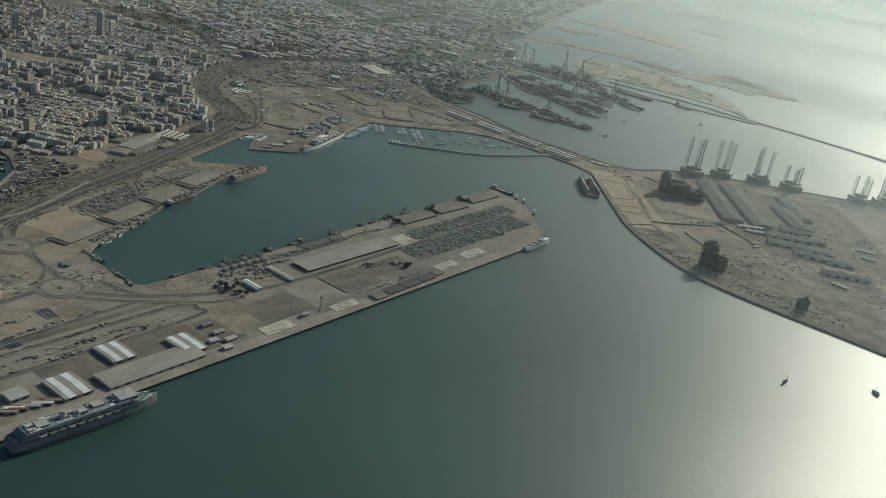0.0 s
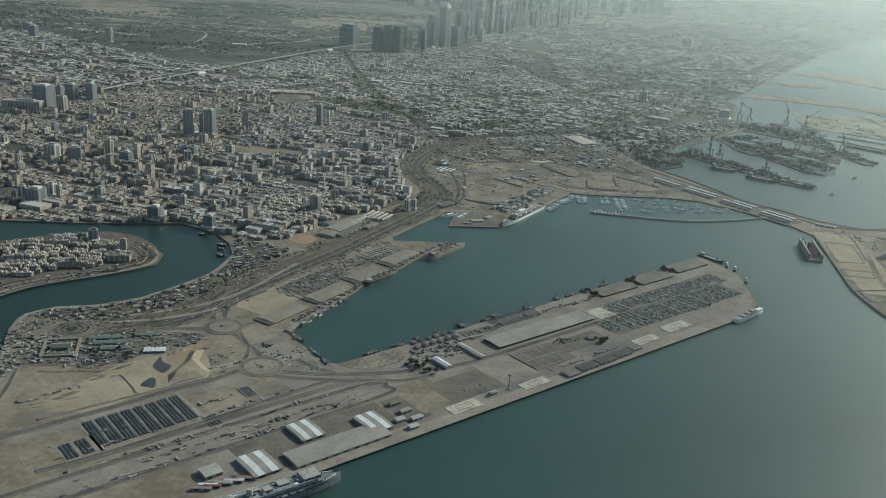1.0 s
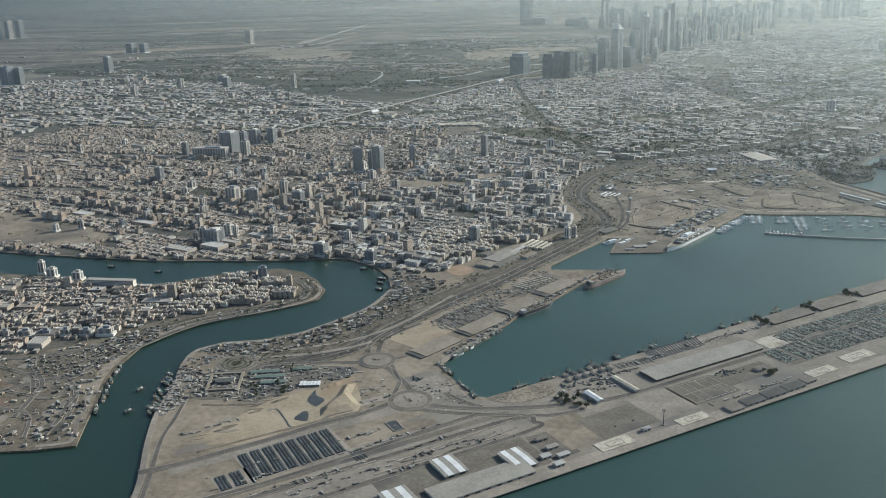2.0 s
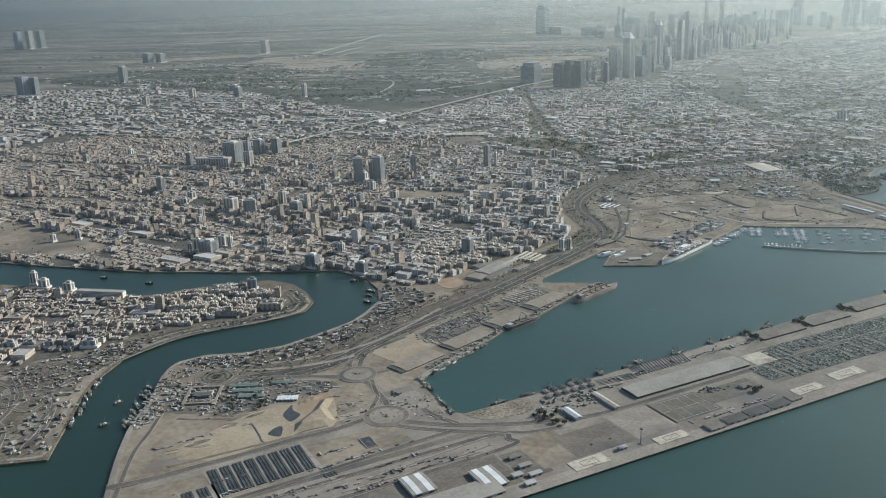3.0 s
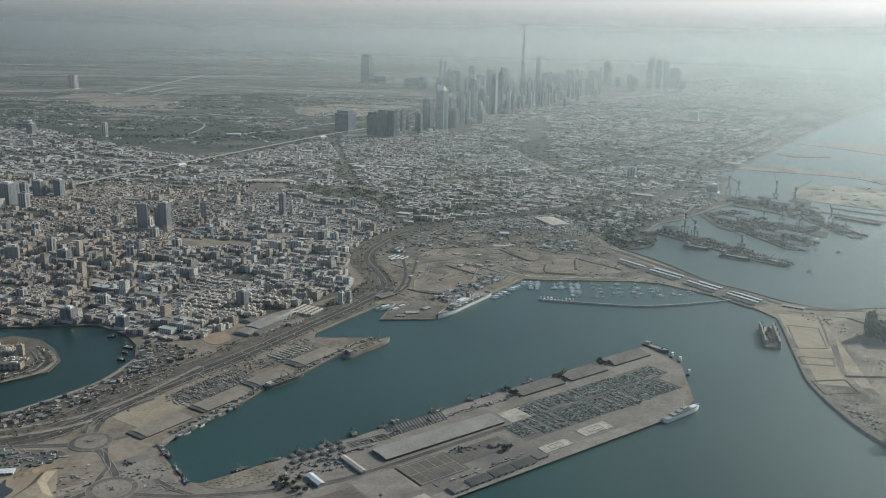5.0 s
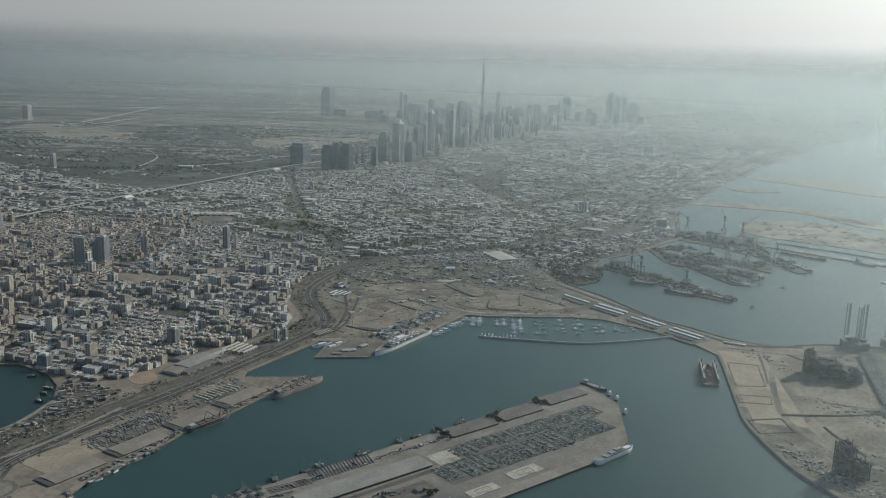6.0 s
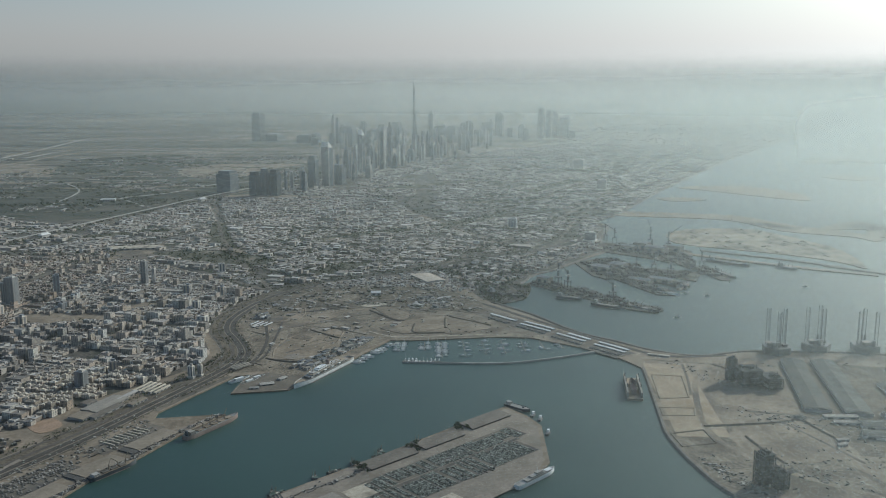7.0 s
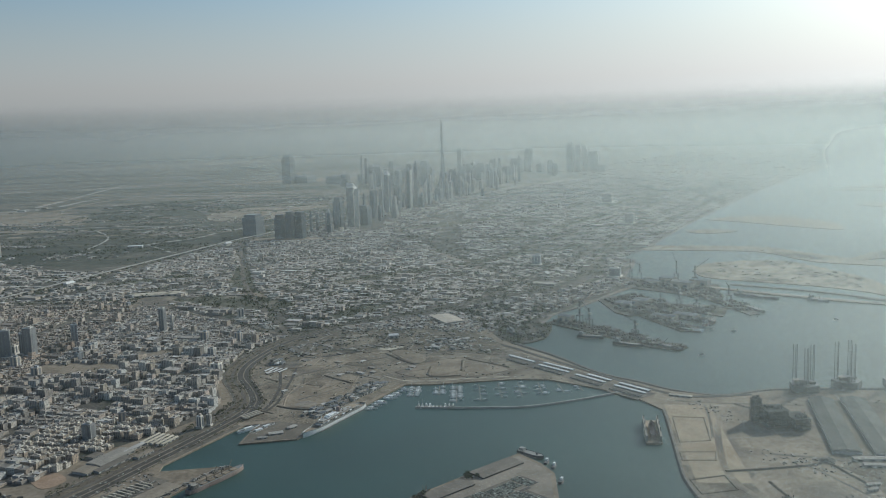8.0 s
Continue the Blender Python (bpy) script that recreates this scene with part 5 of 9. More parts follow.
# big cruise ship at the sea quay
cruise = ship("cruise_ship", -44.6, 89.6, 39.5, 20.5, 3.0, 1.35, HULL_SLATE, DECK_GREY, "tall slate-grey cruise ship with cluttered top decks at the sea quay", "ship")
part("upper_hull", hull(20.0, 2.9, 0.3)[0], HULL_SLATE, cruise).matrix_basis = pose(-0.1, 0, 1.28)
for k in range(3):
    l, w, z = 16.4 - 0.9 * k, 2.72 - 0.12 * k, 1.5 + 0.27 * k
    part("deck_level", box(l, w, 0.27, -0.9 - 0.2 * k, 0, z), HULL_SLATE, cruise)
    part("balcony_band", box(l * 0.96, w + 0.05, 0.1, -0.9 - 0.2 * k, 0, z + 0.08), GLASS_DARK if k % 2 else DECK_GREY, cruise)
part("sun_deck", box(13.8, 2.3, 0.05, -1.3, 0, 2.31), DECK_GREY, cruise, "grey sun deck")
r_ship = random.Random(12)
for k in range(46):
    lx, ly = r_ship.uniform(0.15, 0.8), r_ship.uniform(0.1, 0.35)
    part("deck_fitting", box(lx, ly, r_ship.uniform(0.08, 0.3), r_ship.uniform(-7.9, 5.6), r_ship.choice((-0.95, -0.7, -0.3, 0.2, 0.65, 0.95)) + r_ship.uniform(-0.1, 0.1), 2.33), r_ship.choice((HULL_WHITE, WALL_GREY, DECK_GREY, GLASS_DARK)), cruise)
for s in (-1, 1):
    for k in range(14):
        part("davit", box(0.06, 0.1, 0.34, -7.2 + 1.0 * k, s * 1.3, 1.6), HULL_WHITE, cruise)
    part("rail", box(13.6, 0.04, 0.14, -1.3, s * 1.15, 2.35), HULL_WHITE, cruise)
part("pool", box(1.5, 0.9, 0.06, -4.4, 0, 2.33), GREEN_ROOF, cruise, "green swimming pool")
part("pool", box(1.0, 0.8, 0.06, 3.0, 0, 2.33), GREEN_ROOF, cruise, "green swimming pool")
for x, y, l, w, h in ((5.3, 0, 2.6, 2.2, 0.55), (1.4, 0.2, 1.6, 1.2, 0.35), (-1.0, -0.3, 1.2, 0.9, 0.45), (-2.4, 0.5, 1.1, 0.7, 0.3), (-6.2, 0, 1.6, 1.6, 0.3), (-7.6, 0.4, 0.9, 0.7, 0.25), (-7.7, -0.6, 0.9, 0.5, 0.22)):
    part("deckhouse", box(l, w, h, x, y, 2.3), CONCRETE_PALE, cruise, "pale deckhouse")
    part("window_band", box(l * 0.9, w + 0.03, h * 0.3, x, y, 2.3 + h * 0.45), GLASS_DARK, cruise)
part("funnel", drum(0.5, 2.3, 3.3, 10, 0.36, x=-3.4), CONCRETE_PALE, cruise, "pale funnel")
part("mast", drum(0.09, 2.8, 3.9, 6, 0.04, x=5.0), HULL_WHITE, cruise)
part("bow_rail", merged([box(2.2, 0.08, 0.22, 8.1, s * 0.75, 1.5, -s * 0.32) for s in (-1, 1)]), HULL_WHITE, cruise, "white bow bulwark")
part("helideck", drum(0.7, 1.55, 1.62, 12, x=8.0), GREEN_ROOF, cruise)
for k in range(9):
    for s in (-1, 1):
        part("lifeboat", box(0.8, 0.24, 0.22, -6.6 + 1.25 * k, s * 1.46, 1.42), TAN_ROOF if k % 3 else CONCRETE_PALE, cruise)

patrol = ship("patrol_vessel", 39.4, 170.6, 45, 11.2, 1.7, 0.85, HULL_WHITE, DECK_GREY, "white patrol vessel with stepped upper decks at the pier head", "patrol vessel")
decks(patrol, -0.4, 5.6, 1.2, 0.75, 1, 0.26, CONCRETE_PALE)
decks(patrol, 0.2, 3.6, 1.0, 1.01, 1, 0.24, CONCRETE_PALE)
decks(patrol, 0.8, 1.6, 0.8, 1.25, 1, 0.24, CONCRETE_PALE)
part("bow_cap", box(1.8, 0.9, 0.08, 3.7, 0, 0.94), HULL_WHITE, patrol)
part("mast", drum(0.07, 1.45, 2.5, 6, 0.03, x=0.4), HULL_WHITE, patrol)

barge = ship("work_barge", 39.6, 208.4, -42, 7.0, 1.8, 0.6, HULL_DARK, DECK_GREY, "dark flat work barge moored at the pier head", "barge")
part("deckhouse", box(1.2, 1.0, 0.6, -2.4, 0, 0.6), WALL_GREY, barge)
part("winch", drum(0.25, 0.55, 0.9, 8, x=1.6), DARK_METAL, barge)
for x, y in ((42.6, 203.8), (43.9, 201.2), (44.6, 193.2)):
    tug = ship("tugboat", x, y, 70, 2.6, 0.8, 0.45, HULL_DARK, DECK_GREY, "small dark tugboat at the pier head", "tugboat", "tugboats at the pier head")
    decks(tug, 0.3, 0.9, 0.5, 0.42, 2, 0.22)

# floating dock
dock = thing("floating_dock", 68.6, 220.5, 82, "rusty U-shaped floating dock with tall side walls", "floating dock", z=WL)
part("pontoon", box(15.2, 3.6, 0.9, z=-0.4), DECK_WOOD, dock)
for s in (-1, 1):
    part("side_wall", box(14.2, 0.45, 1.3, 0, s * 1.6, 0.5), GREY_METAL, dock)
    for k in range(3):
        part("deck_crane", drum(0.12, 2.1, 3.0, 6, x=-4 + 4 * k, y=s * 1.6), DARK_METAL, dock)
part("docked_hull", hull(9, 1.5, 0.8)[0], HULL_RED, dock).matrix_basis = pose(-0.5, 0, 0.85)

# wooden dhows and workboats
def dhow(l, paint):
    ob = new("dhow")
    h, d = hull(l, l * 0.23, 0.36, 0.35, 0.2, 10, 0.6, 0.7)
    part("hull", h, paint, ob)
    part("deck", d, DECK_WOOD, ob)
    part("wheelhouse", box(l * 0.16, l * 0.14, 0.34, -l * 0.28, 0, 0.3), CONCRETE_PALE, ob)
    part("awning", box(l * 0.3, l * 0.19, 0.03, -l * 0.24, 0, 0.64), GREEN_ROOF, ob)
    part("cargo", merged([box(l * 0.14, l * 0.16, 0.25, l * (0.0 + 0.14 * k), 0, 0.33) for k in range(2)]), CONTAINER, ob)
    part("mast", drum(0.045, 0.3, 1.7, 6, 0.02, x=l * 0.12), DECK_WOOD, ob)
    return ob


dhows = [dhow(2.5, DECK_WOOD), dhow(2.0, HULL_DARK), dhow(1.7, HULL_WHITE), dhow(2.8, HULL_DARK)]
rng = random.Random(21)


def moor(line, n, off, turn, label, group, spread=0.35):
    pts = curve_through(line, 8)
    for k in range(n):
        p = pts[min(int((k + rng.random() * 0.8) / n * (len(pts) - 1)), len(pts) - 2)]
        d = (pts[pts.index(p) + 1] - p).normalized()
        q = p + Vector((-d.y, d.x)) * (off + rng.uniform(-spread, spread)) + d * rng.uniform(-0.8, 0.8)
        ob = copy_thing(rng.choice(dhows), pose(q.x, q.y, WL, 0, 0, math.degrees(math.atan2(d.y, d.x)) + turn + rng.gauss(0, 7) + rng.choice((0, 180))))
        tagged(ob, label, "dhow", group)


moor([(-38, 136.2), (22, 193.5)], 30, 0.35, 0, "weathered wooden dhow moored along the pier", "dhows along the pier")
moor([(-30, 144), (14, 186)], 24, 0.75, 68, "weathered wooden dhow moored nose to the pier", "dhows along the pier", 0.3)
moor([(-45.6, 131.6), (-50.4, 137.6)], 5, -0.35, 0, "wooden workboat at the head of the basin", "workboats in the basin", 0.2)
moor([(-52.6, 140.6), (-55, 143.6)], 5, -0.5, 25, "green and white workboat at the corner of the basin", "workboats in the basin", 0.3)
moor([(-53.0, 148), (-46.6, 163)], 11, -0.45, 0, "wooden workboat below the basin quay", "workboats in the basin", 0.2)
moor([(-110, 114), (-117, 132)], 9, -0.9, 10, "wooden dhow at the creek mouth quay", "dhows in the creek")
moor([(-98, 115), (-103.5, 132)], 12, 1.0, 40, "wooden dhow at the inner creek bank", "dhows in the creek", 0.5)
moor([(-80, 190), (-77.4, 180)], 4, -1.0, 60, "small boat at the creek bend", "dhows in the creek")
for x, y, t in ((-106, 123.4, 70), (-103.2, 115.2, 60), (-112, 103.5, 80), (-88, 196.5, 20), (-140, 186, 10), (-155, 188, 5)):
    ob = copy_thing(dhows[1], pose(x, y, WL, 0, 0, t))
    tagged(ob, "wooden dhow under way on the creek", "dhow", "dhows in the creek")
for x, y, t in ((89.6, 112.2, 100), (71.7, 114, 30), (97.7, 288, 10), (116, 317, 10), (109.6, 320.8, 0), (156, 331, -20), (131, 339, 80)):
    ob = copy_thing(dhows[2], pose(x, y, WL, 0, 0, t))
    tagged(ob, "small pale workboat on open water", "boat", "small boats on open water")
for src in dhows:
    for o in (*src.children, src):
        bpy.data.objects.remove(o)


# ---- marina ----
def small_yacht(l, sail):
    ob = new("sailing_yacht" if sail else "motor_boat")
    h, d = hull(l, l * 0.3, 0.22, 0.5, 0.1, 8, 0.7, 0.3)
    part("hull", h, HULL_WHITE, ob)
    part("deck", d, DECK_GREY, ob)
    part("cabin", box(l * 0.4, l * 0.18, 0.18, -l * 0.03, 0, 0.16), HULL_WHITE, ob)
    if sail:
        part("mast", drum(0.03, 0.2, 1.6, 5, 0.015, x=l * 0.1), WHITE_METAL, ob)
    else:
        part("windscreen", box(0.05, l * 0.16, 0.1, l * 0.18, 0, 0.22), GLASS_DARK, ob)
    return ob


mole = [(12.2, 243.5), (18, 242.8), (26.8, 242.1), (40, 241.8), (52.8, 245.7), (63, 250.4), (66.5, 252.4)]
tagged(part("mole", ribbon(mole, 0.4, -0.9, 0.12, bank=0.3), CONCRETE_PALE), "low grey rock mole round the marina", "mole", kind="structure")
yachts = [small_yacht(1.7, False), small_yacht(1.4, True), small_yacht(2.1, False), small_yacht(1.3, True)]
PIERS = [((12.4, 245.0), (22.4, 244.4)), ((11.0, 253.6), (11.3, 262.2)), ((18.2, 254.0), (18, 262.4)), ((22.9, 247), (22.8, 263)), ((29.4, 247.6), (29, 263.4)), ((35, 250), (34.4, 264)), ((40.5, 250.5), (39.9, 264.6)), ((46, 252.5), (45.6, 264)), ((51.8, 254), (51, 263)), ((57, 255), (56.4, 259.6))]
for k, (a, b) in enumerate(PIERS):
    tagged(part("jetty", ribbon([a, b], 0.2, WL - 0.05, WL + 0.1), GREY_METAL), "narrow pale floating jetty in the marina", "jetty", "jetties in the marina")
    d = Vector(b) - Vector(a)
    n = int(d.length / 0.95)
    side = Vector((-d.y, d.x)).normalized()
    for i in range(n):
        for s in (-1, 1):
            if rng.random() < (0.8 if k < 4 else 0.24):
                q = Vector(a) + d * ((i + 0.5) / n) + side * s * 1.0
                ob = copy_thing(rng.choice(yachts), pose(q.x, q.y, WL, 0, 0, math.degrees(math.atan2(side.y, side.x)) + (0 if s > 0 else 180) + rng.gauss(0, 4)))
                tagged(ob, "small white yacht berthed at a marina jetty", "yacht", "yachts in the marina")
for k in range(11):
    q = Vector((-1.2, 243.6)).lerp(Vector((7.2, 260.5)), (k + rng.uniform(-0.25, 0.25)) / 10) + Vector((1.3, -0.6))
    size = rng.uniform(1.1, 2.0)
    ob = copy_thing(yachts[rng.choice((0, 2, 2))], pose(q.x, q.y, WL, 0, 0, -28 + rng.gauss(0, 7)) @ Matrix.Diagonal((size, size * 0.85, size * 0.9, 1)))
    tagged(ob, "white motor yacht moored stern-to at the liner quay", "yacht", "yachts beside the liner")
for x, y, l, t in ((-28.0, 229.6, 6.0, 48), (-25.2, 228.4, 5.0, 50), (-23.9, 231.4, 4.6, 50)):
    ob = copy_thing(yachts[2], pose(x, y, WL, 0, 0, t) @ Matrix.Diagonal((l / 2, l / 2.6, l / 2.6, 1)))
    tagged(ob, "large white motor yacht in the small inlet", "yacht", "large yachts in the inlet")
for src in yachts:
    for o in (*src.children, src):
        bpy.data.objects.remove(o)
for x, y, l, w, t in ((-20.5, 225.4, 3.4, 1.6, 20), (-17.4, 229.6, 2.4, 1.4, 55), (-23, 222.4, 2.2, 0.9, 10)):
    warehouse(x, y, l, w, 0.3, t, CONCRETE_PALE, "low pale pavilion on the spit", "pavilions on the spit", 0.15, 2)
for k in range(120):
    q = Vector((-11.5, 236.5)).lerp(Vector((4.8, 266)), rng.random()) + Vector((-0.88, 0.47)) * rng.choice((1.0, 2.4, 3.8, 5.2)) * rng.uniform(0.85, 1.15)
    warehouse(q.x, q.y, rng.uniform(0.8, 2.2), rng.uniform(0.6, 1.3), rng.uniform(0.3, 0.7), 62, rng.choice((DARK_METAL, BROWN_ROOF, GREY_METAL, DARK_METAL, HALL_ROOF, WALL_GREY)), "small terminal building behind the liner quay", "small terminal buildings", 0.1, 1)
canopies = thing("car_canopy", -29.6, 239.4, 55, "row of pale arched parking canopies", "canopy")
for k in range(6):
    part("canopy_roof", gable(3.2, 0.7, 0.35, 0.14, 0.02), PALE_PAD, canopies).matrix_basis = pose(-2.5 + k * 1.0, 0, 0, 0, 0, 75)
    part("canopy_post", merged([box(0.08, 0.08, 0.36, -2.5 + k * 1.0, s * 1.2, 0) for s in (-1, 1)]), QUAY, canopies)


# ---- causeway and eastern land ----
tagged(part("road", ribbon([(30, 315), (39.5, 304), (47.7, 292), (55.3, 281), (62.4, 271), (69, 262), (75.2, 254), (84, 246.5), (100, 247)], 1.6, -0.05, 0.05), ASPHALT), "asphalt road along the causeway", "road", kind="structure")
tagged(part("revetment", ribbon([(41.5, 309), (53, 292), (64, 271), (73, 262), (81, 253), (92.5, 247), (107, 251), (131, 249.6), (150, 245.7), (182, 239)], 0.7, -0.9, 0.14, bank=0.9), ROCK), "dark rock revetment along the outer shore", "revetment", kind="structure")
tagged(part("revetment", ribbon([*NORTH[12:], *COAST[:5]], 0.8, -1.0, 0.12, bank=0.5), ROCK), "dark rubble shore below the docks and villas", "revetment", kind="structure")
tagged(part("revetment", ribbon([(75, 237), (73.8, 226.7), (70.8, 203), (69.6, 191), (70.9, 176.5), (73.9, 164), (81, 152.2), (103, 128.2), (150, 76.2)], 0.5, -0.9, 0.14, bank=0.8), ROCK), "dark rock revetment along the harbour entrance", "revetment", kind="structure")
tagged(part("pavement", ribbon([(36, 297), (45.5, 283.5), (57.5, 268), (66, 256), (72.6, 247.2)], 7.5, -0.1, 0.03), OLD_ASPHALT), "worn asphalt yard of the boat sheds", "pavement", kind="structure")
for (x0, y0), (x1, y1), roof in (((39.2, 292.5), (46.4, 283.8), 0), ((47.5, 280.5), (55.3, 271.7), 0), ((49.1, 282.9), (56.9, 274.0), 0), ((57.1, 269.2), (63.9, 260.7), 0), ((60.5, 269.0), (65.9, 262.4), 0), ((66.2, 257.8), (73.0, 249.7), 0), ((67.9, 259.8), (74.5, 251.8), 0),
                                 ((38.4, 288.6), (43.6, 281.6), 1), ((46.2, 278.4), (53.4, 269.6), 1), ((55.4, 266.6), (62.4, 258.0), 1), ((64.6, 255.2), (71.2, 247.4), 1)):
    d = math.degrees(math.atan2(y1 - y0, x1 - x0))
    warehouse((x0 + x1) / 2, (y0 + y1) / 2, math.hypot(x1 - x0, y1 - y0), 0.9 if not roof else 1.3, 0.26, d, DARK_WALL if roof else WHITE_METAL, "long narrow dark-roofed boat shed on the causeway" if roof else "long narrow white-roofed boat shed on the causeway", "boat sheds on the causeway", 0.1, 5)
warehouse(81.5, 246.8, 5.8, 0.9, 0.35, -24, PALE_PAD, "low pale store at the end of the causeway", rise=0.1, doors=4)


def bank_square(corners, label, h=0.22):
    ob = thing("earth_bank", 0, 0, 0, label, "earth bank", "banked plots")
    for a, b in zip(corners, corners[1:] + corners[:1]):
        part("bank", ribbon([a, b], 0.14, -0.03, h * 0.5, bank=0.25), SITE_LAND, ob)


bank_square([(72, 207.4), (79.7, 206.9), (78.4, 202.1), (71.4, 202.5)], "thin dark bank round an empty sandy plot")
bank_square([(70.4, 191.9), (77.8, 193.8), (78.3, 186.6), (70.9, 184.9)], "dark bank round a square sandy plot at the shore", 0.3)
bank_square([(75.7, 230.8), (83, 229.5), (80.4, 213.9), (73.4, 213.3)], "faint bank round a long sandy plot", 0.2)
for line, h in (([(78.6, 195.8), (85.1, 196.3), (94.8, 197.6), (100.5, 198.8), (102.3, 193.5), (104.5, 185.7)], 0.34), ([(88.6, 176), (86.6, 183.6), (85.6, 190)], 0.3), ([(93.3, 239.4), (98, 233.4), (101, 230)], 0.25)):
    tagged(part("bank", ribbon(line, 0.2, -0.03, h, bank=0.4), DIRT), "dark ridge of earth round a wide plot", "bank", kind="structure")
for line, w in (([(93.3, 239.6), (88, 231), (84.5, 223.1), (80.6, 206.9), (78.9, 195), (80.4, 184.4), (88, 172), (104, 158)], 1.5), ([(85.8, 239.5), (84.8, 233), (83.6, 226), (81.4, 215.7)], 0.7), ([(79, 243.5), (92, 240), (110, 237)], 0.8), ([(91, 205), (108, 199), (121, 190), (132, 176)], 1.0), ([(96, 199), (104, 176)], 0.7)):
    tagged(part("road", ribbon(line, w, -0.05, 0.03), SAND if w > 1.2 else OLD_ASPHALT), "dusty track across the eastern land", "road", kind="structure")
paved(128, 206, 44, 62, -14, DIRT, "dark trodden industrial ground", 0.012)
tagged(part("ground", slab([(70.8, 200), (70, 190), (71.4, 176.5), (74.4, 164.4), (81.4, 152.6), (103.4, 128.8), (140, 92), (160, 110), (134, 160), (106, 160), (100, 178), (88, 196)], -0.1, 0.01), SITE_LAND), "rutted brown land along the harbour entrance", "ground", kind="structure")
tagged(part("ground", slab(smooth([(84.6, 194.5), (100.7, 199), (105.2, 181.3), (100, 177.7), (87.4, 176.7), (82.4, 184.9)], 3), -0.1, 0.028), SAND), "yellowish levelled plot with low banks", "ground", kind="structure")
paved(79, 215, 11, 50, -5, YELLOW_SAND, "pale sandy reclaimed plots", 0.018)


# dark steel block standing on the yard
RIG_STEEL = mat("dull_dark_rig_steel", (0.035, 0.037, 0.036), (0.085, 0.086, 0.08), 1.2, 0.95, each=0.3)


def lattice(name, x, y, turn, l, w, h, label, category, levels=5):
    """A rig module: stacked plant decks of uneven size in a frame of columns, with pipes, stairs and clutter on top."""
    ob = thing(name, x, y, turn, label, category)
    r = random.Random(int(x * 10))
    nx = max(2, int(l / 1.3))
    for i in range(nx + 1):
        for sy in (-1, 0, 1):
            part("column", box(0.16, 0.16, h * r.uniform(0.85, 1.08), (i / nx - 0.5) * l, sy * w / 2, -0.02), RIG_STEEL, ob)
    for k in range(levels):
        z0, z1 = k * h / levels, (k + 1) * h / levels
        part("deck", box(l + r.uniform(-0.2, 0.5), w + r.uniform(-0.2, 0.5), 0.12, r.uniform(-0.1, 0.1), 0, z1 - 0.12), RIG_STEEL, ob)
        for i in range(nx):
            for sy in (-1, 1):
                if r.random() < 0.85:
                    part("plant_block", box(l / nx * r.uniform(0.55, 0.98), w / 2 * r.uniform(0.6, 0.98), (z1 - z0) * r.uniform(0.5, 0.9), ((i + 0.5) / nx - 0.5) * l, sy * w / 4, z0), RIG_STEEL, ob)
        part("brace", box(l * 1.02, 0.1, 0.1, 0, -w / 2 - 0.06, (z0 + z1) / 2), RIG_STEEL, ob)
    part("core_block", box(l * 0.86, w * 0.86, h * 0.97), RIG_STEEL, ob)
    for k in range(5):
        part("roof_plant", box(r.uniform(0.4, l * 0.3), r.uniform(0.4, w * 0.35), r.uniform(0.2, 0.8), r.uniform(-0.35, 0.35) * l, r.uniform(-0.35, 0.35) * w, h), RIG_STEEL, ob)
    part("vent_stack", drum(0.12, h, h + 1.2, 6, 0.08, x=l * 0.3, y=-w * 0.2), RIG_STEEL, ob)
    return ob


lattice("rig_module", 81.0, 167.5, 20, 2.6, 2.6, 6.0, "tall dark steel rig module standing at the shore", "rig module")
lattice("rig_module", 83.0, 166.2, 20, 2.4, 3.4, 3.2, "low dark steel module leaning on a taller one", "rig module", 3)
lattice("rig_module", 97.6, 223.6, 8, 5.0, 5.0, 4.0, "wide dark steel rig module on the yard", "rig module", 4)
lattice("rig_module", 94.4, 226.4, 8, 1.9, 2.0, 5.6, "slim dark steel tower beside a rig module", "rig module", 4)
lattice("rig_module", 102.4, 221.4, 8, 3.6, 5.4, 2.8, "dark steel rig module beside a wider one", "rig module", 3)
lattice("rig_module", 94.5, 147.0, 20, 1.8, 1.8, 2.4, "small dark steel module at the shore", "rig module", 3)


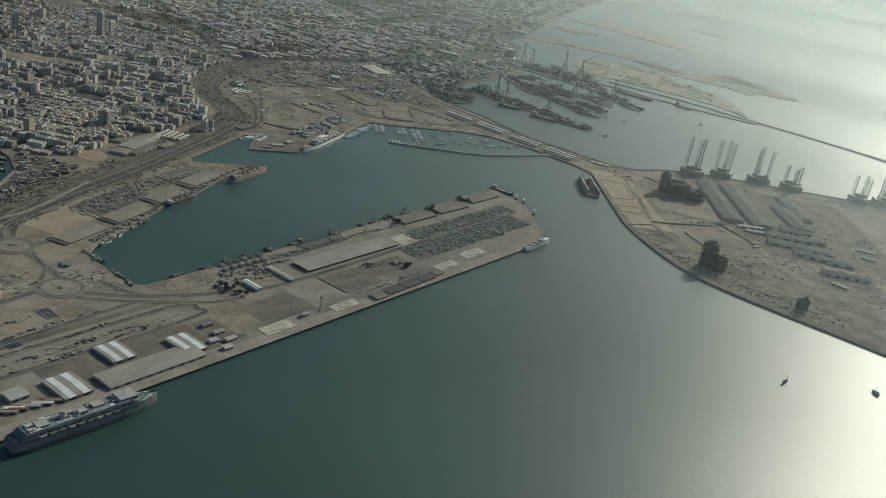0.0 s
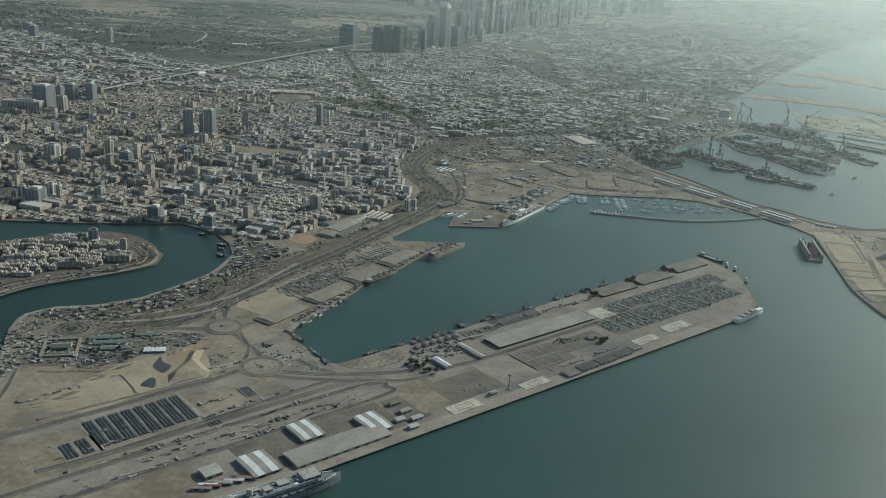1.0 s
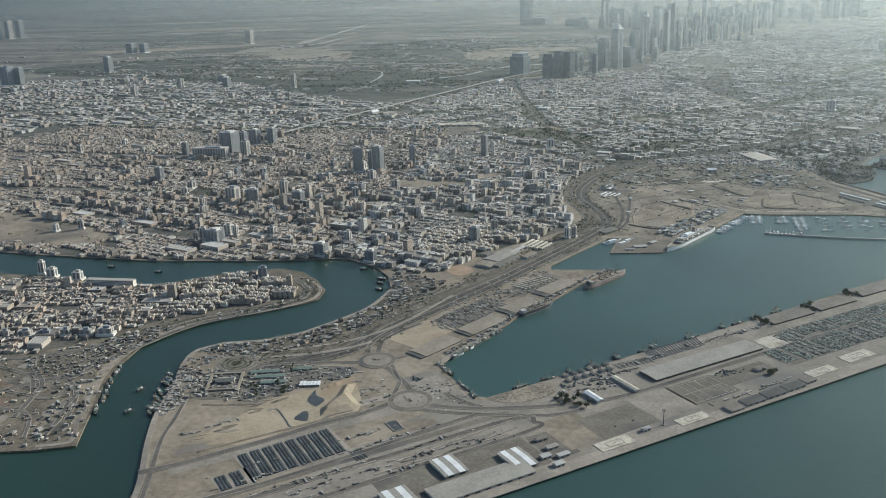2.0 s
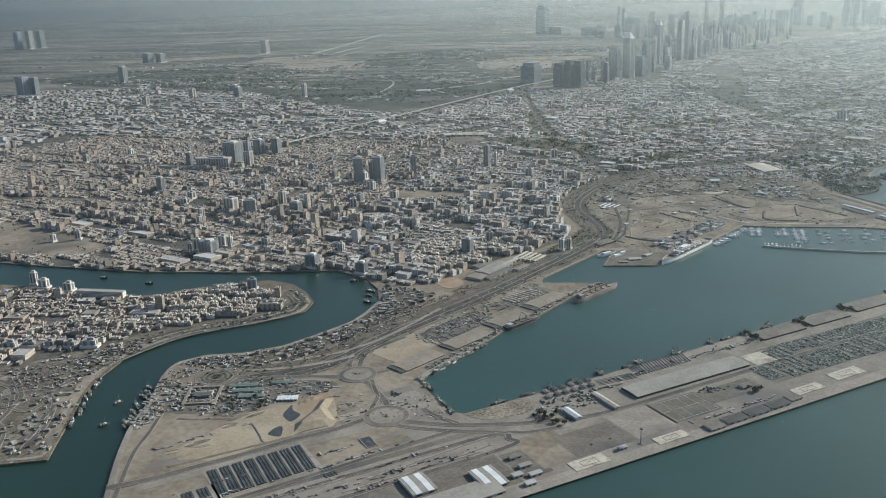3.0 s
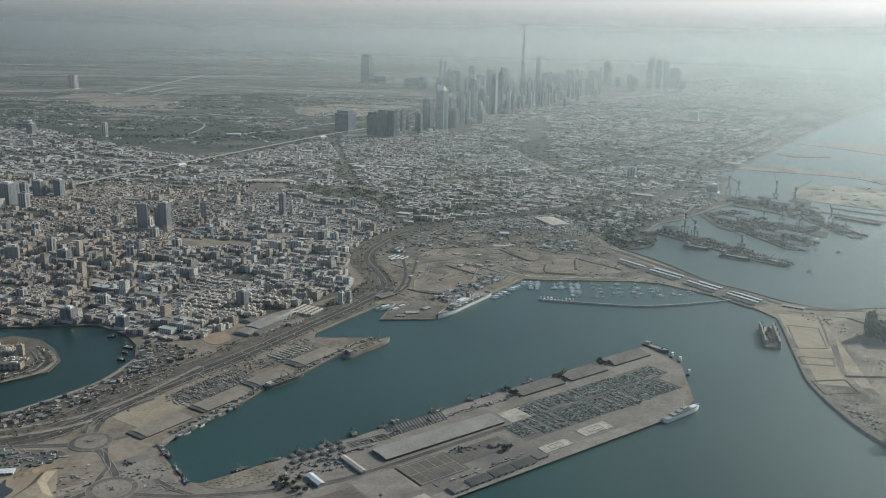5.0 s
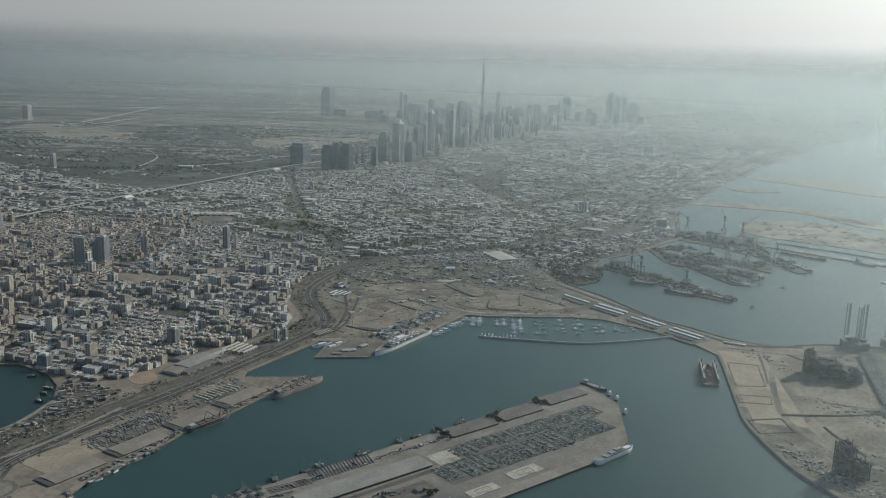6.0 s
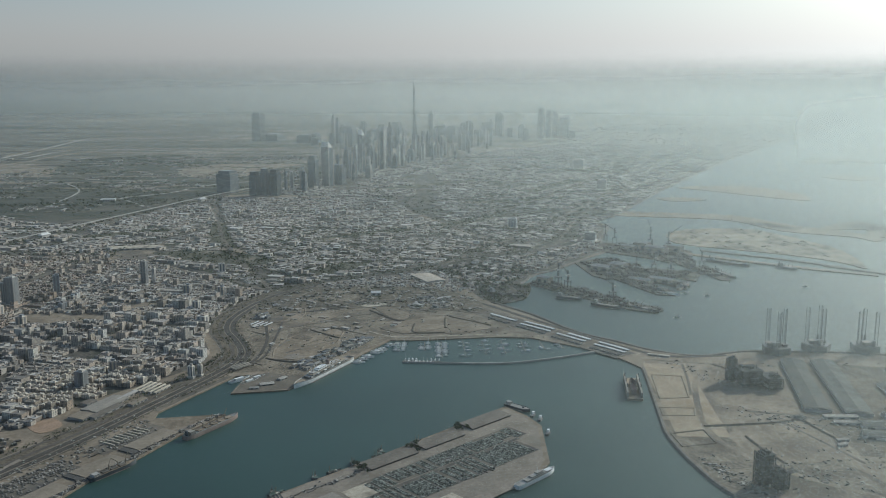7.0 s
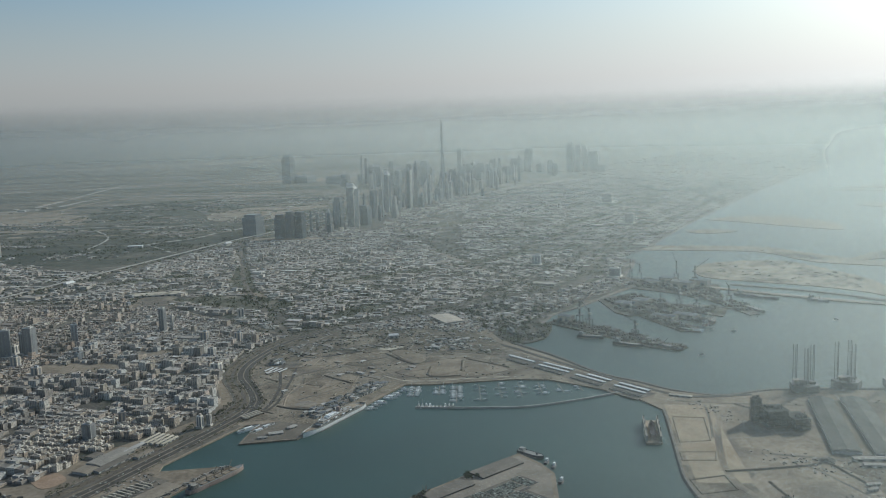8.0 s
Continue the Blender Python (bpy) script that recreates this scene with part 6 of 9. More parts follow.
def jackup(x, y, turn, h, label):
    ob = thing("jackup_rig", x, y, turn, label, "drilling rig", "jack-up rigs", WL)
    v, f = drum(3.9, 0.2, 2.2, 6)
    part("platform", (v, f), HULL_DARK, ob)
    for k in range(3):
        a = 2 * math.pi * k / 3
        px_, py_ = 2.5 * math.cos(a), 2.5 * math.sin(a)
        leg = []
        for j in range(3):
            b = 2 * math.pi * j / 3
            leg.append(box(0.15, 0.15, h + 0.6, px_ + 0.55 * math.cos(b), py_ + 0.55 * math.sin(b), -0.6))
        for j in range(int(h / 0.8)):
            leg.append(box(1.0, 0.11, 0.11, px_, py_, j * 0.8, a + (0.8 if j % 2 else -0.8)))
            leg.append(box(0.11, 0.9, 0.1, px_, py_, j * 0.8 + 0.4, a))
        part("leg", merged(leg), HULL_SLATE, ob)
    part("deckhouse", box(2.6, 2.4, 1.3, -0.9, 0, 2.0), DARK_METAL, ob)
    part("machinery", merged([box(1.2, 1.6, 0.9, 1.4, -1.2, 2.0), box(1.6, 0.9, 0.7, 0.6, 1.7, 2.0), box(0.8, 0.8, 1.8, -2.4, -1.4, 2.0)]), DARK_METAL, ob)
    part("helideck", drum(1.0, 3.3, 3.4, 8, x=-2.2, y=0.6), GREY_METAL, ob)
    part("derrick", drum(0.5, 1.9, 4.6, 4, 0.18, x=0.9), DARK_METAL, ob)
    part("crane_boom", box(2.6, 0.12, 0.12, 0.4, -1.3, 2.7, 0.5), DARK_METAL, ob)
    return ob


for x, y, t, h in ((114.5, 249.5, 20, 12.4), (126.5, 252.0, 50, 12.4), (139.5, 250.6, 80, 11.6), (149.5, 246.4, 10, 8.0), (172.5, 241.5, 40, 9.0), (181.5, 241, 70, 9.5)):
    jackup(x, y, t, h, "dark three-legged jack-up drilling rig at the outer quay")

# fabrication halls on the eastern land
for x, y, l, w, t, h in ((110.8, 222, 38, 5.8, 77, 0.7), (118.8, 220.5, 40, 5.8, 78, 0.7), (129.5, 211.5, 20, 5.0, 81, 0.7), (136.5, 222, 22, 4.4, 80, 0.6)):
    warehouse(x, y, l, w, h, t, HALL_ROOF, "very long dull green-grey fabrication hall on the yard", "fabrication halls", 0.5, 8)
for x, y, l, w, t in ((120.5, 194.2, 17, 3.6, -7), (118.2, 187.2, 17.5, 3.6, -20), (120.8, 180, 15, 3.2, -27), (120.5, 169.5, 12, 2.6, -16), (124, 200, 9, 2.4, -7)):
    warehouse(x, y, l, w, 0.75, t, HALL_ROOF, "long dull brown-grey workshop hall with a dark front", "workshop halls on the yard", 0.3, 5)
for x, y, l, w, t in ((110, 200.2, 7.4, 1.4, -2), (110, 196.6, 6.0, 1.3, -8), (104.5, 187, 2.6, 0.9, 10), (103.4, 184.6, 2.2, 0.8, 20), (114.4, 162.8, 4.2, 0.7, -52), (140, 190, 5, 1.2, -20), (137, 184, 4, 1.0, -30)):
    warehouse(x, y, l, w, 0.5, t, GREY_METAL if int(x) % 3 else WHITE_METAL, "low pale-roofed workshop on the eastern yard", "workshops on the yard", 0.15, 3)
rng = random.Random(33)
clutter = []
for (x0, y0), (x1, y1), n, s in (((76, 172), (96, 145), 80, 2.2), ((104, 198), (128, 165), 110, 6), ((73, 178), (80, 160), 160, 1.6), ((84, 160), (100, 140), 160, 2.2), ((88, 205), (102, 196), 90, 2.5), ((98, 180), (135, 160), 160, 5), ((128, 205), (160, 180), 320, 9), ((84, 240), (92, 222), 60, 2), ((108, 243), (170, 236), 160, 2.0), ((86, 178), (96, 166), 70, 3)):
    for k in range(n):
        t = rng.random()
        clutter.append((x0 + (x1 - x0) * t + rng.gauss(0, s), y0 + (y1 - y0) * t + rng.gauss(0, s), 0.0, rng.uniform(0.15, 0.9), rng.uniform(0.1, 0.35), rng.uniform(0.06, 0.28), rng.uniform(0, 3.1)))
keep = np.array(clutter)
keep = keep[within(keep[:, 0], keep[:, 1], [(74, 240), (76, 243), (180, 236), (260, 150), (150, 80), (103, 131), (82, 154), (75.5, 165), (72.5, 177), (71, 190)])]
tagged(part("yard_clutter", boxes(keep), SCRAP), "scattered pipes, crates and plant on the eastern yards", "clutter", kind="stuff")
for x, y, l, w, t in ((88, 172.5, 4.2, 1.6, 30), (101, 200.4, 4.0, 2.2, 0)):
    mound(x, y, l, w, 0.7, t, ROCK, "dark heap of rubble on the yard", int(x))

# ---- dry docks across the bay ----
for outline, label in (([(55, 338), (62, 329), (70, 318), (84, 299), (92, 293.5), (96, 297.5), (88, 308), (77, 324), (68, 337), (60, 344)], "narrow concrete dock pier crowded with ships"),
                       ([(79, 379), (82, 352), (86, 345), (89, 346), (99, 319), (105, 317.5), (107, 322), (101, 336), (104, 338), (111, 327), (114, 331), (108, 343), (113, 346), (119, 340), (124, 352), (121, 360), (107, 364), (95, 388)], "wide dark concrete dock island with sheds and ships"),
                       ([(94, 403), (112, 386), (118, 376), (120, 378), (129, 341.5), (133, 342.5), (126, 372), (128, 388), (132, 390), (135, 402), (121, 419), (112, 416), (100, 427)], "outer concrete dock arm with tall halls")):
    tagged(part("dock", slab(outline, -1.2, 0.05), CITY_GROUND), label, "dock", kind="structure")
for x, y, t, l, p in ((78, 302.8, -36, 10.5, HULL_DARK), (88.5, 300.2, -50, 15.5, HULL_DARK), (67.5, 314.5, -25, 9, HULL_DARK), (46, 320.5, -33, 15, HULL_DARK), (103, 321, -42, 9, HULL_WHITE), (133.5, 352, -74, 15, HULL_DARK), (142, 374.5, -46, 19, HULL_DARK), (112, 332, 58, 13, HULL_RED), (162.4, 363.5, -49, 8.5, HULL_SLATE)):
    ob = ship("ship_in_dock", x, y, t, l, 1.9, 0.9, p, DECK_GREY, "dark hazy cargo ship lying at the dry docks", "ship", "ships at the dry docks")
    decks(ob, -l * 0.36, 1.6, 1.6, 0.9, 4, material=HULL_SLATE)
    part("funnel", drum(0.25, 1.9, 2.6, 8, x=-l * 0.43), DARK_METAL, ob)
    for k in range(3):
        crane(ob, -l * 0.15 + k * l * 0.2, 0.9, 1.6, 60 * k)


def gantry(x, y, turn, h):
    ob = thing("dock_crane", x, y, turn, "dark hazy portal crane at the dry docks", "crane", "portal cranes")
    for sx in (-1, 1):
        for sy in (-1, 1):
            part("portal_leg", box(0.2, 0.2, h * 0.45, sx * 0.8, sy * 0.8, -0.02), DARK_METAL, ob)
    part("portal_beam", box(2.0, 2.0, 0.25, 0, 0, h * 0.43), DARK_METAL, ob)
    part("tower", box(0.5, 0.5, h * 0.55, 0, 0, h * 0.45), DARK_METAL, ob)
    v, f = box(h * 0.9, 0.2, 0.2, h * 0.4)
    m = Matrix.Translation((0, 0, h * 0.85)) @ Matrix.Rotation(radians(-32), 4, "Y")
    part("jib", ([tuple(m @ Vector(p)) for p in v], f), DARK_METAL, ob)
    part("machine_house", box(1.0, 0.8, 0.6, -0.5, 0, h * 0.7), WALL_GREY, ob)
    return ob


for x, y, t, h in ((66, 331, 40, 9), (69, 328, 120, 7), (82, 312, 200, 6), (87, 343, 20, 6), (99, 352, 80, 7), (107, 356, 150, 8), (112, 350, 30, 7), (101, 424, 60, 9), (104, 418, 170, 8), (118, 408, 90, 10), (124, 400, 10, 9), (128, 364, 240, 7)):
    gantry(x, y, t, h)
for x, y, l, w, h in ((62, 338, 5, 3.4, 4.5), (88, 362, 8, 5, 3), (95, 366, 6, 6, 3.4), (118, 396, 9, 5, 5.5), (126, 399, 8, 4, 5.6), (108, 406, 7, 4, 3.5), (98, 340, 9, 4, 2.0), (106, 340, 9, 4, 2.4), (114, 406, 6, 5, 6)):
    warehouse(x, y, l, w, h * 0.55, -40, DARK_METAL, "tall dark ship hall at the dry docks", "ship halls", 0.4, 2, wall=GREY_METAL)
rng = random.Random(41)
yard = []
for k in range(900):
    a, b = rng.random(), rng.random()
    x, y = 30 + 75 * a + rng.gauss(0, 6), 335 + 90 * b + rng.gauss(0, 6)
    yard.append((x, y, -0.05, rng.uniform(0.8, 4), rng.uniform(0.6, 1.8), rng.uniform(0.3, 1.4), radians(-40) + rng.choice((0, 1.57))))
yard = np.array(yard)
yard = yard[within(yard[:, 0], yard[:, 1], [(20, 366), (36, 325), (49, 334), (57, 354), (67, 366), (82, 387), (97, 410), (97, 430), (66, 396)])]
tagged(part("yard_sheds", boxes(yard), TOWN), "crowd of low workshop sheds behind the dry docks", "sheds", kind="stuff")
yard = np.stack([rng2 for rng2 in houses([(-42, 262), (-20, 256), (0, 272), (36, 300), (30, 322), (12, 334), (-20, 326), (-38, 300)], -0.6, 3.4, (0.5, 2.2), (0.2, 0.5), 55, 0.16, 0.0)])
tagged(part("site_huts", boxes(yard), TOWN), "few low huts scattered on the sandy building land", "huts", kind="stuff")
for line, w in (([(-36, 262), (-28, 274), (-10, 286), (12, 298), (34, 303)], 0.7), ([(-30, 245), (-22, 262), (-24, 280), (-34, 300)], 0.8), ([(-20, 252), (0, 272), (20, 282), (38, 285)], 0.6), ([(4, 273), (-8, 300), (-2, 322)], 0.5), ([(-40, 318), (-10, 316), (12, 322), (34, 312)], 0.7), ([(30, 270), (24, 292)], 0.4)):
    tagged(part("road", ribbon(line, w, -0.05, 0.03), OLD_ASPHALT), "dusty site road across the sandy building land", "road", kind="structure")
tagged(part("ground", slab([(-38, 238), (-31, 234), (-24, 236), (-13, 226), (-4, 243), (7, 264.6), (16, 264.6), (39, 267.6), (50, 266.4), (62, 257), (66, 258), (50, 284), (38, 305), (33, 320), (18, 333), (-18, 336), (-34, 322), (-40, 308), (-41, 292), (-37.6, 275), (-37, 258)], -0.1, 0.012), SITE_LAND), "rutted brown building land between road and marina", "ground", kind="structure")
for lot, m in (([(-23.2, 263.1), (-13.9, 277.7), (-6.2, 273.2), (-10.4, 249.9), (-22.8, 246.2)], SAND), ([(4.3, 277.3), (19.6, 291), (30.3, 289.4), (35.7, 278.6), (29.5, 270.7), (11.1, 271)], SAND), ([(3.2, 298.2), (6.9, 303.3), (13.5, 293.3), (9.1, 286.6)], SAND), ([(-34, 284), (-22, 286), (-22, 304), (-32, 306)], SAND)):
    tagged(part("ground", slab(smooth(lot, 3), -0.1, 0.022), m), "bare levelled plot of sand", "ground", kind="structure")
    tagged(part("bank", ribbon(lot + lot[:1], 0.15, -0.05, 0.14, bank=0.3, steps=2), SAND), "low earth bank round a levelled plot", "bank", kind="structure")

def leaf_clump(x, y, r):
    """One low flat clump of scrub made of a few leaning leaf faces."""
    v, f = [], []
    for _ in range(6):
        cx, cy, k, size = x + r.gauss(0, 0.9), y + r.gauss(0, 0.9), len(v), r.uniform(0.5, 1.1)
        v += [(cx + r.uniform(-size, size), cy + r.uniform(-size, size), -0.06 + r.uniform(0, 0.35)) for _ in range(4)]
        f += [(k, k + 1, k + 2), (k, k + 2, k + 3), (k, k + 3, k + 1)]
    return v, f


# ---- islands and breakwaters along the far coast ----
for outline, label in (([(137.7, 452), (155, 464), (183, 461.5), (197, 425.5), (201.5, 399.5), (194, 362), (188.5, 376), (172, 394), (141, 415), (132.7, 428)], "flat sandy island behind a breakwater"),
                       ([(118, 532), (156, 523), (191, 509.5), (209, 475.5), (236, 440), (228, 424), (222, 438), (196, 456), (182, 492), (151, 505), (122, 514)], "long curved sandy breakwater"),
                       ([(196, 652), (245, 659), (267, 613), (260, 576), (240, 592), (215, 628)], "low sandy island off the coast"),
                       ([(166.6, 592), (189, 592), (196, 580), (173, 574.6)], "small low sandy island"),
                       ([(366, 858), (440, 913), (425, 828), (397, 843)], "far low sandbank"),
                       ([(214, 459), (244, 486), (253, 476), (262, 440), (258, 428), (233, 440), (240, 460)], "curved sandspit island"),
                       ([(330, 720), (352, 730), (372, 712), (350, 690)], "far low islet"), ([(470, 1010), (540, 1060), (560, 1010), (500, 980)], "far low islet in haze")):
    tagged(part("island", slab(smooth(outline, 3), -1.2, -0.05), ISLAND_SAND), label, "island", kind="structure")
tagged(part("quay", ribbon([(128, 397), (134, 393), (153, 376), (171, 362), (192, 349)], 3.4, -1.2, 0.1), OLD_ASPHALT), "long worn quay in front of the island", "quay", kind="structure")
tagged(part("road", ribbon([(130, 397), (153.6, 377), (171.6, 363), (192, 350)], 0.9, 0.0, 0.14), PALE_PAD), "pale road along the outer quay", "road", kind="structure")
rng = random.Random(29)
clumps, huts = [], []
for outline, n in (([(139, 450), (155, 462), (182, 460), (196, 425), (200, 400), (193, 366), (172, 396), (142, 416), (134, 428)], 260), ([(196, 650), (244, 656), (265, 613), (259, 580), (216, 628)], 60), ([(122, 528), (190, 507), (208, 474), (232, 440), (198, 458), (184, 494), (150, 508)], 90)):
    o = np.array(outline)
    for _ in range(n):
        x, y = rng.uniform(o[:, 0].min(), o[:, 0].max()), rng.uniform(o[:, 1].min(), o[:, 1].max())
        if inside(x, y, outline):
            if noise.noise(Vector((x * 0.06, y * 0.06, 2))) > -0.1:
                clumps.append(leaf_clump(x, y, rng))
            if rng.random() < 0.2:
                huts.append((x, y, -0.08, rng.uniform(0.6, 2.4), rng.uniform(0.5, 1.2), rng.uniform(0.3, 0.6), rng.uniform(0, 3)))
tagged(part("island_scrub", merged(clumps), LEAF), "low dusty scrub on the sandy islands", "scrub", kind="stuff")
tagged(part("island_huts", boxes(huts), TOWN), "few low site huts on the sandy islands", "huts", kind="stuff")
for line in ([(140, 402), (168, 381), (194, 353), (240, 300)], [(178.8, 367.5), (203, 343), (221, 322), (240, 288), (262, 240)], [(112, 362), (133, 349)]):
    tagged(part("breakwater", ribbon(line, 0.8, -1.0, 0.25, bank=1.0), ROCK), "long thin dark rock breakwater", "breakwater", kind="structure")


# earthworks and stacks beside the main road and behind the basin quay
RED_SAND = mat("reddish_builders_sand", (0.23, 0.165, 0.115), (0.33, 0.24, 0.175), 3, 0.95, fine=0.5, bump=0.03)
tagged(part("ground", slab(smooth([(-68.3, 200.2), (-64.9, 203.9), (-60, 199.3), (-63, 194.6)], 4), -0.05, 0.05), RED_SAND), "reddish builders' sand on a cleared lot", "ground", kind="structure")
# low all-dark blocks against the south-west ends of the transit sheds
for x, y in ((-60.0, 147.2), (-53.2, 159.6), (-47.0, 172.7), (-40.9, 185.0)):
    warehouse(x, y, 1.9, 4.3, 0.14, 61, DARK_WALL, "low dark block at the end of a transit shed", "dark stores beside the transit sheds", 0.06, 1, wall=DARK_WALL)
for k in range(9):
    stack = thing("pale_stack", -46.6 + 0.62 * k + 0.12 * (k % 2), 188.6 + 0.95 * k, 152, "long pale stack of wrapped goods behind the quay sheds", "stack", "pale stacks behind the sheds")
    part("load", box(4.0 - 0.25 * (k % 3), 0.34, 0.22, z=0.02), PALE_PAD, stack)
    part("bearer", merged([box(0.1, 0.46, 0.06, -1.4 + 0.7 * j, 0, -0.01) for j in range(5)]), DARK_METAL, stack)

for k in range(12):
    warehouse(-30.6 + 1.35 * (k % 6) + 0.9 * (k // 6), 142.6 + 1.25 * (k % 6) - 1.9 * (k // 6), 1.15, 0.8, 0.28, TU + 90, (BROWN_ROOF, DARK_WALL, HALL_ROOF)[k % 3], "small dark-roofed store in a row on the pier", "small stores on the pier", 0.08, 1)
tagged(part("ground", slab(smooth([(-42.4, 131.2), (-38.6, 135.2), (-33.6, 139.6), (-31.4, 136.4), (-34, 132.6), (-39, 130.2)], 4), -0.05, 0.035), SITE_LAND), "pale bare sand at the root of the pier", "ground", kind="structure")

# ---- single towers in the city ----
CITY_TOWERS = [(-196, 337, 8.6, 12.2), (-187, 333, 4.2, 8.2), (-193, 344, 3.5, 10.7), (-194, 357, 5.4, 9.1), (-187, 360, 4.6, 9.4)]
CITY_TOWERS += [(-128, 307, 3.4, 9.3), (-124, 311, 1.8, 7.4), (-120.5, 309, 3.6, 9.5), (-86, 340, 2.2, 8.8), (-82.5, 340, 1.1, 6.3), (-111, 322, 2.1, 7.6), (-196, 281, 3.4, 7.7)]
CITY_TOWERS += [(-155, 258, 5.0, 6.5), (-147, 256, 4.8, 6.6), (-141, 268, 2.8, 7.0), (-131, 257, 4.2, 5.9), (-138, 213, 5.6, 4.9), (-134.5, 219, 1.6, 4.4), (-103, 205.5, 4.0, 4.6), (-88, 202.5, 3.2, 4.0)]
CITY_TOWERS += [(-110.5, 185.5, 2.6, 3.8), (-38.6, 232.5, 1.4, 3.9), (-66, 324, 3.2, 4.3), (-53, 320, 3.0, 4.7), (-57, 301, 2.8, 4.0), (-50, 281, 3.6, 4.2), (-114, 251, 1.4, 3.6), (-144, 213, 1.6, 3.5)]
TONES = [mat("tower_cladding_%s" % k, a, b, 1.5, 0.6, each=0.15) for k, a, b in (("beige", (0.34, 0.3, 0.25), (0.44, 0.39, 0.33)), ("grey", (0.2, 0.21, 0.22), (0.28, 0.29, 0.3)), ("slate", (0.16, 0.162, 0.16), (0.23, 0.23, 0.225)), ("cream", (0.5, 0.46, 0.4), (0.6, 0.56, 0.5)))]


TOWER_GLASS = mat("tower_window_strip", (0.12, 0.125, 0.13), (0.19, 0.195, 0.2), 0.4, 0.3, each=0.3)


def city_tower(x, y, w, h, turn, tone, slim=0.75):
    ob = thing("tower_block", x, y, turn, "%s high-rise block with vertical window strips above low houses" % ("beige", "grey", "dark slate", "cream")[tone], "tower", "high-rise blocks of the old city")
    d = w * slim
    shaft = part("shaft", box(w, d, h + 0.05, z=-0.05), TONES[tone], ob)
    for s in (-1, 1):
        n = max(2, int(w / 1.1))
        for k in range(n):
            part("window_strip", box(w / n * 0.5, 0.05, h * 0.9, (k + 0.5) * w / n - w / 2, s * (d / 2 + 0.01), h * 0.05), TOWER_GLASS, shaft)
        n = max(1, int(d / 1.7))
        for k in range(n):
            part("window_strip", box(0.05, d / n * 0.45, h * 0.88, s * (w / 2 + 0.01), (k + 0.5) * d / n - d / 2, h * 0.05), TOWER_GLASS, shaft)
    part("roof_plant", box(w * 0.45, d * 0.5, 0.5, w * 0.1, 0, h), TONES[(tone + 1) % 4], ob)
    part("podium", box(w * 1.3, d * 1.4, 0.6, z=-0.04), TONES[3], ob)
    return ob


rng = random.Random(8)
for k, (x, y, w, h) in enumerate(CITY_TOWERS):
    if not 4 < k < 11:
        w, h = w * 0.8, h * 0.76
    city_tower(x, y, w, h, rng.choice((-17, -12, 20)), (2, 0, 1, 2, 2, 2, 1, 2, 2, 3, 1, 2, 0, 2, 0, 2, 2, 3, 2, 2, 1, 3, 0, 0, 3, 3, 3, 0)[k])
city_tower(-199.5, 326.5, 14.5, 4.6, 5, 0, 0.28)
city_tower(-212.5, 329, 2.4, 6.0, -12, 2)
city_tower(-65, 223.4, 2.6, 4.4, -17, 2)
city_tower(-40.4, 230.9, 1.4, 3.2, -17, 3)
for k in range(46):
    x, y = rng.uniform(-280, -60), rng.uniform(225, 400)
    if rng.random() < 0.5:
        x, y = rng.uniform(-200, -55), rng.uniform(212, 300)
    city_tower(x, y, rng.uniform(1.4, 2.6), rng.uniform(2.0, 3.6), rng.choice((-17, -12, 20, 70)), rng.choice((0, 0, 1, 3, 3)))
for x, y, w, h in ((-496, 571, 9, 14), (-488, 574, 5, 13), (-944, 1102, 10, 24), (-920, 1097, 9, 25), (-917, 1116, 10, 24), (-467, 655, 6, 13), (-565, 842, 9, 10), (-555, 850, 8, 9), (-484, 953, 8, 15), (-347, 560, 4, 6), (-311, 559, 5, 7), (-356, 517, 4, 6), (-262, 560, 3, 9), (-330, 590, 6, 5), (95, 430, 5, 4), (62, 470, 4, 5), (140, 640, 6, 7), (150, 800, 8, 8)):
    city_tower(x, y, w, h, -17, rng.choice((0, 1, 2)))

# ---- far skyline ----
SKY_TONES = [mat("skyline_%s" % k, a, b, 4, 0.45, each=0.2) for k, a, b in (("glass", (0.032, 0.043, 0.054), (0.062, 0.08, 0.096)), ("stone", (0.16, 0.16, 0.155), (0.26, 0.255, 0.245)), ("steel", (0.07, 0.082, 0.093), (0.125, 0.14, 0.152)))]


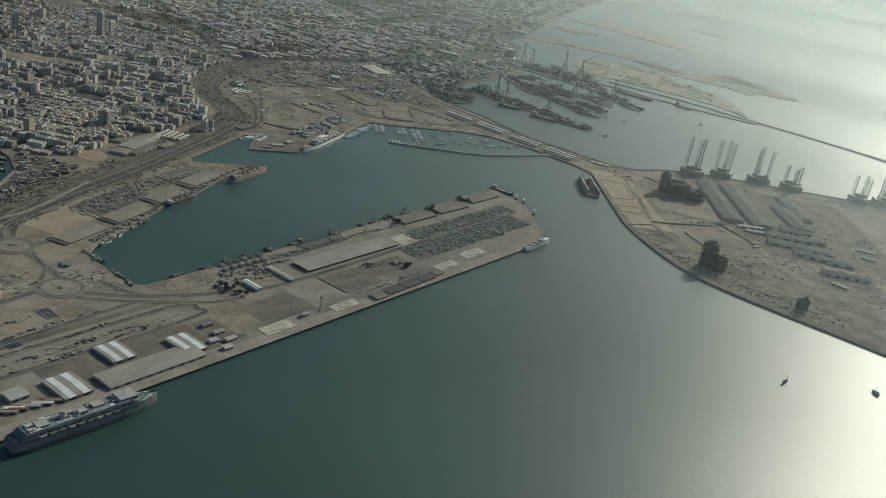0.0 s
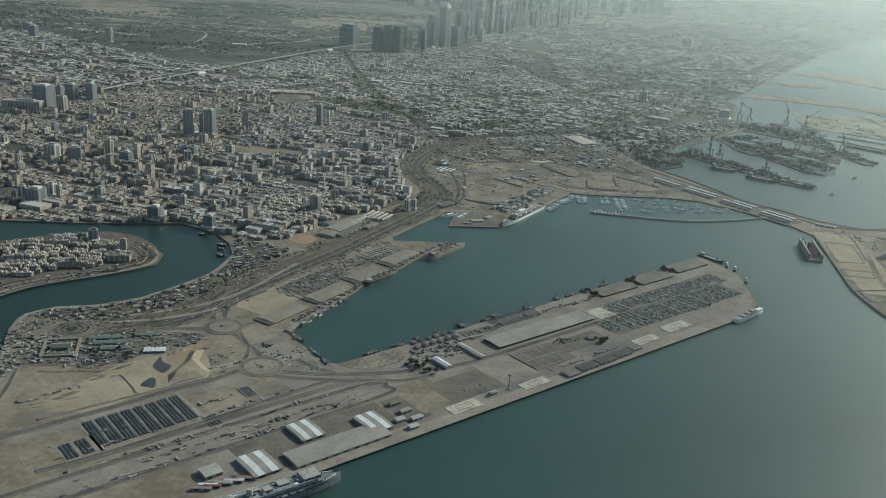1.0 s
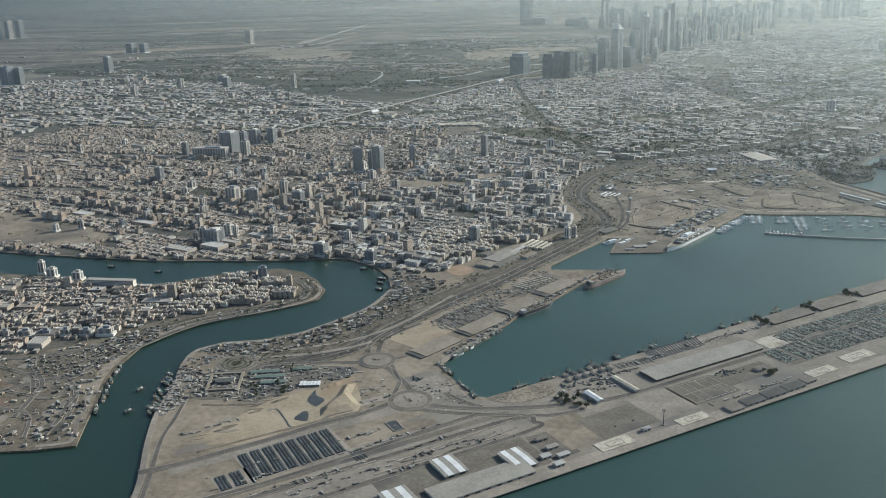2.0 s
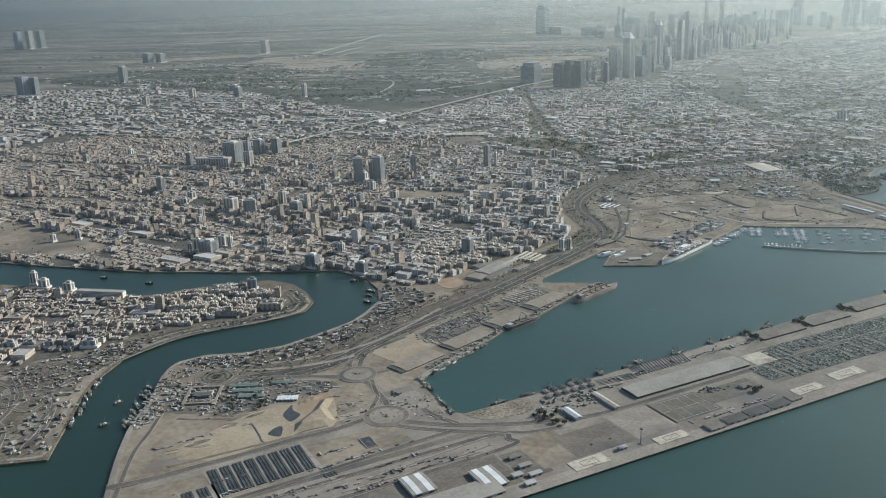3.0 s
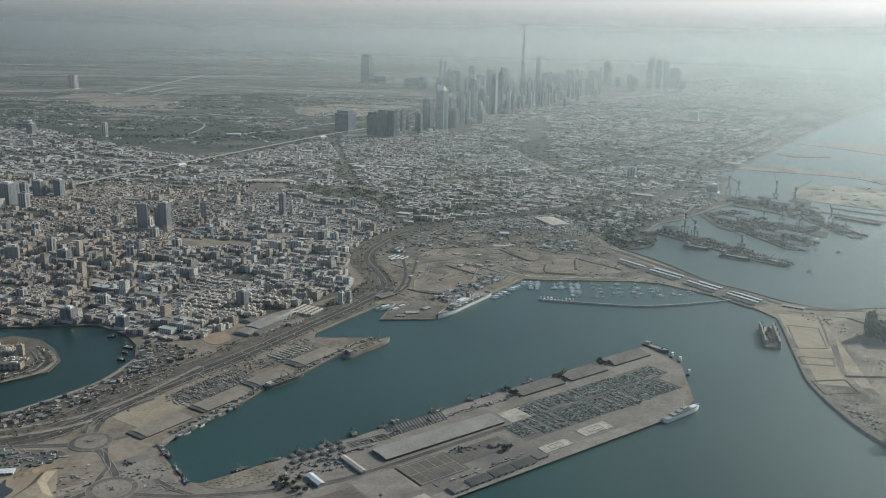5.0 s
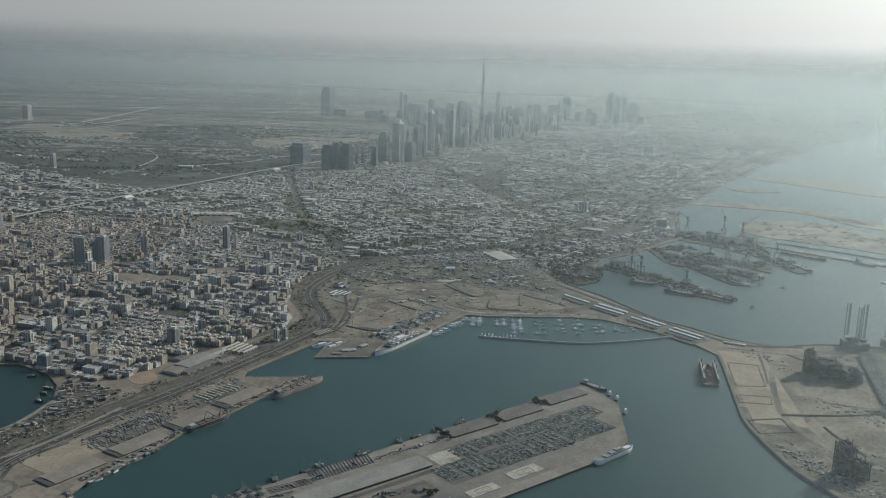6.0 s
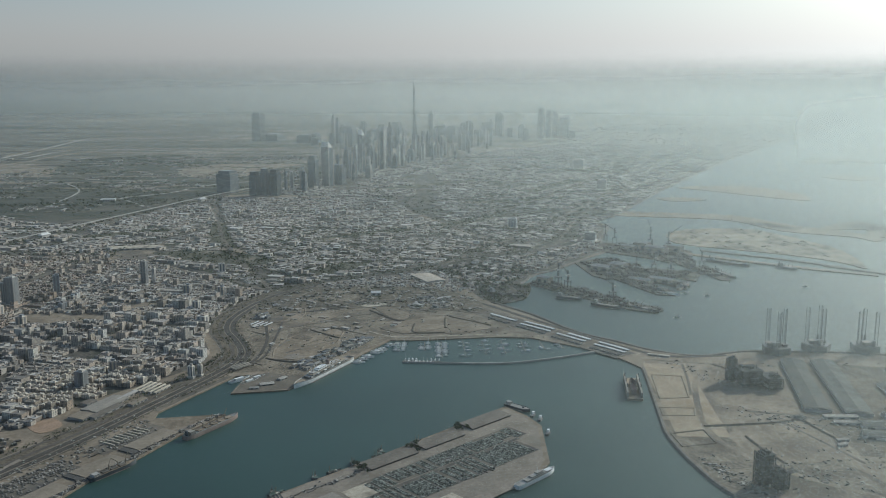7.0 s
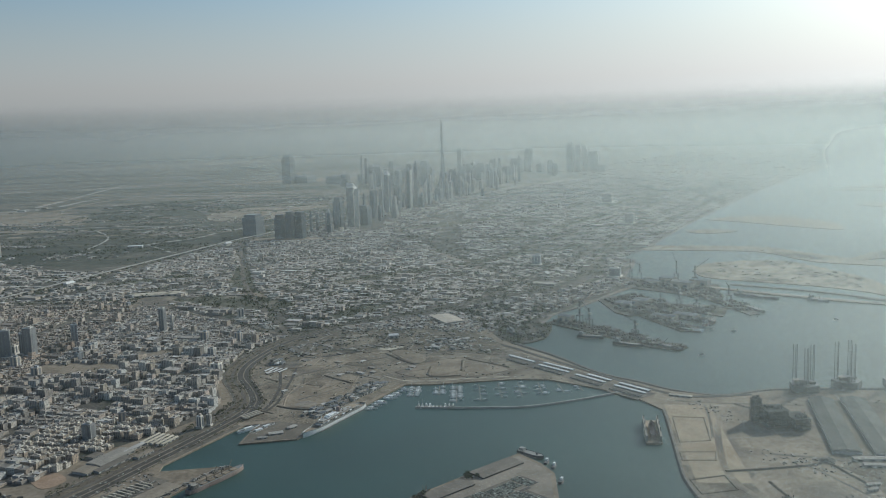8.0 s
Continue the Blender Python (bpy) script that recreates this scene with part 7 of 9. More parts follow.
def skyscraper(x, y, w, h, tone, turn=-25, crown="flat", d=None):
    ob = thing("skyscraper", x, y, turn, "hazy %s skyscraper in the far skyline" % ("dark glass", "pale stone", "grey steel")[tone], "skyscraper", "towers of the far skyline")
    d = d or w * 0.8
    shaft = part("shaft", box(w, d, h * 0.86 + 0.05, z=-0.05), SKY_TONES[tone], ob)
    for s in (-1, 1) if h > 20 else ():
        part("corner_fin", box(w * 0.12, d * 1.06, h * 0.88, s * w * 0.47, 0, 0), SKY_TONES[(tone + 1) % 3], shaft)
    if crown == "flat":
        part("crown", box(w * 0.8, d * 0.8, h * 0.14, 0, 0, h * 0.86), SKY_TONES[tone], ob)
    elif crown == "slant":
        a, b, z = w * 0.5, d * 0.5, h * 0.86
        part("crown", ([(-a, -b, z), (a, -b, z), (a, b, z), (-a, b, z), (-a, -b, h), (-a, b, h)], [(0, 1, 4), (3, 5, 2), (1, 2, 5, 4), (0, 4, 5, 3)]), WHITE_METAL, ob, "pale slanted crown")
    elif crown == "spire":
        cap = part("crown", drum(w * 0.42, h * 0.86, h * 0.93, 8, w * 0.2), SKY_TONES[tone], ob)
        part("spire", drum(w * 0.1, h * 0.93, h * 1.08, 6, 0.05), SKY_TONES[2], cap)
    else:
        part("crown", drum(w * 0.5, h * 0.86, h, 10, w * 0.22), SKY_TONES[tone], ob)
    return ob


SKYLINE = [(-120, 632, 11.5, 15.0, 2), (-98, 614, 5.6, 16.0, 0), (-91, 614, 5.0, 17.9, 2), (-84, 613, 6.2, 17.6, 0), (-64, 657, 6.0, 23.0, 2), (-68, 638, 3.2, 13.8, 2), (-48, 681, 8.2, 14.6, 0), (-40, 732, 2.7, 25.8, 1), (-29, 724, 4.5, 11.0, 1), (-22, 800, 4.6, 38.0, 0)]
SKYLINE += [(-17, 830, 3.6, 40, 2), (-6, 862, 2.6, 25.8, 1), (12, 896, 4.4, 18.7, 1), (1, 882, 6.5, 11.6, 2), (-32, 800, 5.5, 21.7, 2), (-46, 733, 6.8, 21.4, 0), (-10, 848, 3.1, 18.9, 1), (19, 926, 3.9, 14.3, 2), (-208, 1216, 12.9, 37.6, 2), (-104, 1167, 3.6, 36, 0)]
SKYLINE += [(-98, 1164, 4.3, 32.4, 0), (-93, 1162, 2.6, 25, 0), (-35, 1040, 9, 28.8, 0), (21, 1260, 6.2, 38, 0), (29, 1181, 8.8, 20.4, 2), (48, 1172, 10.9, 21.7, 2), (76, 1285, 3.2, 22.2, 0), (174, 1271, 8.6, 41.3, 0), (184, 1268, 9.0, 38, 0), (197, 1302, 9.6, 35, 0)]
SKYLINE += [(210, 1296, 14, 27, 2), (124, 1379, 10.2, 32, 2), (-60, 1096, 6.8, 30.4, 2), (-20, 1078, 10, 29.9, 2), (-78, 1104, 13.7, 24, 2), (60, 1240, 7.7, 16.8, 2), (102, 1315, 16, 20, 2), (-190, 1225, 26, 9, 2), (-140, 1180, 20, 10, 2)]
for k, (x, y, w, h, tone) in enumerate(SKYLINE):
    skyscraper(x, y, w, h, tone, crown="flat" if w > 5.5 and k not in (9,) else ("spire", "taper", "flat")[k % 3])
skyscraper(-55, 668, 7.0, 32.6, 0, 65, "slant")
skyscraper(-38, 772, 4.6, 36, 0, 60, "slant")
rng = random.Random(19)
for k in range(80):
    a = rng.random() ** 0.95
    x = -72 + 150 * a + rng.gauss(0, 7 + 12 * a)
    y = 645 + 480 * a + rng.gauss(0, 16) + 0.5 * (x + 72 - 150 * a)
    skyscraper(x, y, rng.uniform(1.7, 3.6), rng.uniform(7, 18 + 9 * a) * (1.25 if rng.random() < 0.25 else 1), rng.choice((0, 0, 1, 2, 2)), rng.choice((-25, -20, 60)), rng.choice(("flat", "flat", "spire", "taper")))
for k in range(40):
    a = rng.random()
    skyscraper(-120 + 330 * a + rng.gauss(0, 20), 1120 + 220 * a + rng.gauss(0, 50), rng.uniform(4, 11), rng.uniform(9, 24), rng.choice((0, 2, 2)), rng.choice((-25, 10, 60)), rng.choice(("flat", "flat", "taper")))

# the very tall stepped spire tower
SPIRE_STEEL = mat("dark_spire_cladding", (0.03, 0.04, 0.048), (0.06, 0.075, 0.085), 3, 0.45)
spire = thing("supertall_tower", 0, 1120.8, 15, "supertall stepped grey tower tapering to a needle", "skyscraper")
for k in range(3):
    a0 = 2 * math.pi * k / 3
    for j in range(8):
        z0 = j * 5.2
        reach = (4.6 - 0.42 * j) * (1 - 0.04 * ((j + k) % 3))
        top = z0 + 5.2 + 1.7 * k
        part("wing", drum(1.35 - 0.07 * j, -0.05 if j == 0 else z0, top, 8, x=reach * 0.62 * math.cos(a0), y=reach * 0.62 * math.sin(a0)), SPIRE_STEEL, spire)
part("core", drum(2.2, -0.05, 52, 10, 1.3), SPIRE_STEEL, spire)
part("upper_shaft", drum(1.5, 52, 66, 10, 1.0), SPIRE_STEEL, spire)
part("needle", drum(0.85, 66, 82.8, 8, 0.22), SPIRE_STEEL, spire)

# ---- trees ----
def leaf_cloud(cx, cy, z0, r, h, rng, n=26):
    """A ragged crown of small leaf clumps."""
    out_v, out_f = [], []
    for _ in range(n):
        while True:
            p = Vector((rng.uniform(-1, 1), rng.uniform(-1, 1), rng.uniform(-1, 1)))
            if 0.25 < p.length < 1:
                break
        c = Vector((cx + p.x * r, cy + p.y * r, z0 + h / 2 + p.z * h / 2))
        s = r * rng.uniform(0.22, 0.42)
        k = len(out_v)
        q = [Vector((rng.uniform(-1, 1), rng.uniform(-1, 1), rng.uniform(-1, 1))).normalized() * s for _ in range(4)]
        out_v += [tuple(c + a) for a in q]
        out_f += [(k, k + 1, k + 2), (k, k + 2, k + 3), (k, k + 3, k + 1), (k + 1, k + 3, k + 2)]
    return out_v, out_f


BARK = mat("bark", (0.1, 0.075, 0.05), (0.16, 0.12, 0.085), 0.3, 0.9)


def tree(r, h, seed):
    rng = random.Random(seed)
    ob = new("tree")
    limbs = [drum(0.07, -0.03, h * 0.5, 6, 0.04)]
    for k in range(4):
        a = k * 1.6 + seed
        v, f = drum(0.035, 0, h * 0.5, 5, 0.015)
        m = Matrix.Translation((0, 0, h * 0.4)) @ Matrix.Rotation(a, 4, "Z") @ Matrix.Rotation(0.7, 4, "Y")
        limbs.append(([tuple(m @ Vector(p)) for p in v], f))
    part("trunk", merged(limbs), BARK, ob)
    part("crown", leaf_cloud(0, 0, h * 0.35, r, h * 0.7, rng, 60), LEAF, ob)
    return ob


trees = [tree(0.4, 0.7, 1), tree(0.52, 0.85, 2), tree(0.32, 0.6, 3)]
rng = random.Random(51)
for (x, y), s, n, label in (((6.4, 175.6), (0.6, 1.1), 9, "dark green tree at the end of a transit shed"), ((16.6, 185.2), (0.6, 1.1), 9, "dark green tree at the end of a transit shed"), ((26.5, 195.6), (0.6, 1.1), 9, "dark green tree at the end of a transit shed"), ((5.7, 150.6), (0.7, 0.5), 6, "dark green tree beside the low quay stores"), ((-28.4, 132.6), (1.6, 0.9), 15, "dark green broad tree round the pier workshops"), ((-84.5, 128), (5, 2.0), 8, "dusty green tree beside the low sheds")):
    for k in range(n):
        size = rng.uniform(0.8, 1.25)
        ob = copy_thing(rng.choice(trees), pose(x + rng.gauss(0, s[0]), y + rng.gauss(0, s[1]), 0, 0, 0, rng.uniform(0, 360)) @ Matrix.Diagonal((size, size, size, 1)))
        tagged(ob, label, "tree", "trees round the port")
for src in trees:
    for o in (*src.children, src):
        bpy.data.objects.remove(o)

pieces = []
line = curve_through(MAIN_ROAD, 10)
for p in line:
    for s in (-5.0, -4.3, 0.4, 2.2, 2.8, 4.8, 5.4):
        for _ in range(2 if p.y > 225 else 1):
            if rng.random() < (0.26 if p.y > 225 else 0.3):
                pieces.append(leaf_cloud(p.x - s * 0.92 + rng.gauss(0, 0.3), p.y + s * 0.4 + rng.gauss(0, 1.2), 0.05, rng.uniform(0.3, 0.6), rng.uniform(0.4, 0.8), rng, 9))
for lot, n in zip(PARKS, (200, 260, 90, 60, 70, 110, 110, 130, 90, 90, 90)):
    o = np.array(lot)
    for _ in range(n):
        x, y = rng.uniform(o[:, 0].min(), o[:, 0].max()), rng.uniform(o[:, 1].min(), o[:, 1].max())
        if inside(x, y, lot):
            pieces.append(leaf_cloud(x, y, 0.05, rng.uniform(0.6, 1.6), rng.uniform(0.7, 1.2), rng, 9))
tagged(part("roadside_trees", merged(pieces), LEAF), "dusty dark green trees along the main road and in parks", "trees", kind="stuff")
pieces = []
for _ in range(2600):
    x, y = rng.uniform(-60, 70), rng.uniform(325, 480)
    if inside(x, y, KARAMA):
        pieces.append(leaf_cloud(x, y, 0.05, rng.uniform(0.5, 1.3), rng.uniform(0.5, 1.1), rng, 6))
for _ in range(2600):
    x, y = rng.uniform(-500, -150), rng.uniform(330, 600)
    if inside(x, y, UPTOWN):
        pieces.append(leaf_cloud(x, y, 0.05, rng.uniform(0.7, 1.8), rng.uniform(0.6, 1.3), rng, 6))
for line in CITY_ROADS:
    for p in curve_through(line, 26):
        if p.y > 380 and rng.random() < 0.8:
            for s in (-2.4, 2.4):
                pieces.append(leaf_cloud(p.x + s + rng.gauss(0, 0.6), p.y + rng.gauss(0, 2), 0.05, rng.uniform(0.8, 1.9), rng.uniform(0.7, 1.3), rng, 6))
for _ in range(5200):
    x, y = rng.uniform(-330, 60), rng.uniform(205, 640)
    if not (inside(x, y, OLD_TOWN) or inside(x, y, MID_TOWN) or inside(x, y, KARAMA) or inside(x, y, UPTOWN)):
        continue
    pieces.append(leaf_cloud(x, y, 0.05, rng.uniform(0.4, 1.0), rng.uniform(0.5, 1.1), rng, 6))
for _ in range(5200):
    a = rng.random()
    x, y = rng.uniform(-60, 130) + 230 * a, 420 + 620 * a
    if within(np.array([x]), np.array([y]), VILLAS)[0]:
        pieces.append(leaf_cloud(x, y, 0.05, rng.uniform(0.7, 1.8), rng.uniform(0.6, 1.2), rng, 5))
tagged(part("street_trees", merged(pieces), LEAF), "dusty street trees between the houses", "trees", kind="stuff")

# low old quarter along the near creek bank
STRIP = [(-104, 141), (-101, 145.2), (-93.4, 147.8), (-87, 152.6), (-81.6, 161), (-77, 170), (-75.4, 182), (-79, 192), (-72, 193), (-64.5, 190), (-70.5, 173), (-74.5, 160), (-79, 149.5), (-90, 142.5), (-98, 140.5)]
tagged(part("ground", slab(STRIP, -0.1, 0.02), DIRT), "dusty lanes of the low old quarter", "ground", kind="structure")
low = houses(STRIP, 0.6, 0.86, (0.3, 0.95), (0.1, 0.5), 31, 0.62, 0.03, (13, 17), 0.12, 0.35)
tagged(part("old_quarter", roofed(low[::2]), WARM_TOWN), "low sand-coloured courtyard houses of the old quarter", "houses", kind="stuff")
tagged(part("old_stores", boxes(low[1::2]), SCRAP), "low mixed stores and yards of the old quarter", "stores", kind="stuff")
# planted belt and small yards between the old quarter and the dual carriageway
BELT = [(-97, 141), (-90, 142.8), (-80, 149.5), (-75.4, 158), (-71.4, 170), (-66, 188), (-61, 190), (-66.5, 172), (-72, 157), (-77.5, 147.6), (-88, 140.6), (-96, 138.6)]
pieces, bits = [], []
for _ in range(1500):
    x, y = rng.uniform(-98, -60), rng.uniform(138, 191)
    if inside(x, y, BELT):
        if rng.random() < 0.5:
            pieces.append(leaf_cloud(x, y, 0.02, rng.uniform(0.18, 0.42), rng.uniform(0.25, 0.5), rng, 8))
        elif rng.random() < 0.6:
            bits.append((x, y, -0.02, rng.uniform(0.2, 1.1), rng.uniform(0.15, 0.45), rng.uniform(0.1, 0.3), 0.9 + rng.choice((0, 1.57)) + rng.gauss(0, 0.15)))
# planting at the middle of the traffic islands and along the road medians of the pier root
for cx, cy, r, n in ((-66.9, 143.2, 0.5, 7), (-55.9, 128.0, 0.6, 8)):
    for _ in range(n):
        pieces.append(leaf_cloud(cx + rng.gauss(0, r), cy + rng.gauss(0, r * 0.6), 0.06, rng.uniform(0.2, 0.34), 0.3, rng, 9))
for k in range(8):
    pieces.append(leaf_cloud(-55.9 + 2.3 * math.cos(0.785 * k), 128.0 + 2.3 * math.sin(0.785 * k), 0.06, 0.16, 0.25, rng, 7))
for k in range(40):
    t = rng.uniform(0, 6.28)
    r = rng.choice((0.6, 1.8, 2.8)) + rng.gauss(0, 0.12)
    pieces.append(leaf_cloud(-93.4 + r * math.cos(t), 136.8 + r * math.sin(t), 0.06, rng.uniform(0.2, 0.4), rng.uniform(0.25, 0.45), rng, 8))
MEDIANS = [[(-52.1, 107.9), (-37.2, 124.2)], [(-50.2, 106.4), (-36, 122)], [(-54.4, 103.6), (-37, 119.6)], [(-63.6, 100.2), (-55.4, 107.4)]]
for line in MEDIANS:
    tagged(part("road_median", ribbon(line, 0.3, -0.05, 0.09), QUAY), "narrow pale kerbed median with dry shrubs", "median", kind="structure")
    for p in curve_through(line, 20):
        if rng.random() < 0.4:
            pieces.append(leaf_cloud(p.x + rng.gauss(0, 0.12), p.y + rng.gauss(0, 0.12), 0.07, rng.uniform(0.14, 0.32), rng.uniform(0.2, 0.4), rng, 8))
tagged(part("belt_shrubs", merged(pieces), LEAF), "dry shrubs and small trees beside the port roads", "shrubs", kind="stuff")
tagged(part("belt_yards", boxes(bits), SCRAP), "small yards and stores beside the dual carriageway", "stores", kind="stuff")
pieces = []
for _ in range(420):
    x, y = rng.uniform(-105, -64), rng.uniform(139, 194)
    if inside(x, y, STRIP):
        pieces.append(leaf_cloud(x, y, 0.02, rng.uniform(0.25, 0.5), rng.uniform(0.35, 0.7), rng, 10))
tagged(part("quarter_trees", merged(pieces), LEAF), "dark green trees between the old houses", "trees", kind="stuff")
PROM = [(-85.5, 86), (-89, 95), (-94, 105), (-98.2, 115), (-100.8, 125), (-104.2, 134.5), (-105, 141), (-101, 145.9), (-93.7, 148.6), (-87.6, 153.6), (-82.4, 162.2), (-78.2, 170.8), (-76.9, 183)]
tagged(part("pavement", ribbon(PROM, 0.9, -0.1, 0.05, -0.55), QUAY), "pale promenade along the creek", "promenade", kind="structure")
DPROM = [(-111, 100.4), (-106, 103.2), (-108.8, 109.8), (-111.5, 116), (-115.3, 124), (-117.3, 132), (-117.7, 141), (-115.3, 148.2), (-111, 154.8), (-101.3, 162.4), (-95, 168.4), (-91.8, 173.5), (-92.4, 180), (-96.6, 185.6)]
tagged(part("pavement", ribbon(DPROM, 0.8, -0.1, 0.05, 0.7), QUAY), "pale promenade round the peninsula", "promenade", kind="structure")
for line, w in (([(-132, 117), (-126.6, 123.1), (-122, 125.4), (-120.5, 131.3), (-118.7, 137.5), (-116.5, 143.6), (-113.6, 151), (-109.6, 156.6), (-102, 163.6), (-97, 169.5), (-95, 175), (-97, 181), (-102, 186)], 1.1), ([(-134.2, 131.9), (-129.6, 136), (-124, 142.8), (-119.4, 147.8), (-115, 153.6), (-110, 160.6), (-102.4, 166.6)], 0.8), ([(-121.4, 124), (-116.4, 119), (-112, 110)], 0.7)):
    tagged(part("road", ribbon(line, w, -0.05, 0.06), ROAD_GREY), "grey waterfront road round the peninsula", "road", kind="structure")
    for side in (-1, 1):
        tagged(part("kerb", ribbon(line, 0.16, -0.05, 0.07, side * (w / 2 + 0.08)), QUAY), "pale kerb of the waterfront road", "kerb", kind="structure")
for off, w, m, label in ((2.0, 0.6, ASPHALT, "dark shore road round the peninsula's tip"), (3.0, 0.35, QUAY, "pale path round the peninsula's tip"), (4.2, 0.5, ASPHALT, "inner ring road on the peninsula's tip")):
    tagged(part("road", ribbon(DPROM[7:], w, -0.05, 0.065, off), m), label, "road", kind="structure")
pieces = []
for p in curve_through(DPROM[6:], 14):
    for off in (1.5, 2.5, 3.6, 5.0):
        if rng.random() < 0.4:
            pieces.append(leaf_cloud(p.x - off * 0.8 + rng.gauss(0, 0.4), p.y + off * 0.2 + rng.gauss(0, 0.5), 0.02, rng.uniform(0.25, 0.5), rng.uniform(0.4, 0.7), rng, 8))
tagged(part("tip_trees", merged(pieces), LEAF), "small trees round the peninsula's tip", "trees", kind="stuff")
bits = []
for _ in range(160):
    p = Vector(rng.choice(DPROM)).lerp(Vector(rng.choice(DPROM[2:8])), rng.random() * 0.25)
    bits.append((p.x - rng.uniform(1.2, 8), p.y + rng.uniform(-2, 3), 0.0, rng.uniform(0.3, 1.3), rng.uniform(0.2, 0.7), rng.uniform(0.15, 0.5), rng.uniform(0, 3)))
bits = np.array(bits)
bits = bits[within(bits[:, 0], bits[:, 1], DEIRA)]
tagged(part("waterfront_kiosks", boxes(bits), SCRAP), "small kiosks and stores along the waterfront", "kiosks", kind="stuff")


# ---- far plain: irrigated park, sandy fields, roads, villas and belts of trees ----
rng = random.Random(61)
WOODS = [(-560, 690), (-533, 749), (-478, 769), (-440, 822), (-398, 796), (-312, 768), (-330, 917), (-276, 965), (-228, 972), (-185, 872), (-100, 868), (-60, 760), (-105, 620), (-124, 640), (-142, 630), (-213, 655), (-268, 640), (-308, 582), (-420, 615), (-520, 640)]
tagged(part("ground", slab(smooth(WOODS, 3), -0.1, 0.025), DARK_PARK), "dark irrigated park land with scattered villas", "ground", kind="structure")
tagged(part("ground", slab(smooth(PARKS[1], 3), -0.1, 0.042), DARK_PARK), "dark green city park behind the railway", "ground", kind="structure")
for o in ([(-447, 825), (-442, 898), (-391, 884), (-327, 846), (-300, 760), (-345, 752), (-394, 800), (-431, 768)], [(-181, 775), (-187, 845), (-157, 862), (-102, 858), (-117, 813), (-146, 765)], [(-640, 860), (-560, 905), (-470, 950), (-490, 900), (-590, 840)], [(-352, 690), (-330, 715), (-290, 700), (-310, 680)]):
    tagged(part("ground", slab(smooth(o, 4), -0.1, 0.05), SAND), "bare brown sandy field on the plain", "ground", kind="structure")
for o in ([(-1150, 1560), (-880, 1540), (-700, 1640), (-705, 1720), (-890, 1620), (-1150, 1680)], [(-950, 1310), (-790, 1375), (-560, 1440), (-520, 1500), (-640, 1500), (-790, 1425), (-950, 1370)], [(-640, 1125), (-520, 1180), (-430, 1345), (-440, 1380), (-530, 1215), (-645, 1160)], [(-330, 1100), (-200, 1080), (-120, 1130), (-210, 1150), (-330, 1140)], [(-760, 1020), (-600, 1010), (-520, 1060), (-600, 1075), (-770, 1060)], [(-420, 1700), (-150, 1600), (60, 1650), (-140, 1760), (-420, 1800)]):
    tagged(part("ground", slab(smooth(o, 4), -0.1, 0.05), DARK_PARK), "long dark belt of scrub on the plain", "ground", kind="structure")
for o in ([(-1320, 3900), (-880, 3700), (-760, 3250), (-1200, 3560)], [(-900, 1900), (-560, 1960), (-300, 2150), (-640, 2080)], [(-760, 1180), (-660, 1230), (-560, 1300), (-690, 1270)], [(-300, 1220), (-120, 1260), (-60, 1330), (-240, 1300)]):
    tagged(part("ground", slab(smooth(o, 4), -0.1, 0.055), SAND), "pale strip of bare desert", "ground", kind="structure")
for line, w in (([(-417, 900), (-419, 943), (-424, 1006), (-437, 1109), (-462, 1308)], 4.0), ([(-450, 880), (-398, 930), (-392, 1030), (-332, 1059), (-261, 1030), (-190, 1010)], 4.0), ([(-491, 690), (-488, 767), (-441, 763), (-441, 826), (-400, 905)], 2.6), ([(-184, 602), (-159, 631), (-150, 663), (-130, 695), (-98, 706)], 3.0), ([(-155, 560), (-184, 602)], 2.0), ([(-1200, 1100), (-600, 1180), (-200, 1400)], 5), ([(-900, 1440), (-400, 1500), (200, 1500)], 6), ([(-260, 700), (-225, 640), (-215, 560)], 1.6), ([(-340, 690), (-260, 720), (-170, 700)], 1.6)):
    tagged(part("road", ribbon(line, w, -0.05, 0.07), CONCRETE_PALE), "pale highway across the plain", "road", kind="structure")
pieces = []
for _ in range(6500):
    x, y = rng.uniform(-560, -60), 560 + 430 * rng.random() ** 1.4
    if noise.noise(Vector((x * 0.012, y * 0.03, 4))) > -0.05 and (inside(x, y, WOODS) or inside(x, y, PARKS[1])):
        pieces.append(leaf_cloud(x, y, 0.02, rng.uniform(0.9, 2.4), rng.uniform(0.6, 1.2), rng, 6))
tagged(part("plain_trees", merged(pieces), LEAF), "dusty dark belts of trees on the plain", "trees", kind="stuff")
rows = []
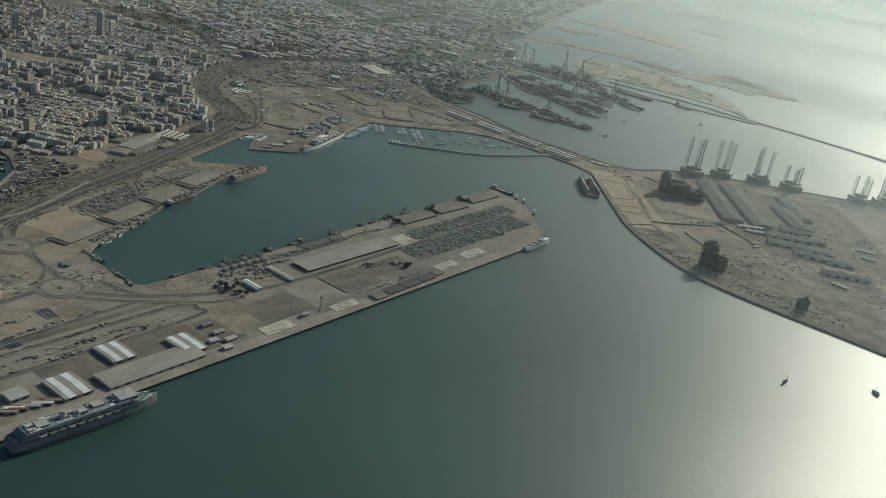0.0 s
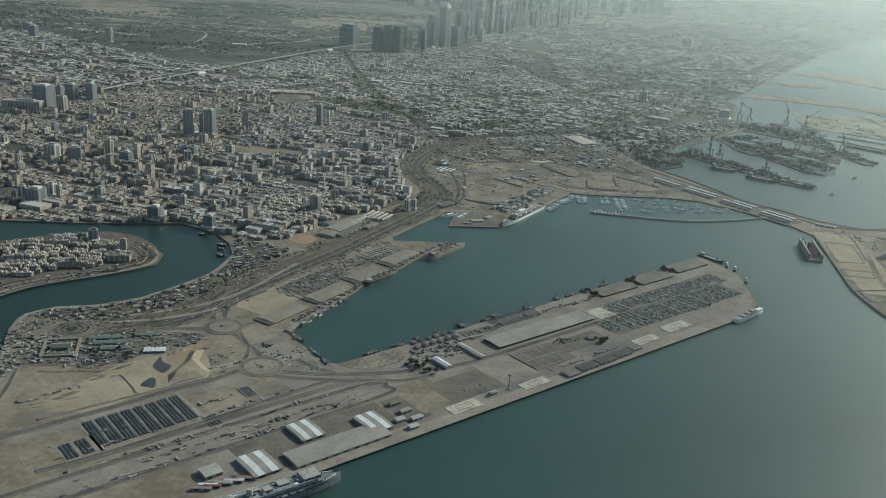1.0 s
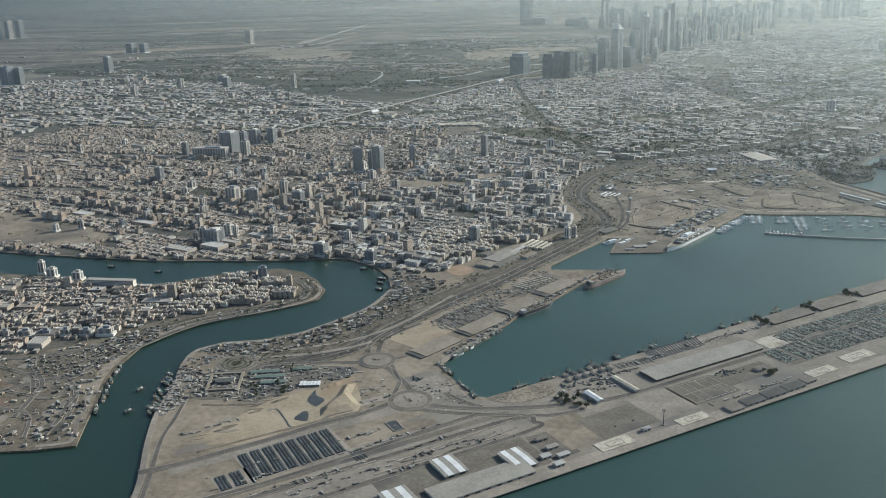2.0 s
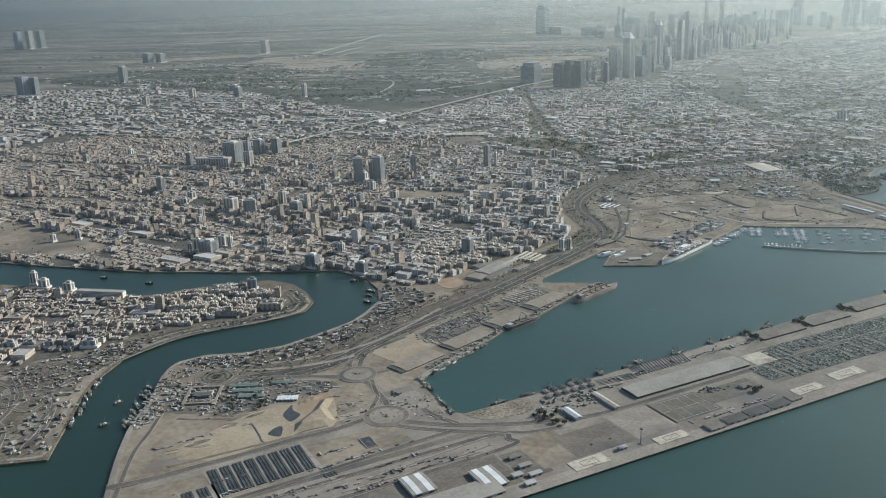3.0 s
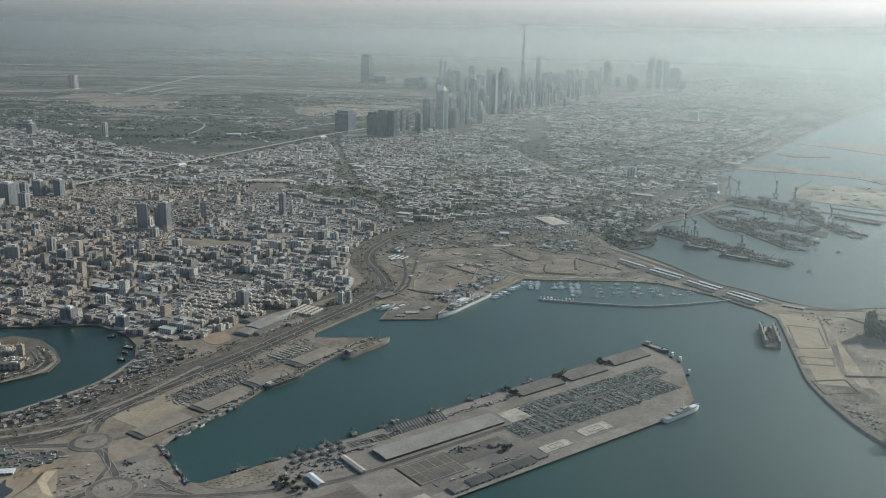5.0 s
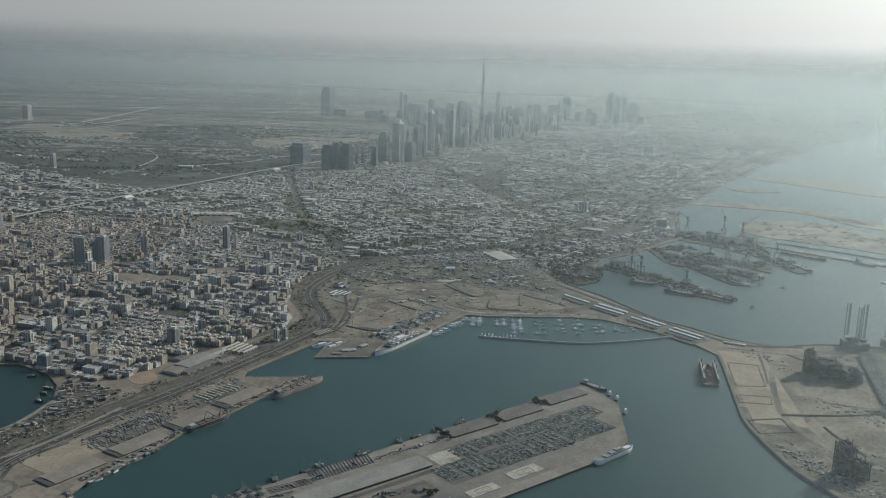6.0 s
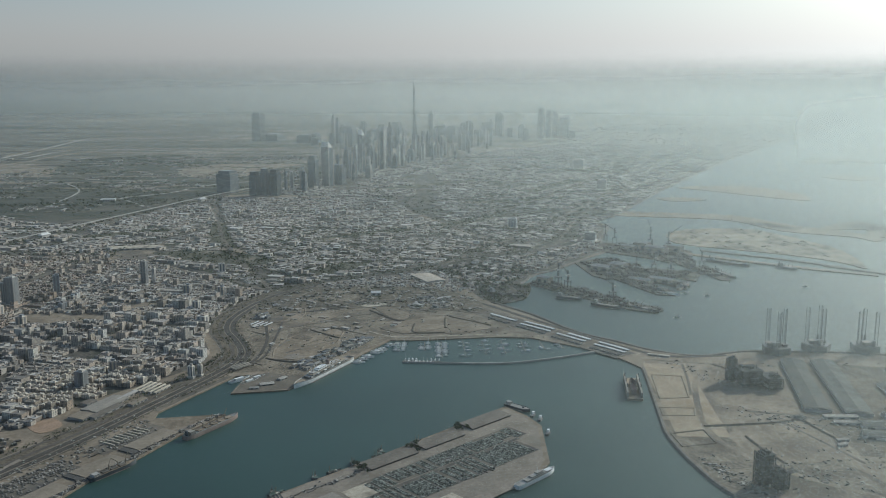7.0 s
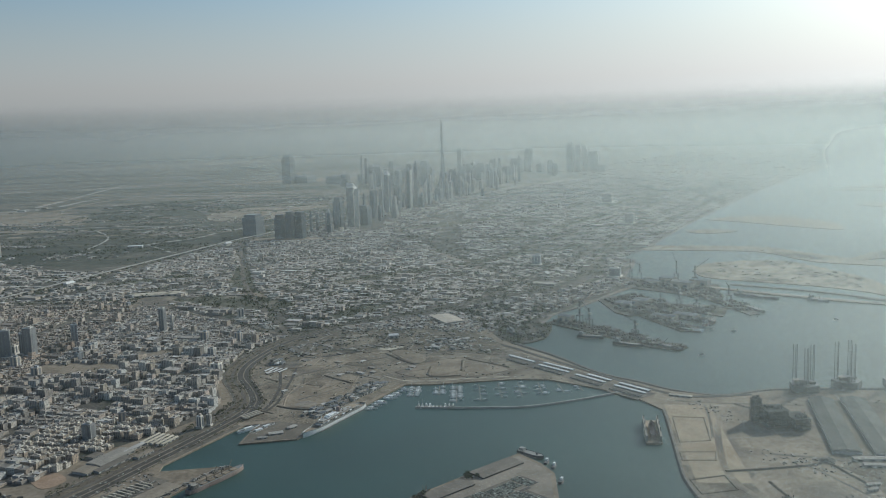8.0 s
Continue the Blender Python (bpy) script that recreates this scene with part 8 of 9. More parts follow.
for (x0, y0), (x1, y1), n, s in (((-221, 873), (-221, 999), 70, 7), ((-211, 674), (-168, 648), 55, 4), ((-204, 697), (-150, 672), 45, 4), ((-222, 543), (-208, 560), 30, 5), ((-279, 672), (-257, 689), 40, 7), ((-410, 768), (-318, 754), 90, 6), ((-313, 617), (-254, 601), 90, 3), ((-507, 816), (-448, 811), 80, 8), ((-400, 700), (-300, 720), 120, 16), ((-480, 660), (-350, 640), 130, 12), ((-240, 760), (-110, 740), 90, 14), ((-300, 830), (-200, 900), 60, 16), ((-150, 900), (-60, 960), 150, 18), ((-90, 700), (-100, 800), 70, 10), ((-720, 900), (-560, 1000), 110, 24), ((-1100, 1700), (-700, 1900), 60, 40), ((-290, 545), (-170, 560), 34, 14)):
    turn = math.atan2(y1 - y0, x1 - x0)
    for k in range(n):
        t = rng.random()
        rows.append((x0 + (x1 - x0) * t + rng.gauss(0, s), y0 + (y1 - y0) * t + rng.gauss(0, s), -0.05, rng.uniform(1.2, 3.6), rng.uniform(0.9, 2.0), rng.uniform(0.4, 1.0), turn + rng.gauss(0, 0.1)))
tagged(part("villa_rows", boxes(rows), TOWN), "clusters of pale low villas among the trees", "houses", kind="stuff")
hall = thing("exhibition_hall", -186, 586, 10, "low beige hall at the park's edge", "hall")
part("wall", box(9, 5, 1.3, z=-0.02), CONCRETE_PALE, hall)
part("roof", box(9.4, 5.4, 0.2, 0, 0, 1.28), WHITE_METAL, hall)
for k in range(6):
    part("bay", box(0.5, 0.2, 1.1, -3.75 + 1.5 * k, -2.58, 0.05), GLASS_DARK, hall)



def streaks(count, seed, z, long, wide):
    """Many long thin patches of ground lying roughly one way over the plain, in one mesh."""
    r = random.Random(seed)
    v, f = [], []
    for k in range(count):
        far = r.random()
        y = 640 + 2300 * far ** 1.7
        x = r.uniform(-0.62 * y - 60, -130 - 0.02 * y)
        if inside(x, y, UPTOWN):
            continue
        l, w, t = r.uniform(*long) * (0.7 + 1.4 * far), r.uniform(*wide) * (0.8 + 1.2 * far), r.gauss(0.05, 0.16)
        ct, st = math.cos(t), math.sin(t)
        edge = [(a * l / 2, b * w / 2 * r.uniform(0.5, 1.2)) for a, b in ((-1, -0.1), (-0.6, -0.8), (0.1, -1), (0.7, -0.6), (1, 0.1), (0.5, 0.8), (-0.2, 1), (-0.7, 0.6))]
        n0 = len(v)
        v += [(x + p * ct - q * st, y + p * st + q * ct, z + 0.00006 * k) for p, q in edge]
        f.append(tuple(range(n0, n0 + 8)))
    return v, f


for count, seed, z, long, wide, m, label in ((420, 5, 0.06, (25, 110), (3, 12), DARK_PARK, "long dark strips of scrub and planting on the plain"), (240, 6, 0.09, (20, 90), (2, 9), SAND, "long pale strips of graded sand on the plain"), (150, 7, 0.11, (18, 70), (1.0, 2.4), QUAY, "thin pale tracks and walls across the plain")):
    tagged(part("ground_strips", streaks(count, seed, z, long, wide), m), label, "ground", kind="stuff")
for line, w in (([(-425, 959), (-429, 1024), (-418, 1126)], 5), ([(-382, 850), (-374, 888), (-365, 1008), (-301, 1007), (-208, 987)], 5), ([(-682, 1375), (-613, 1476), (-546, 1472)], 6)):
    tagged(part("road", ribbon(line, w, -0.05, 0.14), SAND), "pale highway across the plain", "road", kind="structure")
for o in ([(-363, 758), (-405, 838), (-375, 866), (-299, 775), (-298, 741)], [(-180, 742), (-197, 822), (-142, 815), (-127, 744)]):
    tagged(part("ground", slab(smooth(o, 4), -0.1, 0.15), SAND), "bare brown sandy field on the plain", "ground", kind="structure")
warehouse(-115, 414.8, 22, 7.5, 0.7, 10, PALE_PAD, "long low cream-roofed sports hall among villas", rise=0.3, doors=8)
for x, y, t in ((-170.5, 447, 73), (-128.6, 585, 70)):
    stop = thing("metro_station", x + 3.0, y - 0.9, t, "white shell-roofed railway station on the viaduct", "station")
    part("hall", box(6, 2.2, 1.6, z=-0.02), CONCRETE_PALE, stop)
    part("roof", ([(-3.4, -1.3, 1.58), (3.4, -1.3, 1.58), (3.4, 1.3, 1.58), (-3.4, 1.3, 1.58), (-2.4, 0, 2.4), (2.4, 0, 2.4)], [(0, 1, 5, 4), (2, 3, 4, 5), (1, 2, 5), (3, 0, 4), (3, 2, 1, 0)]), WHITE_METAL, stop)

# ---- open ground behind the peninsula's waterfront ----
RUSTY_EARTH = mat("rusty_brown_earth", (0.12, 0.085, 0.062), (0.21, 0.155, 0.115), 2, 0.95, fine=0.5, stain=(0.09, 0.075, 0.06))
for k in range(46):
    x, y = rng.uniform(-172, -108), rng.uniform(101, 152)
    if k < 22:
        x, y = rng.uniform(-134, -110), rng.uniform(102, 134)
    if inside(x, y, DEIRA) and not inside(x, y, DEIRA_TOWN):
        o = [(x + rng.uniform(0.7, 2.2) * math.cos(q * 0.9), y + rng.uniform(0.7, 2.6) * math.sin(q * 0.9)) for q in range(7)]
        if all(inside(*q, DEIRA) for q in o):
            tagged(part("ground", slab(smooth(o, 3), -0.1, 0.012 + 0.0008 * k), (RUSTY_EARTH, CITY_GROUND, SAND, GREEN, PIER_GROUND)[k % 5]), "bare, planted or rusty patch of open ground", "ground", kind="structure")
tagged(part("ground", ribbon([(-109.2, 109), (-113.2, 118), (-116.4, 125.6), (-118.2, 133), (-118.6, 141)], 2.2, -0.1, 0.033), SAND), "pale sandy quay strip along the creek", "ground", kind="structure")
for k, (line, w) in enumerate((([(-121.8, 109), (-122.8, 113), (-123.9, 116.7), (-125.6, 121.6), (-130, 126), (-133.6, 129.4), (-134.2, 132.3), (-130.1, 137.3)], 0.8), ([(-124.2, 118), (-123.4, 121), (-121.4, 121.8), (-119.6, 120.4), (-119.6, 117.8), (-121.4, 116.4), (-123.6, 117)], 0.5), ([(-118.4, 121.6), (-116.4, 118.6), (-115.6, 115), (-113.5, 110.2), (-112.2, 104.5)], 0.7), ([(-142, 128), (-133.9, 125.6), (-129.6, 123.9), (-125.4, 118.7)], 0.7), ([(-122.6, 112), (-118.6, 109), (-115, 103)], 0.5), ([(-134.2, 132), (-150, 129), (-170, 124), (-200, 116)], 0.9), ([(-121, 111), (-131, 112), (-145, 112), (-165, 108)], 0.7), ([(-123.6, 117), (-134, 118), (-150, 118)], 0.6))):
    tagged(part("road", ribbon(line, w, -0.05, 0.066 + 0.003 * k), ROAD_GREY), "worn grey road behind the waterfront", "road", kind="structure")
    for side in (-1, 1):
        tagged(part("kerb", ribbon(line, 0.13, -0.05, 0.07 + 0.003 * k, side * (w / 2 + 0.06)), QUAY), "pale kerb of a waterfront road", "kerb", kind="structure")
bits, pieces = [], []
for _ in range(1700):
    x, y = rng.uniform(-175, -106), rng.uniform(100, 152)
    if inside(x, y, DEIRA) and not inside(x, y, DEIRA_TOWN) and noise.noise(Vector((x * 0.3, y * 0.3, 1))) > -0.15:
        if rng.random() < 0.5:
            bits.append((x, y, -0.03, rng.uniform(0.2, 1.1), rng.uniform(0.15, 0.5), rng.uniform(0.1, 0.4), 0.3 + rng.choice((0, 1.57)) + rng.gauss(0, 0.2)))
        else:
            pieces.append(leaf_cloud(x, y, 0.02, rng.uniform(0.2, 0.5), rng.uniform(0.25, 0.6), rng, 7))
tagged(part("waterfront_sheds", boxes(bits), WARM_TOWN), "low sheds on open ground behind the waterfront", "sheds", kind="stuff")
tagged(part("waterfront_trees", merged(pieces), LEAF), "small dusty trees on open ground", "trees", kind="stuff")

# low clutter over the port yards
bits = []
for u0, u1, v, n in ((14, 62, 13.2, 46), (18, 66, 15.6, 40), (20, 66, 18.2, 44), (14, 60, 22.4, 34), (16, 58, 26.2, 18), (96, 128, 24.6, 40), (100, 122, 4.4, 30), (120, 150, 24.6, 60), (86, 100, 22.4, 24), (20, 32, 42, 14), (150, 156, 8, 14), (146, 157, 17, 22)):
    for _ in range(n):
        x, y = along(rng.choice((rng.uniform(u0, u1), u0 + (u1 - u0) * 0.3 + rng.gauss(0, 3), u0 + (u1 - u0) * 0.7 + rng.gauss(0, 3))), v + rng.gauss(0, 0.28))
        bits.append((x, y, 0.0, rng.uniform(0.2, 1.3), rng.uniform(0.14, 0.32), rng.uniform(0.08, 0.28), radians(TU) + rng.choice((0, 0, 0, 1.57)) + rng.gauss(0, 0.05)))
for _ in range(500):
    p = curve_through(WEST_QUAY[:6], 6)
    q = p[rng.randrange(len(p))]
    bits.append((q.x - rng.uniform(0.5, 1.8), q.y + rng.uniform(-0.8, 0.8), 0.0, rng.uniform(0.15, 0.7), rng.uniform(0.12, 0.35), rng.uniform(0.08, 0.35), rng.uniform(0, 3)))
bits = np.array(bits)
bits = bits[within(bits[:, 0], bits[:, 1], LAND)]
tagged(part("yard_clutter", boxes(bits), SCRAP), "pallets, pipes and plant scattered over the port yards", "clutter", kind="stuff")

# large pale blocks on the inner peninsula
for x, y, w, h, tone, t in ((-169.5, 179.5, 1.6, 3.4, 3, 10), (-165, 177.5, 2.2, 2.4, 3, 10), (-157, 176.8, 2.2, 2.2, 3, 5)):
    city_tower(x, y, w, h, t, tone)
slab_block = thing("long_apartment_slab", -146, 174.6, 4, "long cream slab of flats on the creek", "apartment building")
part("body", box(12.5, 1.6, 1.5, z=-0.03), TONES[3], slab_block)
for k in range(4):
    part("window_band", box(12.2, 0.05, 0.14, 0, -0.81, 0.2 + 0.33 * k), TOWER_GLASS, slab_block)
part("roof_edge", box(12.6, 1.7, 0.08, 0, 0, 1.47), TONES[0], slab_block)
for k in range(9):
    city_tower(-128 - 4.2 * k, 145.5 - 1.0 * k, rng.uniform(1.8, 3.0), rng.uniform(1.1, 1.7), 14, rng.choice((0, 1, 0)), 0.5)

# strips of different paving beside the port roads
for u0, u1, v, w, m, label in ((16, 66, 31.5, 3.2, PIER_GROUND, "grey paved strip beside the port road"), (16, 58, 24.5, 2.6, SAND, "pale gravel strip beside the port road"), (20, 70, 20.2, 1.4, OLD_ASPHALT, "worn asphalt strip behind the sheds"), (18, 60, 36.5, 2.0, QUAY, "pale concrete strip beside the steel stock"), (14, 40, 15, 4.0, PIER_GROUND, "grey paved yard behind the quay")):
    a, b = along(u0, v), along(u1, v)
    tagged(part("pavement", ribbon([a, b], w, -0.1, 0.018 + 0.002 * (u1 % 5)), m), label, "pavement", kind="structure")

# ---- rough building land beside the marina ----
rng = random.Random(73)
SITE = [(-36, 240), (-24, 238), (-13, 230), (-5, 246), (6, 266), (38, 269), (60, 260), (48, 284), (36, 304), (30, 320), (14, 330), (-18, 332), (-36, 318), (-38, 292), (-35, 270)]
for k in range(34):
    x, y = rng.uniform(-36, 48), rng.uniform(244, 328)
    if not inside(x, y, SITE):
        continue
    l, w, t = rng.uniform(3, 11), rng.uniform(1.5, 5), rng.choice((-0.6, -0.55, 0.9, 1.0, 0.3))
    o = [(x + a * l / 2 * math.cos(t) - b * w / 2 * math.sin(t), y + a * l / 2 * math.sin(t) + b * w / 2 * math.cos(t)) for a, b in ((-1, -0.8), (0.2, -1), (1, -0.6), (0.9, 0.8), (-0.1, 1), (-1, 0.7))]
    tagged(part("ground", slab(smooth(o, 3), -0.05, 0.026 + 0.0015 * k), (PIER_GROUND, SAND, DIRT, SITE_LAND, OLD_ASPHALT)[k % 5]), "scraped patch of building land", "ground", kind="structure")
for k in range(16):
    x, y, t = rng.uniform(-34, 40), rng.uniform(246, 324), rng.choice((-0.6, 0.9)) + rng.gauss(0, 0.15)
    l = rng.uniform(5, 14)
    a, b = (x, y), (x + l * math.cos(t), y + l * math.sin(t))
    if inside(*a, SITE) and inside(*b, SITE):
        tagged(part("bank", ribbon([a, ((a[0] + b[0]) / 2 + rng.gauss(0, 0.6), (a[1] + b[1]) / 2), b], 0.2, -0.03, 0.2, bank=0.35), SITE_LAND), "low ridge of bulldozed earth", "bank", kind="structure")
for line, w, m in (([(-30.9, 290), (-30.4, 280), (-27.5, 265.1), (-26.8, 252.5), (-27.5, 244.7), (-29.5, 239)], 0.9, ASPHALT), ([(-26.3, 284), (-25.6, 274), (-25.3, 262.2), (-25.2, 249.7), (-27, 242.4)], 0.7, ASPHALT), ([(-34, 300), (-22, 297), (-6, 305), (12, 316), (28, 314)], 0.7, ASPHALT), ([(-12, 310), (0, 318), (14, 330), (22, 342)], 0.8, ASPHALT), ([(1.3, 273.3), (8.1, 267.6), (15.6, 267), (38, 269.4)], 0.5, PALE_PAD), ([(-24.5, 281), (-18, 283.5), (-4, 292), (4, 296)], 0.5, OLD_ASPHALT)):
    tagged(part("road", ribbon(line, w, -0.05, 0.095), m), "road across the building land", "road", kind="structure")
for line in ([(-16.3, 275.2), (-7.1, 266.5)], [(-0.1, 299.1), (10, 285.3), (14.6, 293.6)], [(-24.5, 246.9), (-18.6, 243.9), (-11, 243)], [(15, 281.5), (15.2, 271.6), (24, 271.6)], [(25.7, 290), (38, 279.4)], [(24.6, 288), (24.2, 277)]):
    tagged(part("bank", ribbon(line, 0.35, -0.03, 0.3, bank=0.4), DIRT), "dark ridge of earth beside a plot", "bank", kind="structure")
for o, m in (([(-24.7, 279.6), (-20.3, 290.2), (-13.2, 296.9), (-5.8, 300.6), (-12.6, 286.8), (-22.8, 277.7)], SAND), ([(1.7, 300.2), (5.5, 302.5), (14, 293), (10, 286.6)], SAND), ([(15.2, 281), (23.8, 286.6), (23.4, 277), (15.6, 272.4)], SAND), ([(26, 290), (37, 279), (36.6, 275), (26, 272)], SAND), ([(-22, 334), (-16.3, 343), (-6, 345), (-3, 337)], PIER_GROUND), ([(-36, 297), (-29, 300), (-27, 286), (-34.6, 286)], OLD_ASPHALT)):
    tagged(part("ground", slab(smooth(o, 3), -0.05, 0.088), m), "levelled plot of building land", "ground", kind="structure")
for k in range(7):
    warehouse(-35 + 1.1 * (k % 4), 289 + 3.2 * (k // 4) + 0.4 * (k % 2), rng.uniform(1.6, 2.6), 1.0, rng.uniform(0.5, 1.0), 70, (DARK_METAL, HALL_ROOF, WHITE_METAL)[k % 3], "dark clad workshop with pale roof parts beside the bend", "workshops at the bend", 0.15, 2)
for k in range(4):
    warehouse(-34.6 + 1.5 * k, 282.9 - 0.5 * k, 4.2, 0.5, 0.3, 66, WHITE_METAL, "narrow white parking canopy", "parking canopies at the bend", 0.06, 1)
for k in range(26):
    warehouse(rng.uniform(11, 27), rng.uniform(299, 318), rng.uniform(1.2, 3.0), rng.uniform(0.7, 1.4), rng.uniform(0.3, 0.8), rng.choice((-35, 55)), rng.choice((HALL_ROOF, WALL_GREY, BROWN_ROOF, GREY_METAL)), "low workshop on the edge of the building land", "workshops by the causeway", 0.12, 1)
bits, pieces = [], []
for k in range(900):
    x, y = rng.uniform(-38, 60), rng.uniform(236, 332)
    if inside(x, y, SITE):
        if k % 3:
            bits.append((x, y, -0.02, rng.uniform(0.15, 1.0), rng.uniform(0.12, 0.5), rng.uniform(0.08, 0.35), rng.choice((-0.6, 0.9))))
        else:
            pieces.append(leaf_cloud(x, y, -0.02, rng.uniform(0.2, 0.5), rng.uniform(0.2, 0.45), rng, 7))
tagged(part("site_clutter", boxes(bits), SCRAP), "huts, pipes and plant scattered over building land", "clutter", kind="stuff")
tagged(part("scrub", merged(pieces), LEAF), "dull scrub on building land", "scrub", kind="stuff")
north = []
for k in range(2200):
    x, y = rng.uniform(-34, 40), rng.uniform(318, 372)
    if near_line(np.array([x]), np.array([y]), MAIN_ROAD)[0] > 3 and inside(x, y, [(-36, 330), (-18, 334), (16, 332), (34, 322), (40, 345), (20, 362), (-18, 338)]):
        north.append((x, y, -0.03, rng.uniform(0.5, 2.2), rng.uniform(0.4, 1.2), rng.uniform(0.3, 0.9), rng.choice((-0.6, 0.97))))
tagged(part("workshop_rows", boxes(north[:500]), TOWN), "low workshops between the main road and building land", "workshops", kind="stuff")

# small buildings of the wharf quarter at the creek mouth
WHARF = [(-103.5, 134), (-99.5, 120), (-97.4, 114.5), (-95.6, 116), (-95, 122), (-90, 125), (-88, 133), (-97, 134)]
rows = houses(WHARF, 0.25, 0.95, (0.3, 1.0), (0.12, 0.45), 91, 0.62, 0.0, (7, 9), 0.14, 0.3)
rows = rows[np.hypot(rows[:, 0] + 91.8, rows[:, 1] - 128.8) > 4.8]
tagged(part("wharf_sheds", boxes(rows), SCRAP), "crowded low stores and sheds of the wharf quarter", "sheds", kind="stuff")
rows = houses([(-104, 140.6), (-101.5, 144.6), (-96, 146.5), (-92.5, 143.8), (-97, 139), (-99.5, 134.5), (-103.6, 135.5)], 0.4, 0.9, (0.3, 0.9), (0.12, 0.45), 94, 0.66, 0.0, (9, 11), 0.14, 0.3)
rows = rows[np.hypot(rows[:, 0] + 93.4, rows[:, 1] - 136.6) > 4.8]
tagged(part("corner_houses", roofed(rows), TOWN), "low houses crowding the creek corner", "houses", kind="stuff")
rows = houses([(-88, 133.5), (-87, 120), (-80, 126), (-74.5, 132.5), (-66, 131.5), (-62, 134.5), (-70, 139), (-86, 137)], 0.3, 1.05, (0.25, 1.3), (0.08, 0.28), 92, 0.42, 0.0, (5, 4), 0.1)
rows[:, 4] *= 0.5
tagged(part("yard_stores", boxes(rows), SCRAP), "low stores and parked plant behind the port road", "stores", kind="stuff")
rows = houses([(-62.4, 123.6), (-60.8, 126), (-60.4, 131.4), (-62.3, 133.1), (-65.4, 131), (-65.4, 127)], 0.75, 0.62, (0.2, 0.8), (0.06, 0.22), 93, 0.5, 0.0, (4, 7), 0.06, 0.2)
rows[:, 4] *= 0.55
tagged(part("scrap_rows", boxes(rows), SCRAP), "crowded parked plant beside the sand heap", "plant", kind="stuff")

# dark yards of the dry docks
tagged(part("ground", slab([(18, 368), (36.3, 322), (49.9, 332), (58.8, 352.5), (68.7, 363.5), (83.5, 384.6), (99.4, 408.4), (98.8, 429.2), (111.4, 473), (107.5, 491), (62, 398)], -0.1, 0.014), CITY_GROUND), "dark workshop yards behind the dry docks", "ground", kind="structure")
dock_bits = []
for outline, n in (([(56, 338), (63, 330), (84, 301), (92, 295), (95, 297.5), (77, 323), (60, 343)], 110), ([(81, 377), (84, 353), (92, 346), (102, 340), (116, 347), (121, 355), (107, 363), (95, 385)], 260), ([(90, 345), (99.6, 320), (104, 319), (99, 336)], 50), ([(104, 339), (111, 328), (113, 331), (107, 342)], 30), ([(97, 406), (108, 394), (120, 374), (129.5, 343), (134, 356), (128, 372), (130, 393), (118, 418), (99, 422)], 230)):
    o = np.array(outline)
    while n:
        x, y = rng.uniform(o[:, 0].min(), o[:, 0].max()), rng.uniform(o[:, 1].min(), o[:, 1].max())
        if inside(x, y, outline):
            dock_bits.append((x, y, 0.0, rng.uniform(0.5, 3), rng.uniform(0.4, 1.4), rng.uniform(0.2, 1.3), -0.7 + rng.choice((0, 1.57))))
            n -= 1
tagged(part("dock_plant", boxes(dock_bits), DARK_WALL), "dark crowded plant and sheds on the dock piers", "plant", kind="stuff")

# vehicles on and beside the dual carriageway
rng = random.Random(97)
cells = []
for p, q in zip(curve_through(MAIN_ROAD[:13], 40), curve_through(MAIN_ROAD[:13], 40)[1:]):
    d = q - p
    t = math.atan2(d.y, d.x)
    for off, chance in ((3.2, 0.22), (2.6, 0.22), (1.2, 0.22), (0.6, 0.22), (-1.3, 0.18), (-3.9, 0.18)):
        if rng.random() < chance * min(1, d.length):
            x, y = p.x + off * math.sin(t), p.y - off * math.cos(t)
            cells += [(x, y, 0.06, 0.46, 0.19, 0.09, t), (x, y, 0.14, 0.24, 0.17, 0.06, t)]
tagged(part("road_traffic", boxes(cells), CAR), "cars and vans along the dual carriageway", "cars", kind="stuff")

# fine clutter of the wharf banks, yards and quays
bits = []
for outline, n, turn, tall in (([(-104, 134), (-99.8, 120), (-97.8, 114), (-96, 115), (-95, 122), (-88, 124), (-88, 133)], 330, 0.25, 0.35), ([(-88, 136), (-80, 138.6), (-70, 139), (-69, 135), (-76, 130), (-84, 122), (-90, 121)], 300, 0.2, 0.35), ([(-51, 138), (-47, 131.4), (-43, 127.6), (-55, 129.5), (-58, 134)], 60, 0.7, 0.2), ([(-31.5, 133), (-24, 136.4), (-20, 142), (-23, 144), (-31, 138)], 90, radians(TU), 0.3), ([(-62, 172), (-52, 190), (-46, 202), (-41, 202), (-48, 184), (-57, 164)], 180, radians(62), 0.25), ([(-130, 124), (-122, 126), (-118, 136), (-116, 146), (-121, 150), (-128, 138), (-136, 130)], 320, 0.6, 0.4)):
    o = np.array(outline)
    while n:
        x, y = rng.uniform(o[:, 0].min(), o[:, 0].max()), rng.uniform(o[:, 1].min(), o[:, 1].max())
        if inside(x, y, outline):
            bits.append((x, y, -0.01, rng.uniform(0.12, 0.8), rng.uniform(0.1, 0.4), rng.uniform(0.06, tall), turn + rng.choice((0, 1.57)) + rng.gauss(0, 0.08)))
            n -= 1
tagged(part("yard_stock", boxes(bits), SCRAP), "crates, stalls and parked plant crowding the wharves", "clutter", kind="stuff")

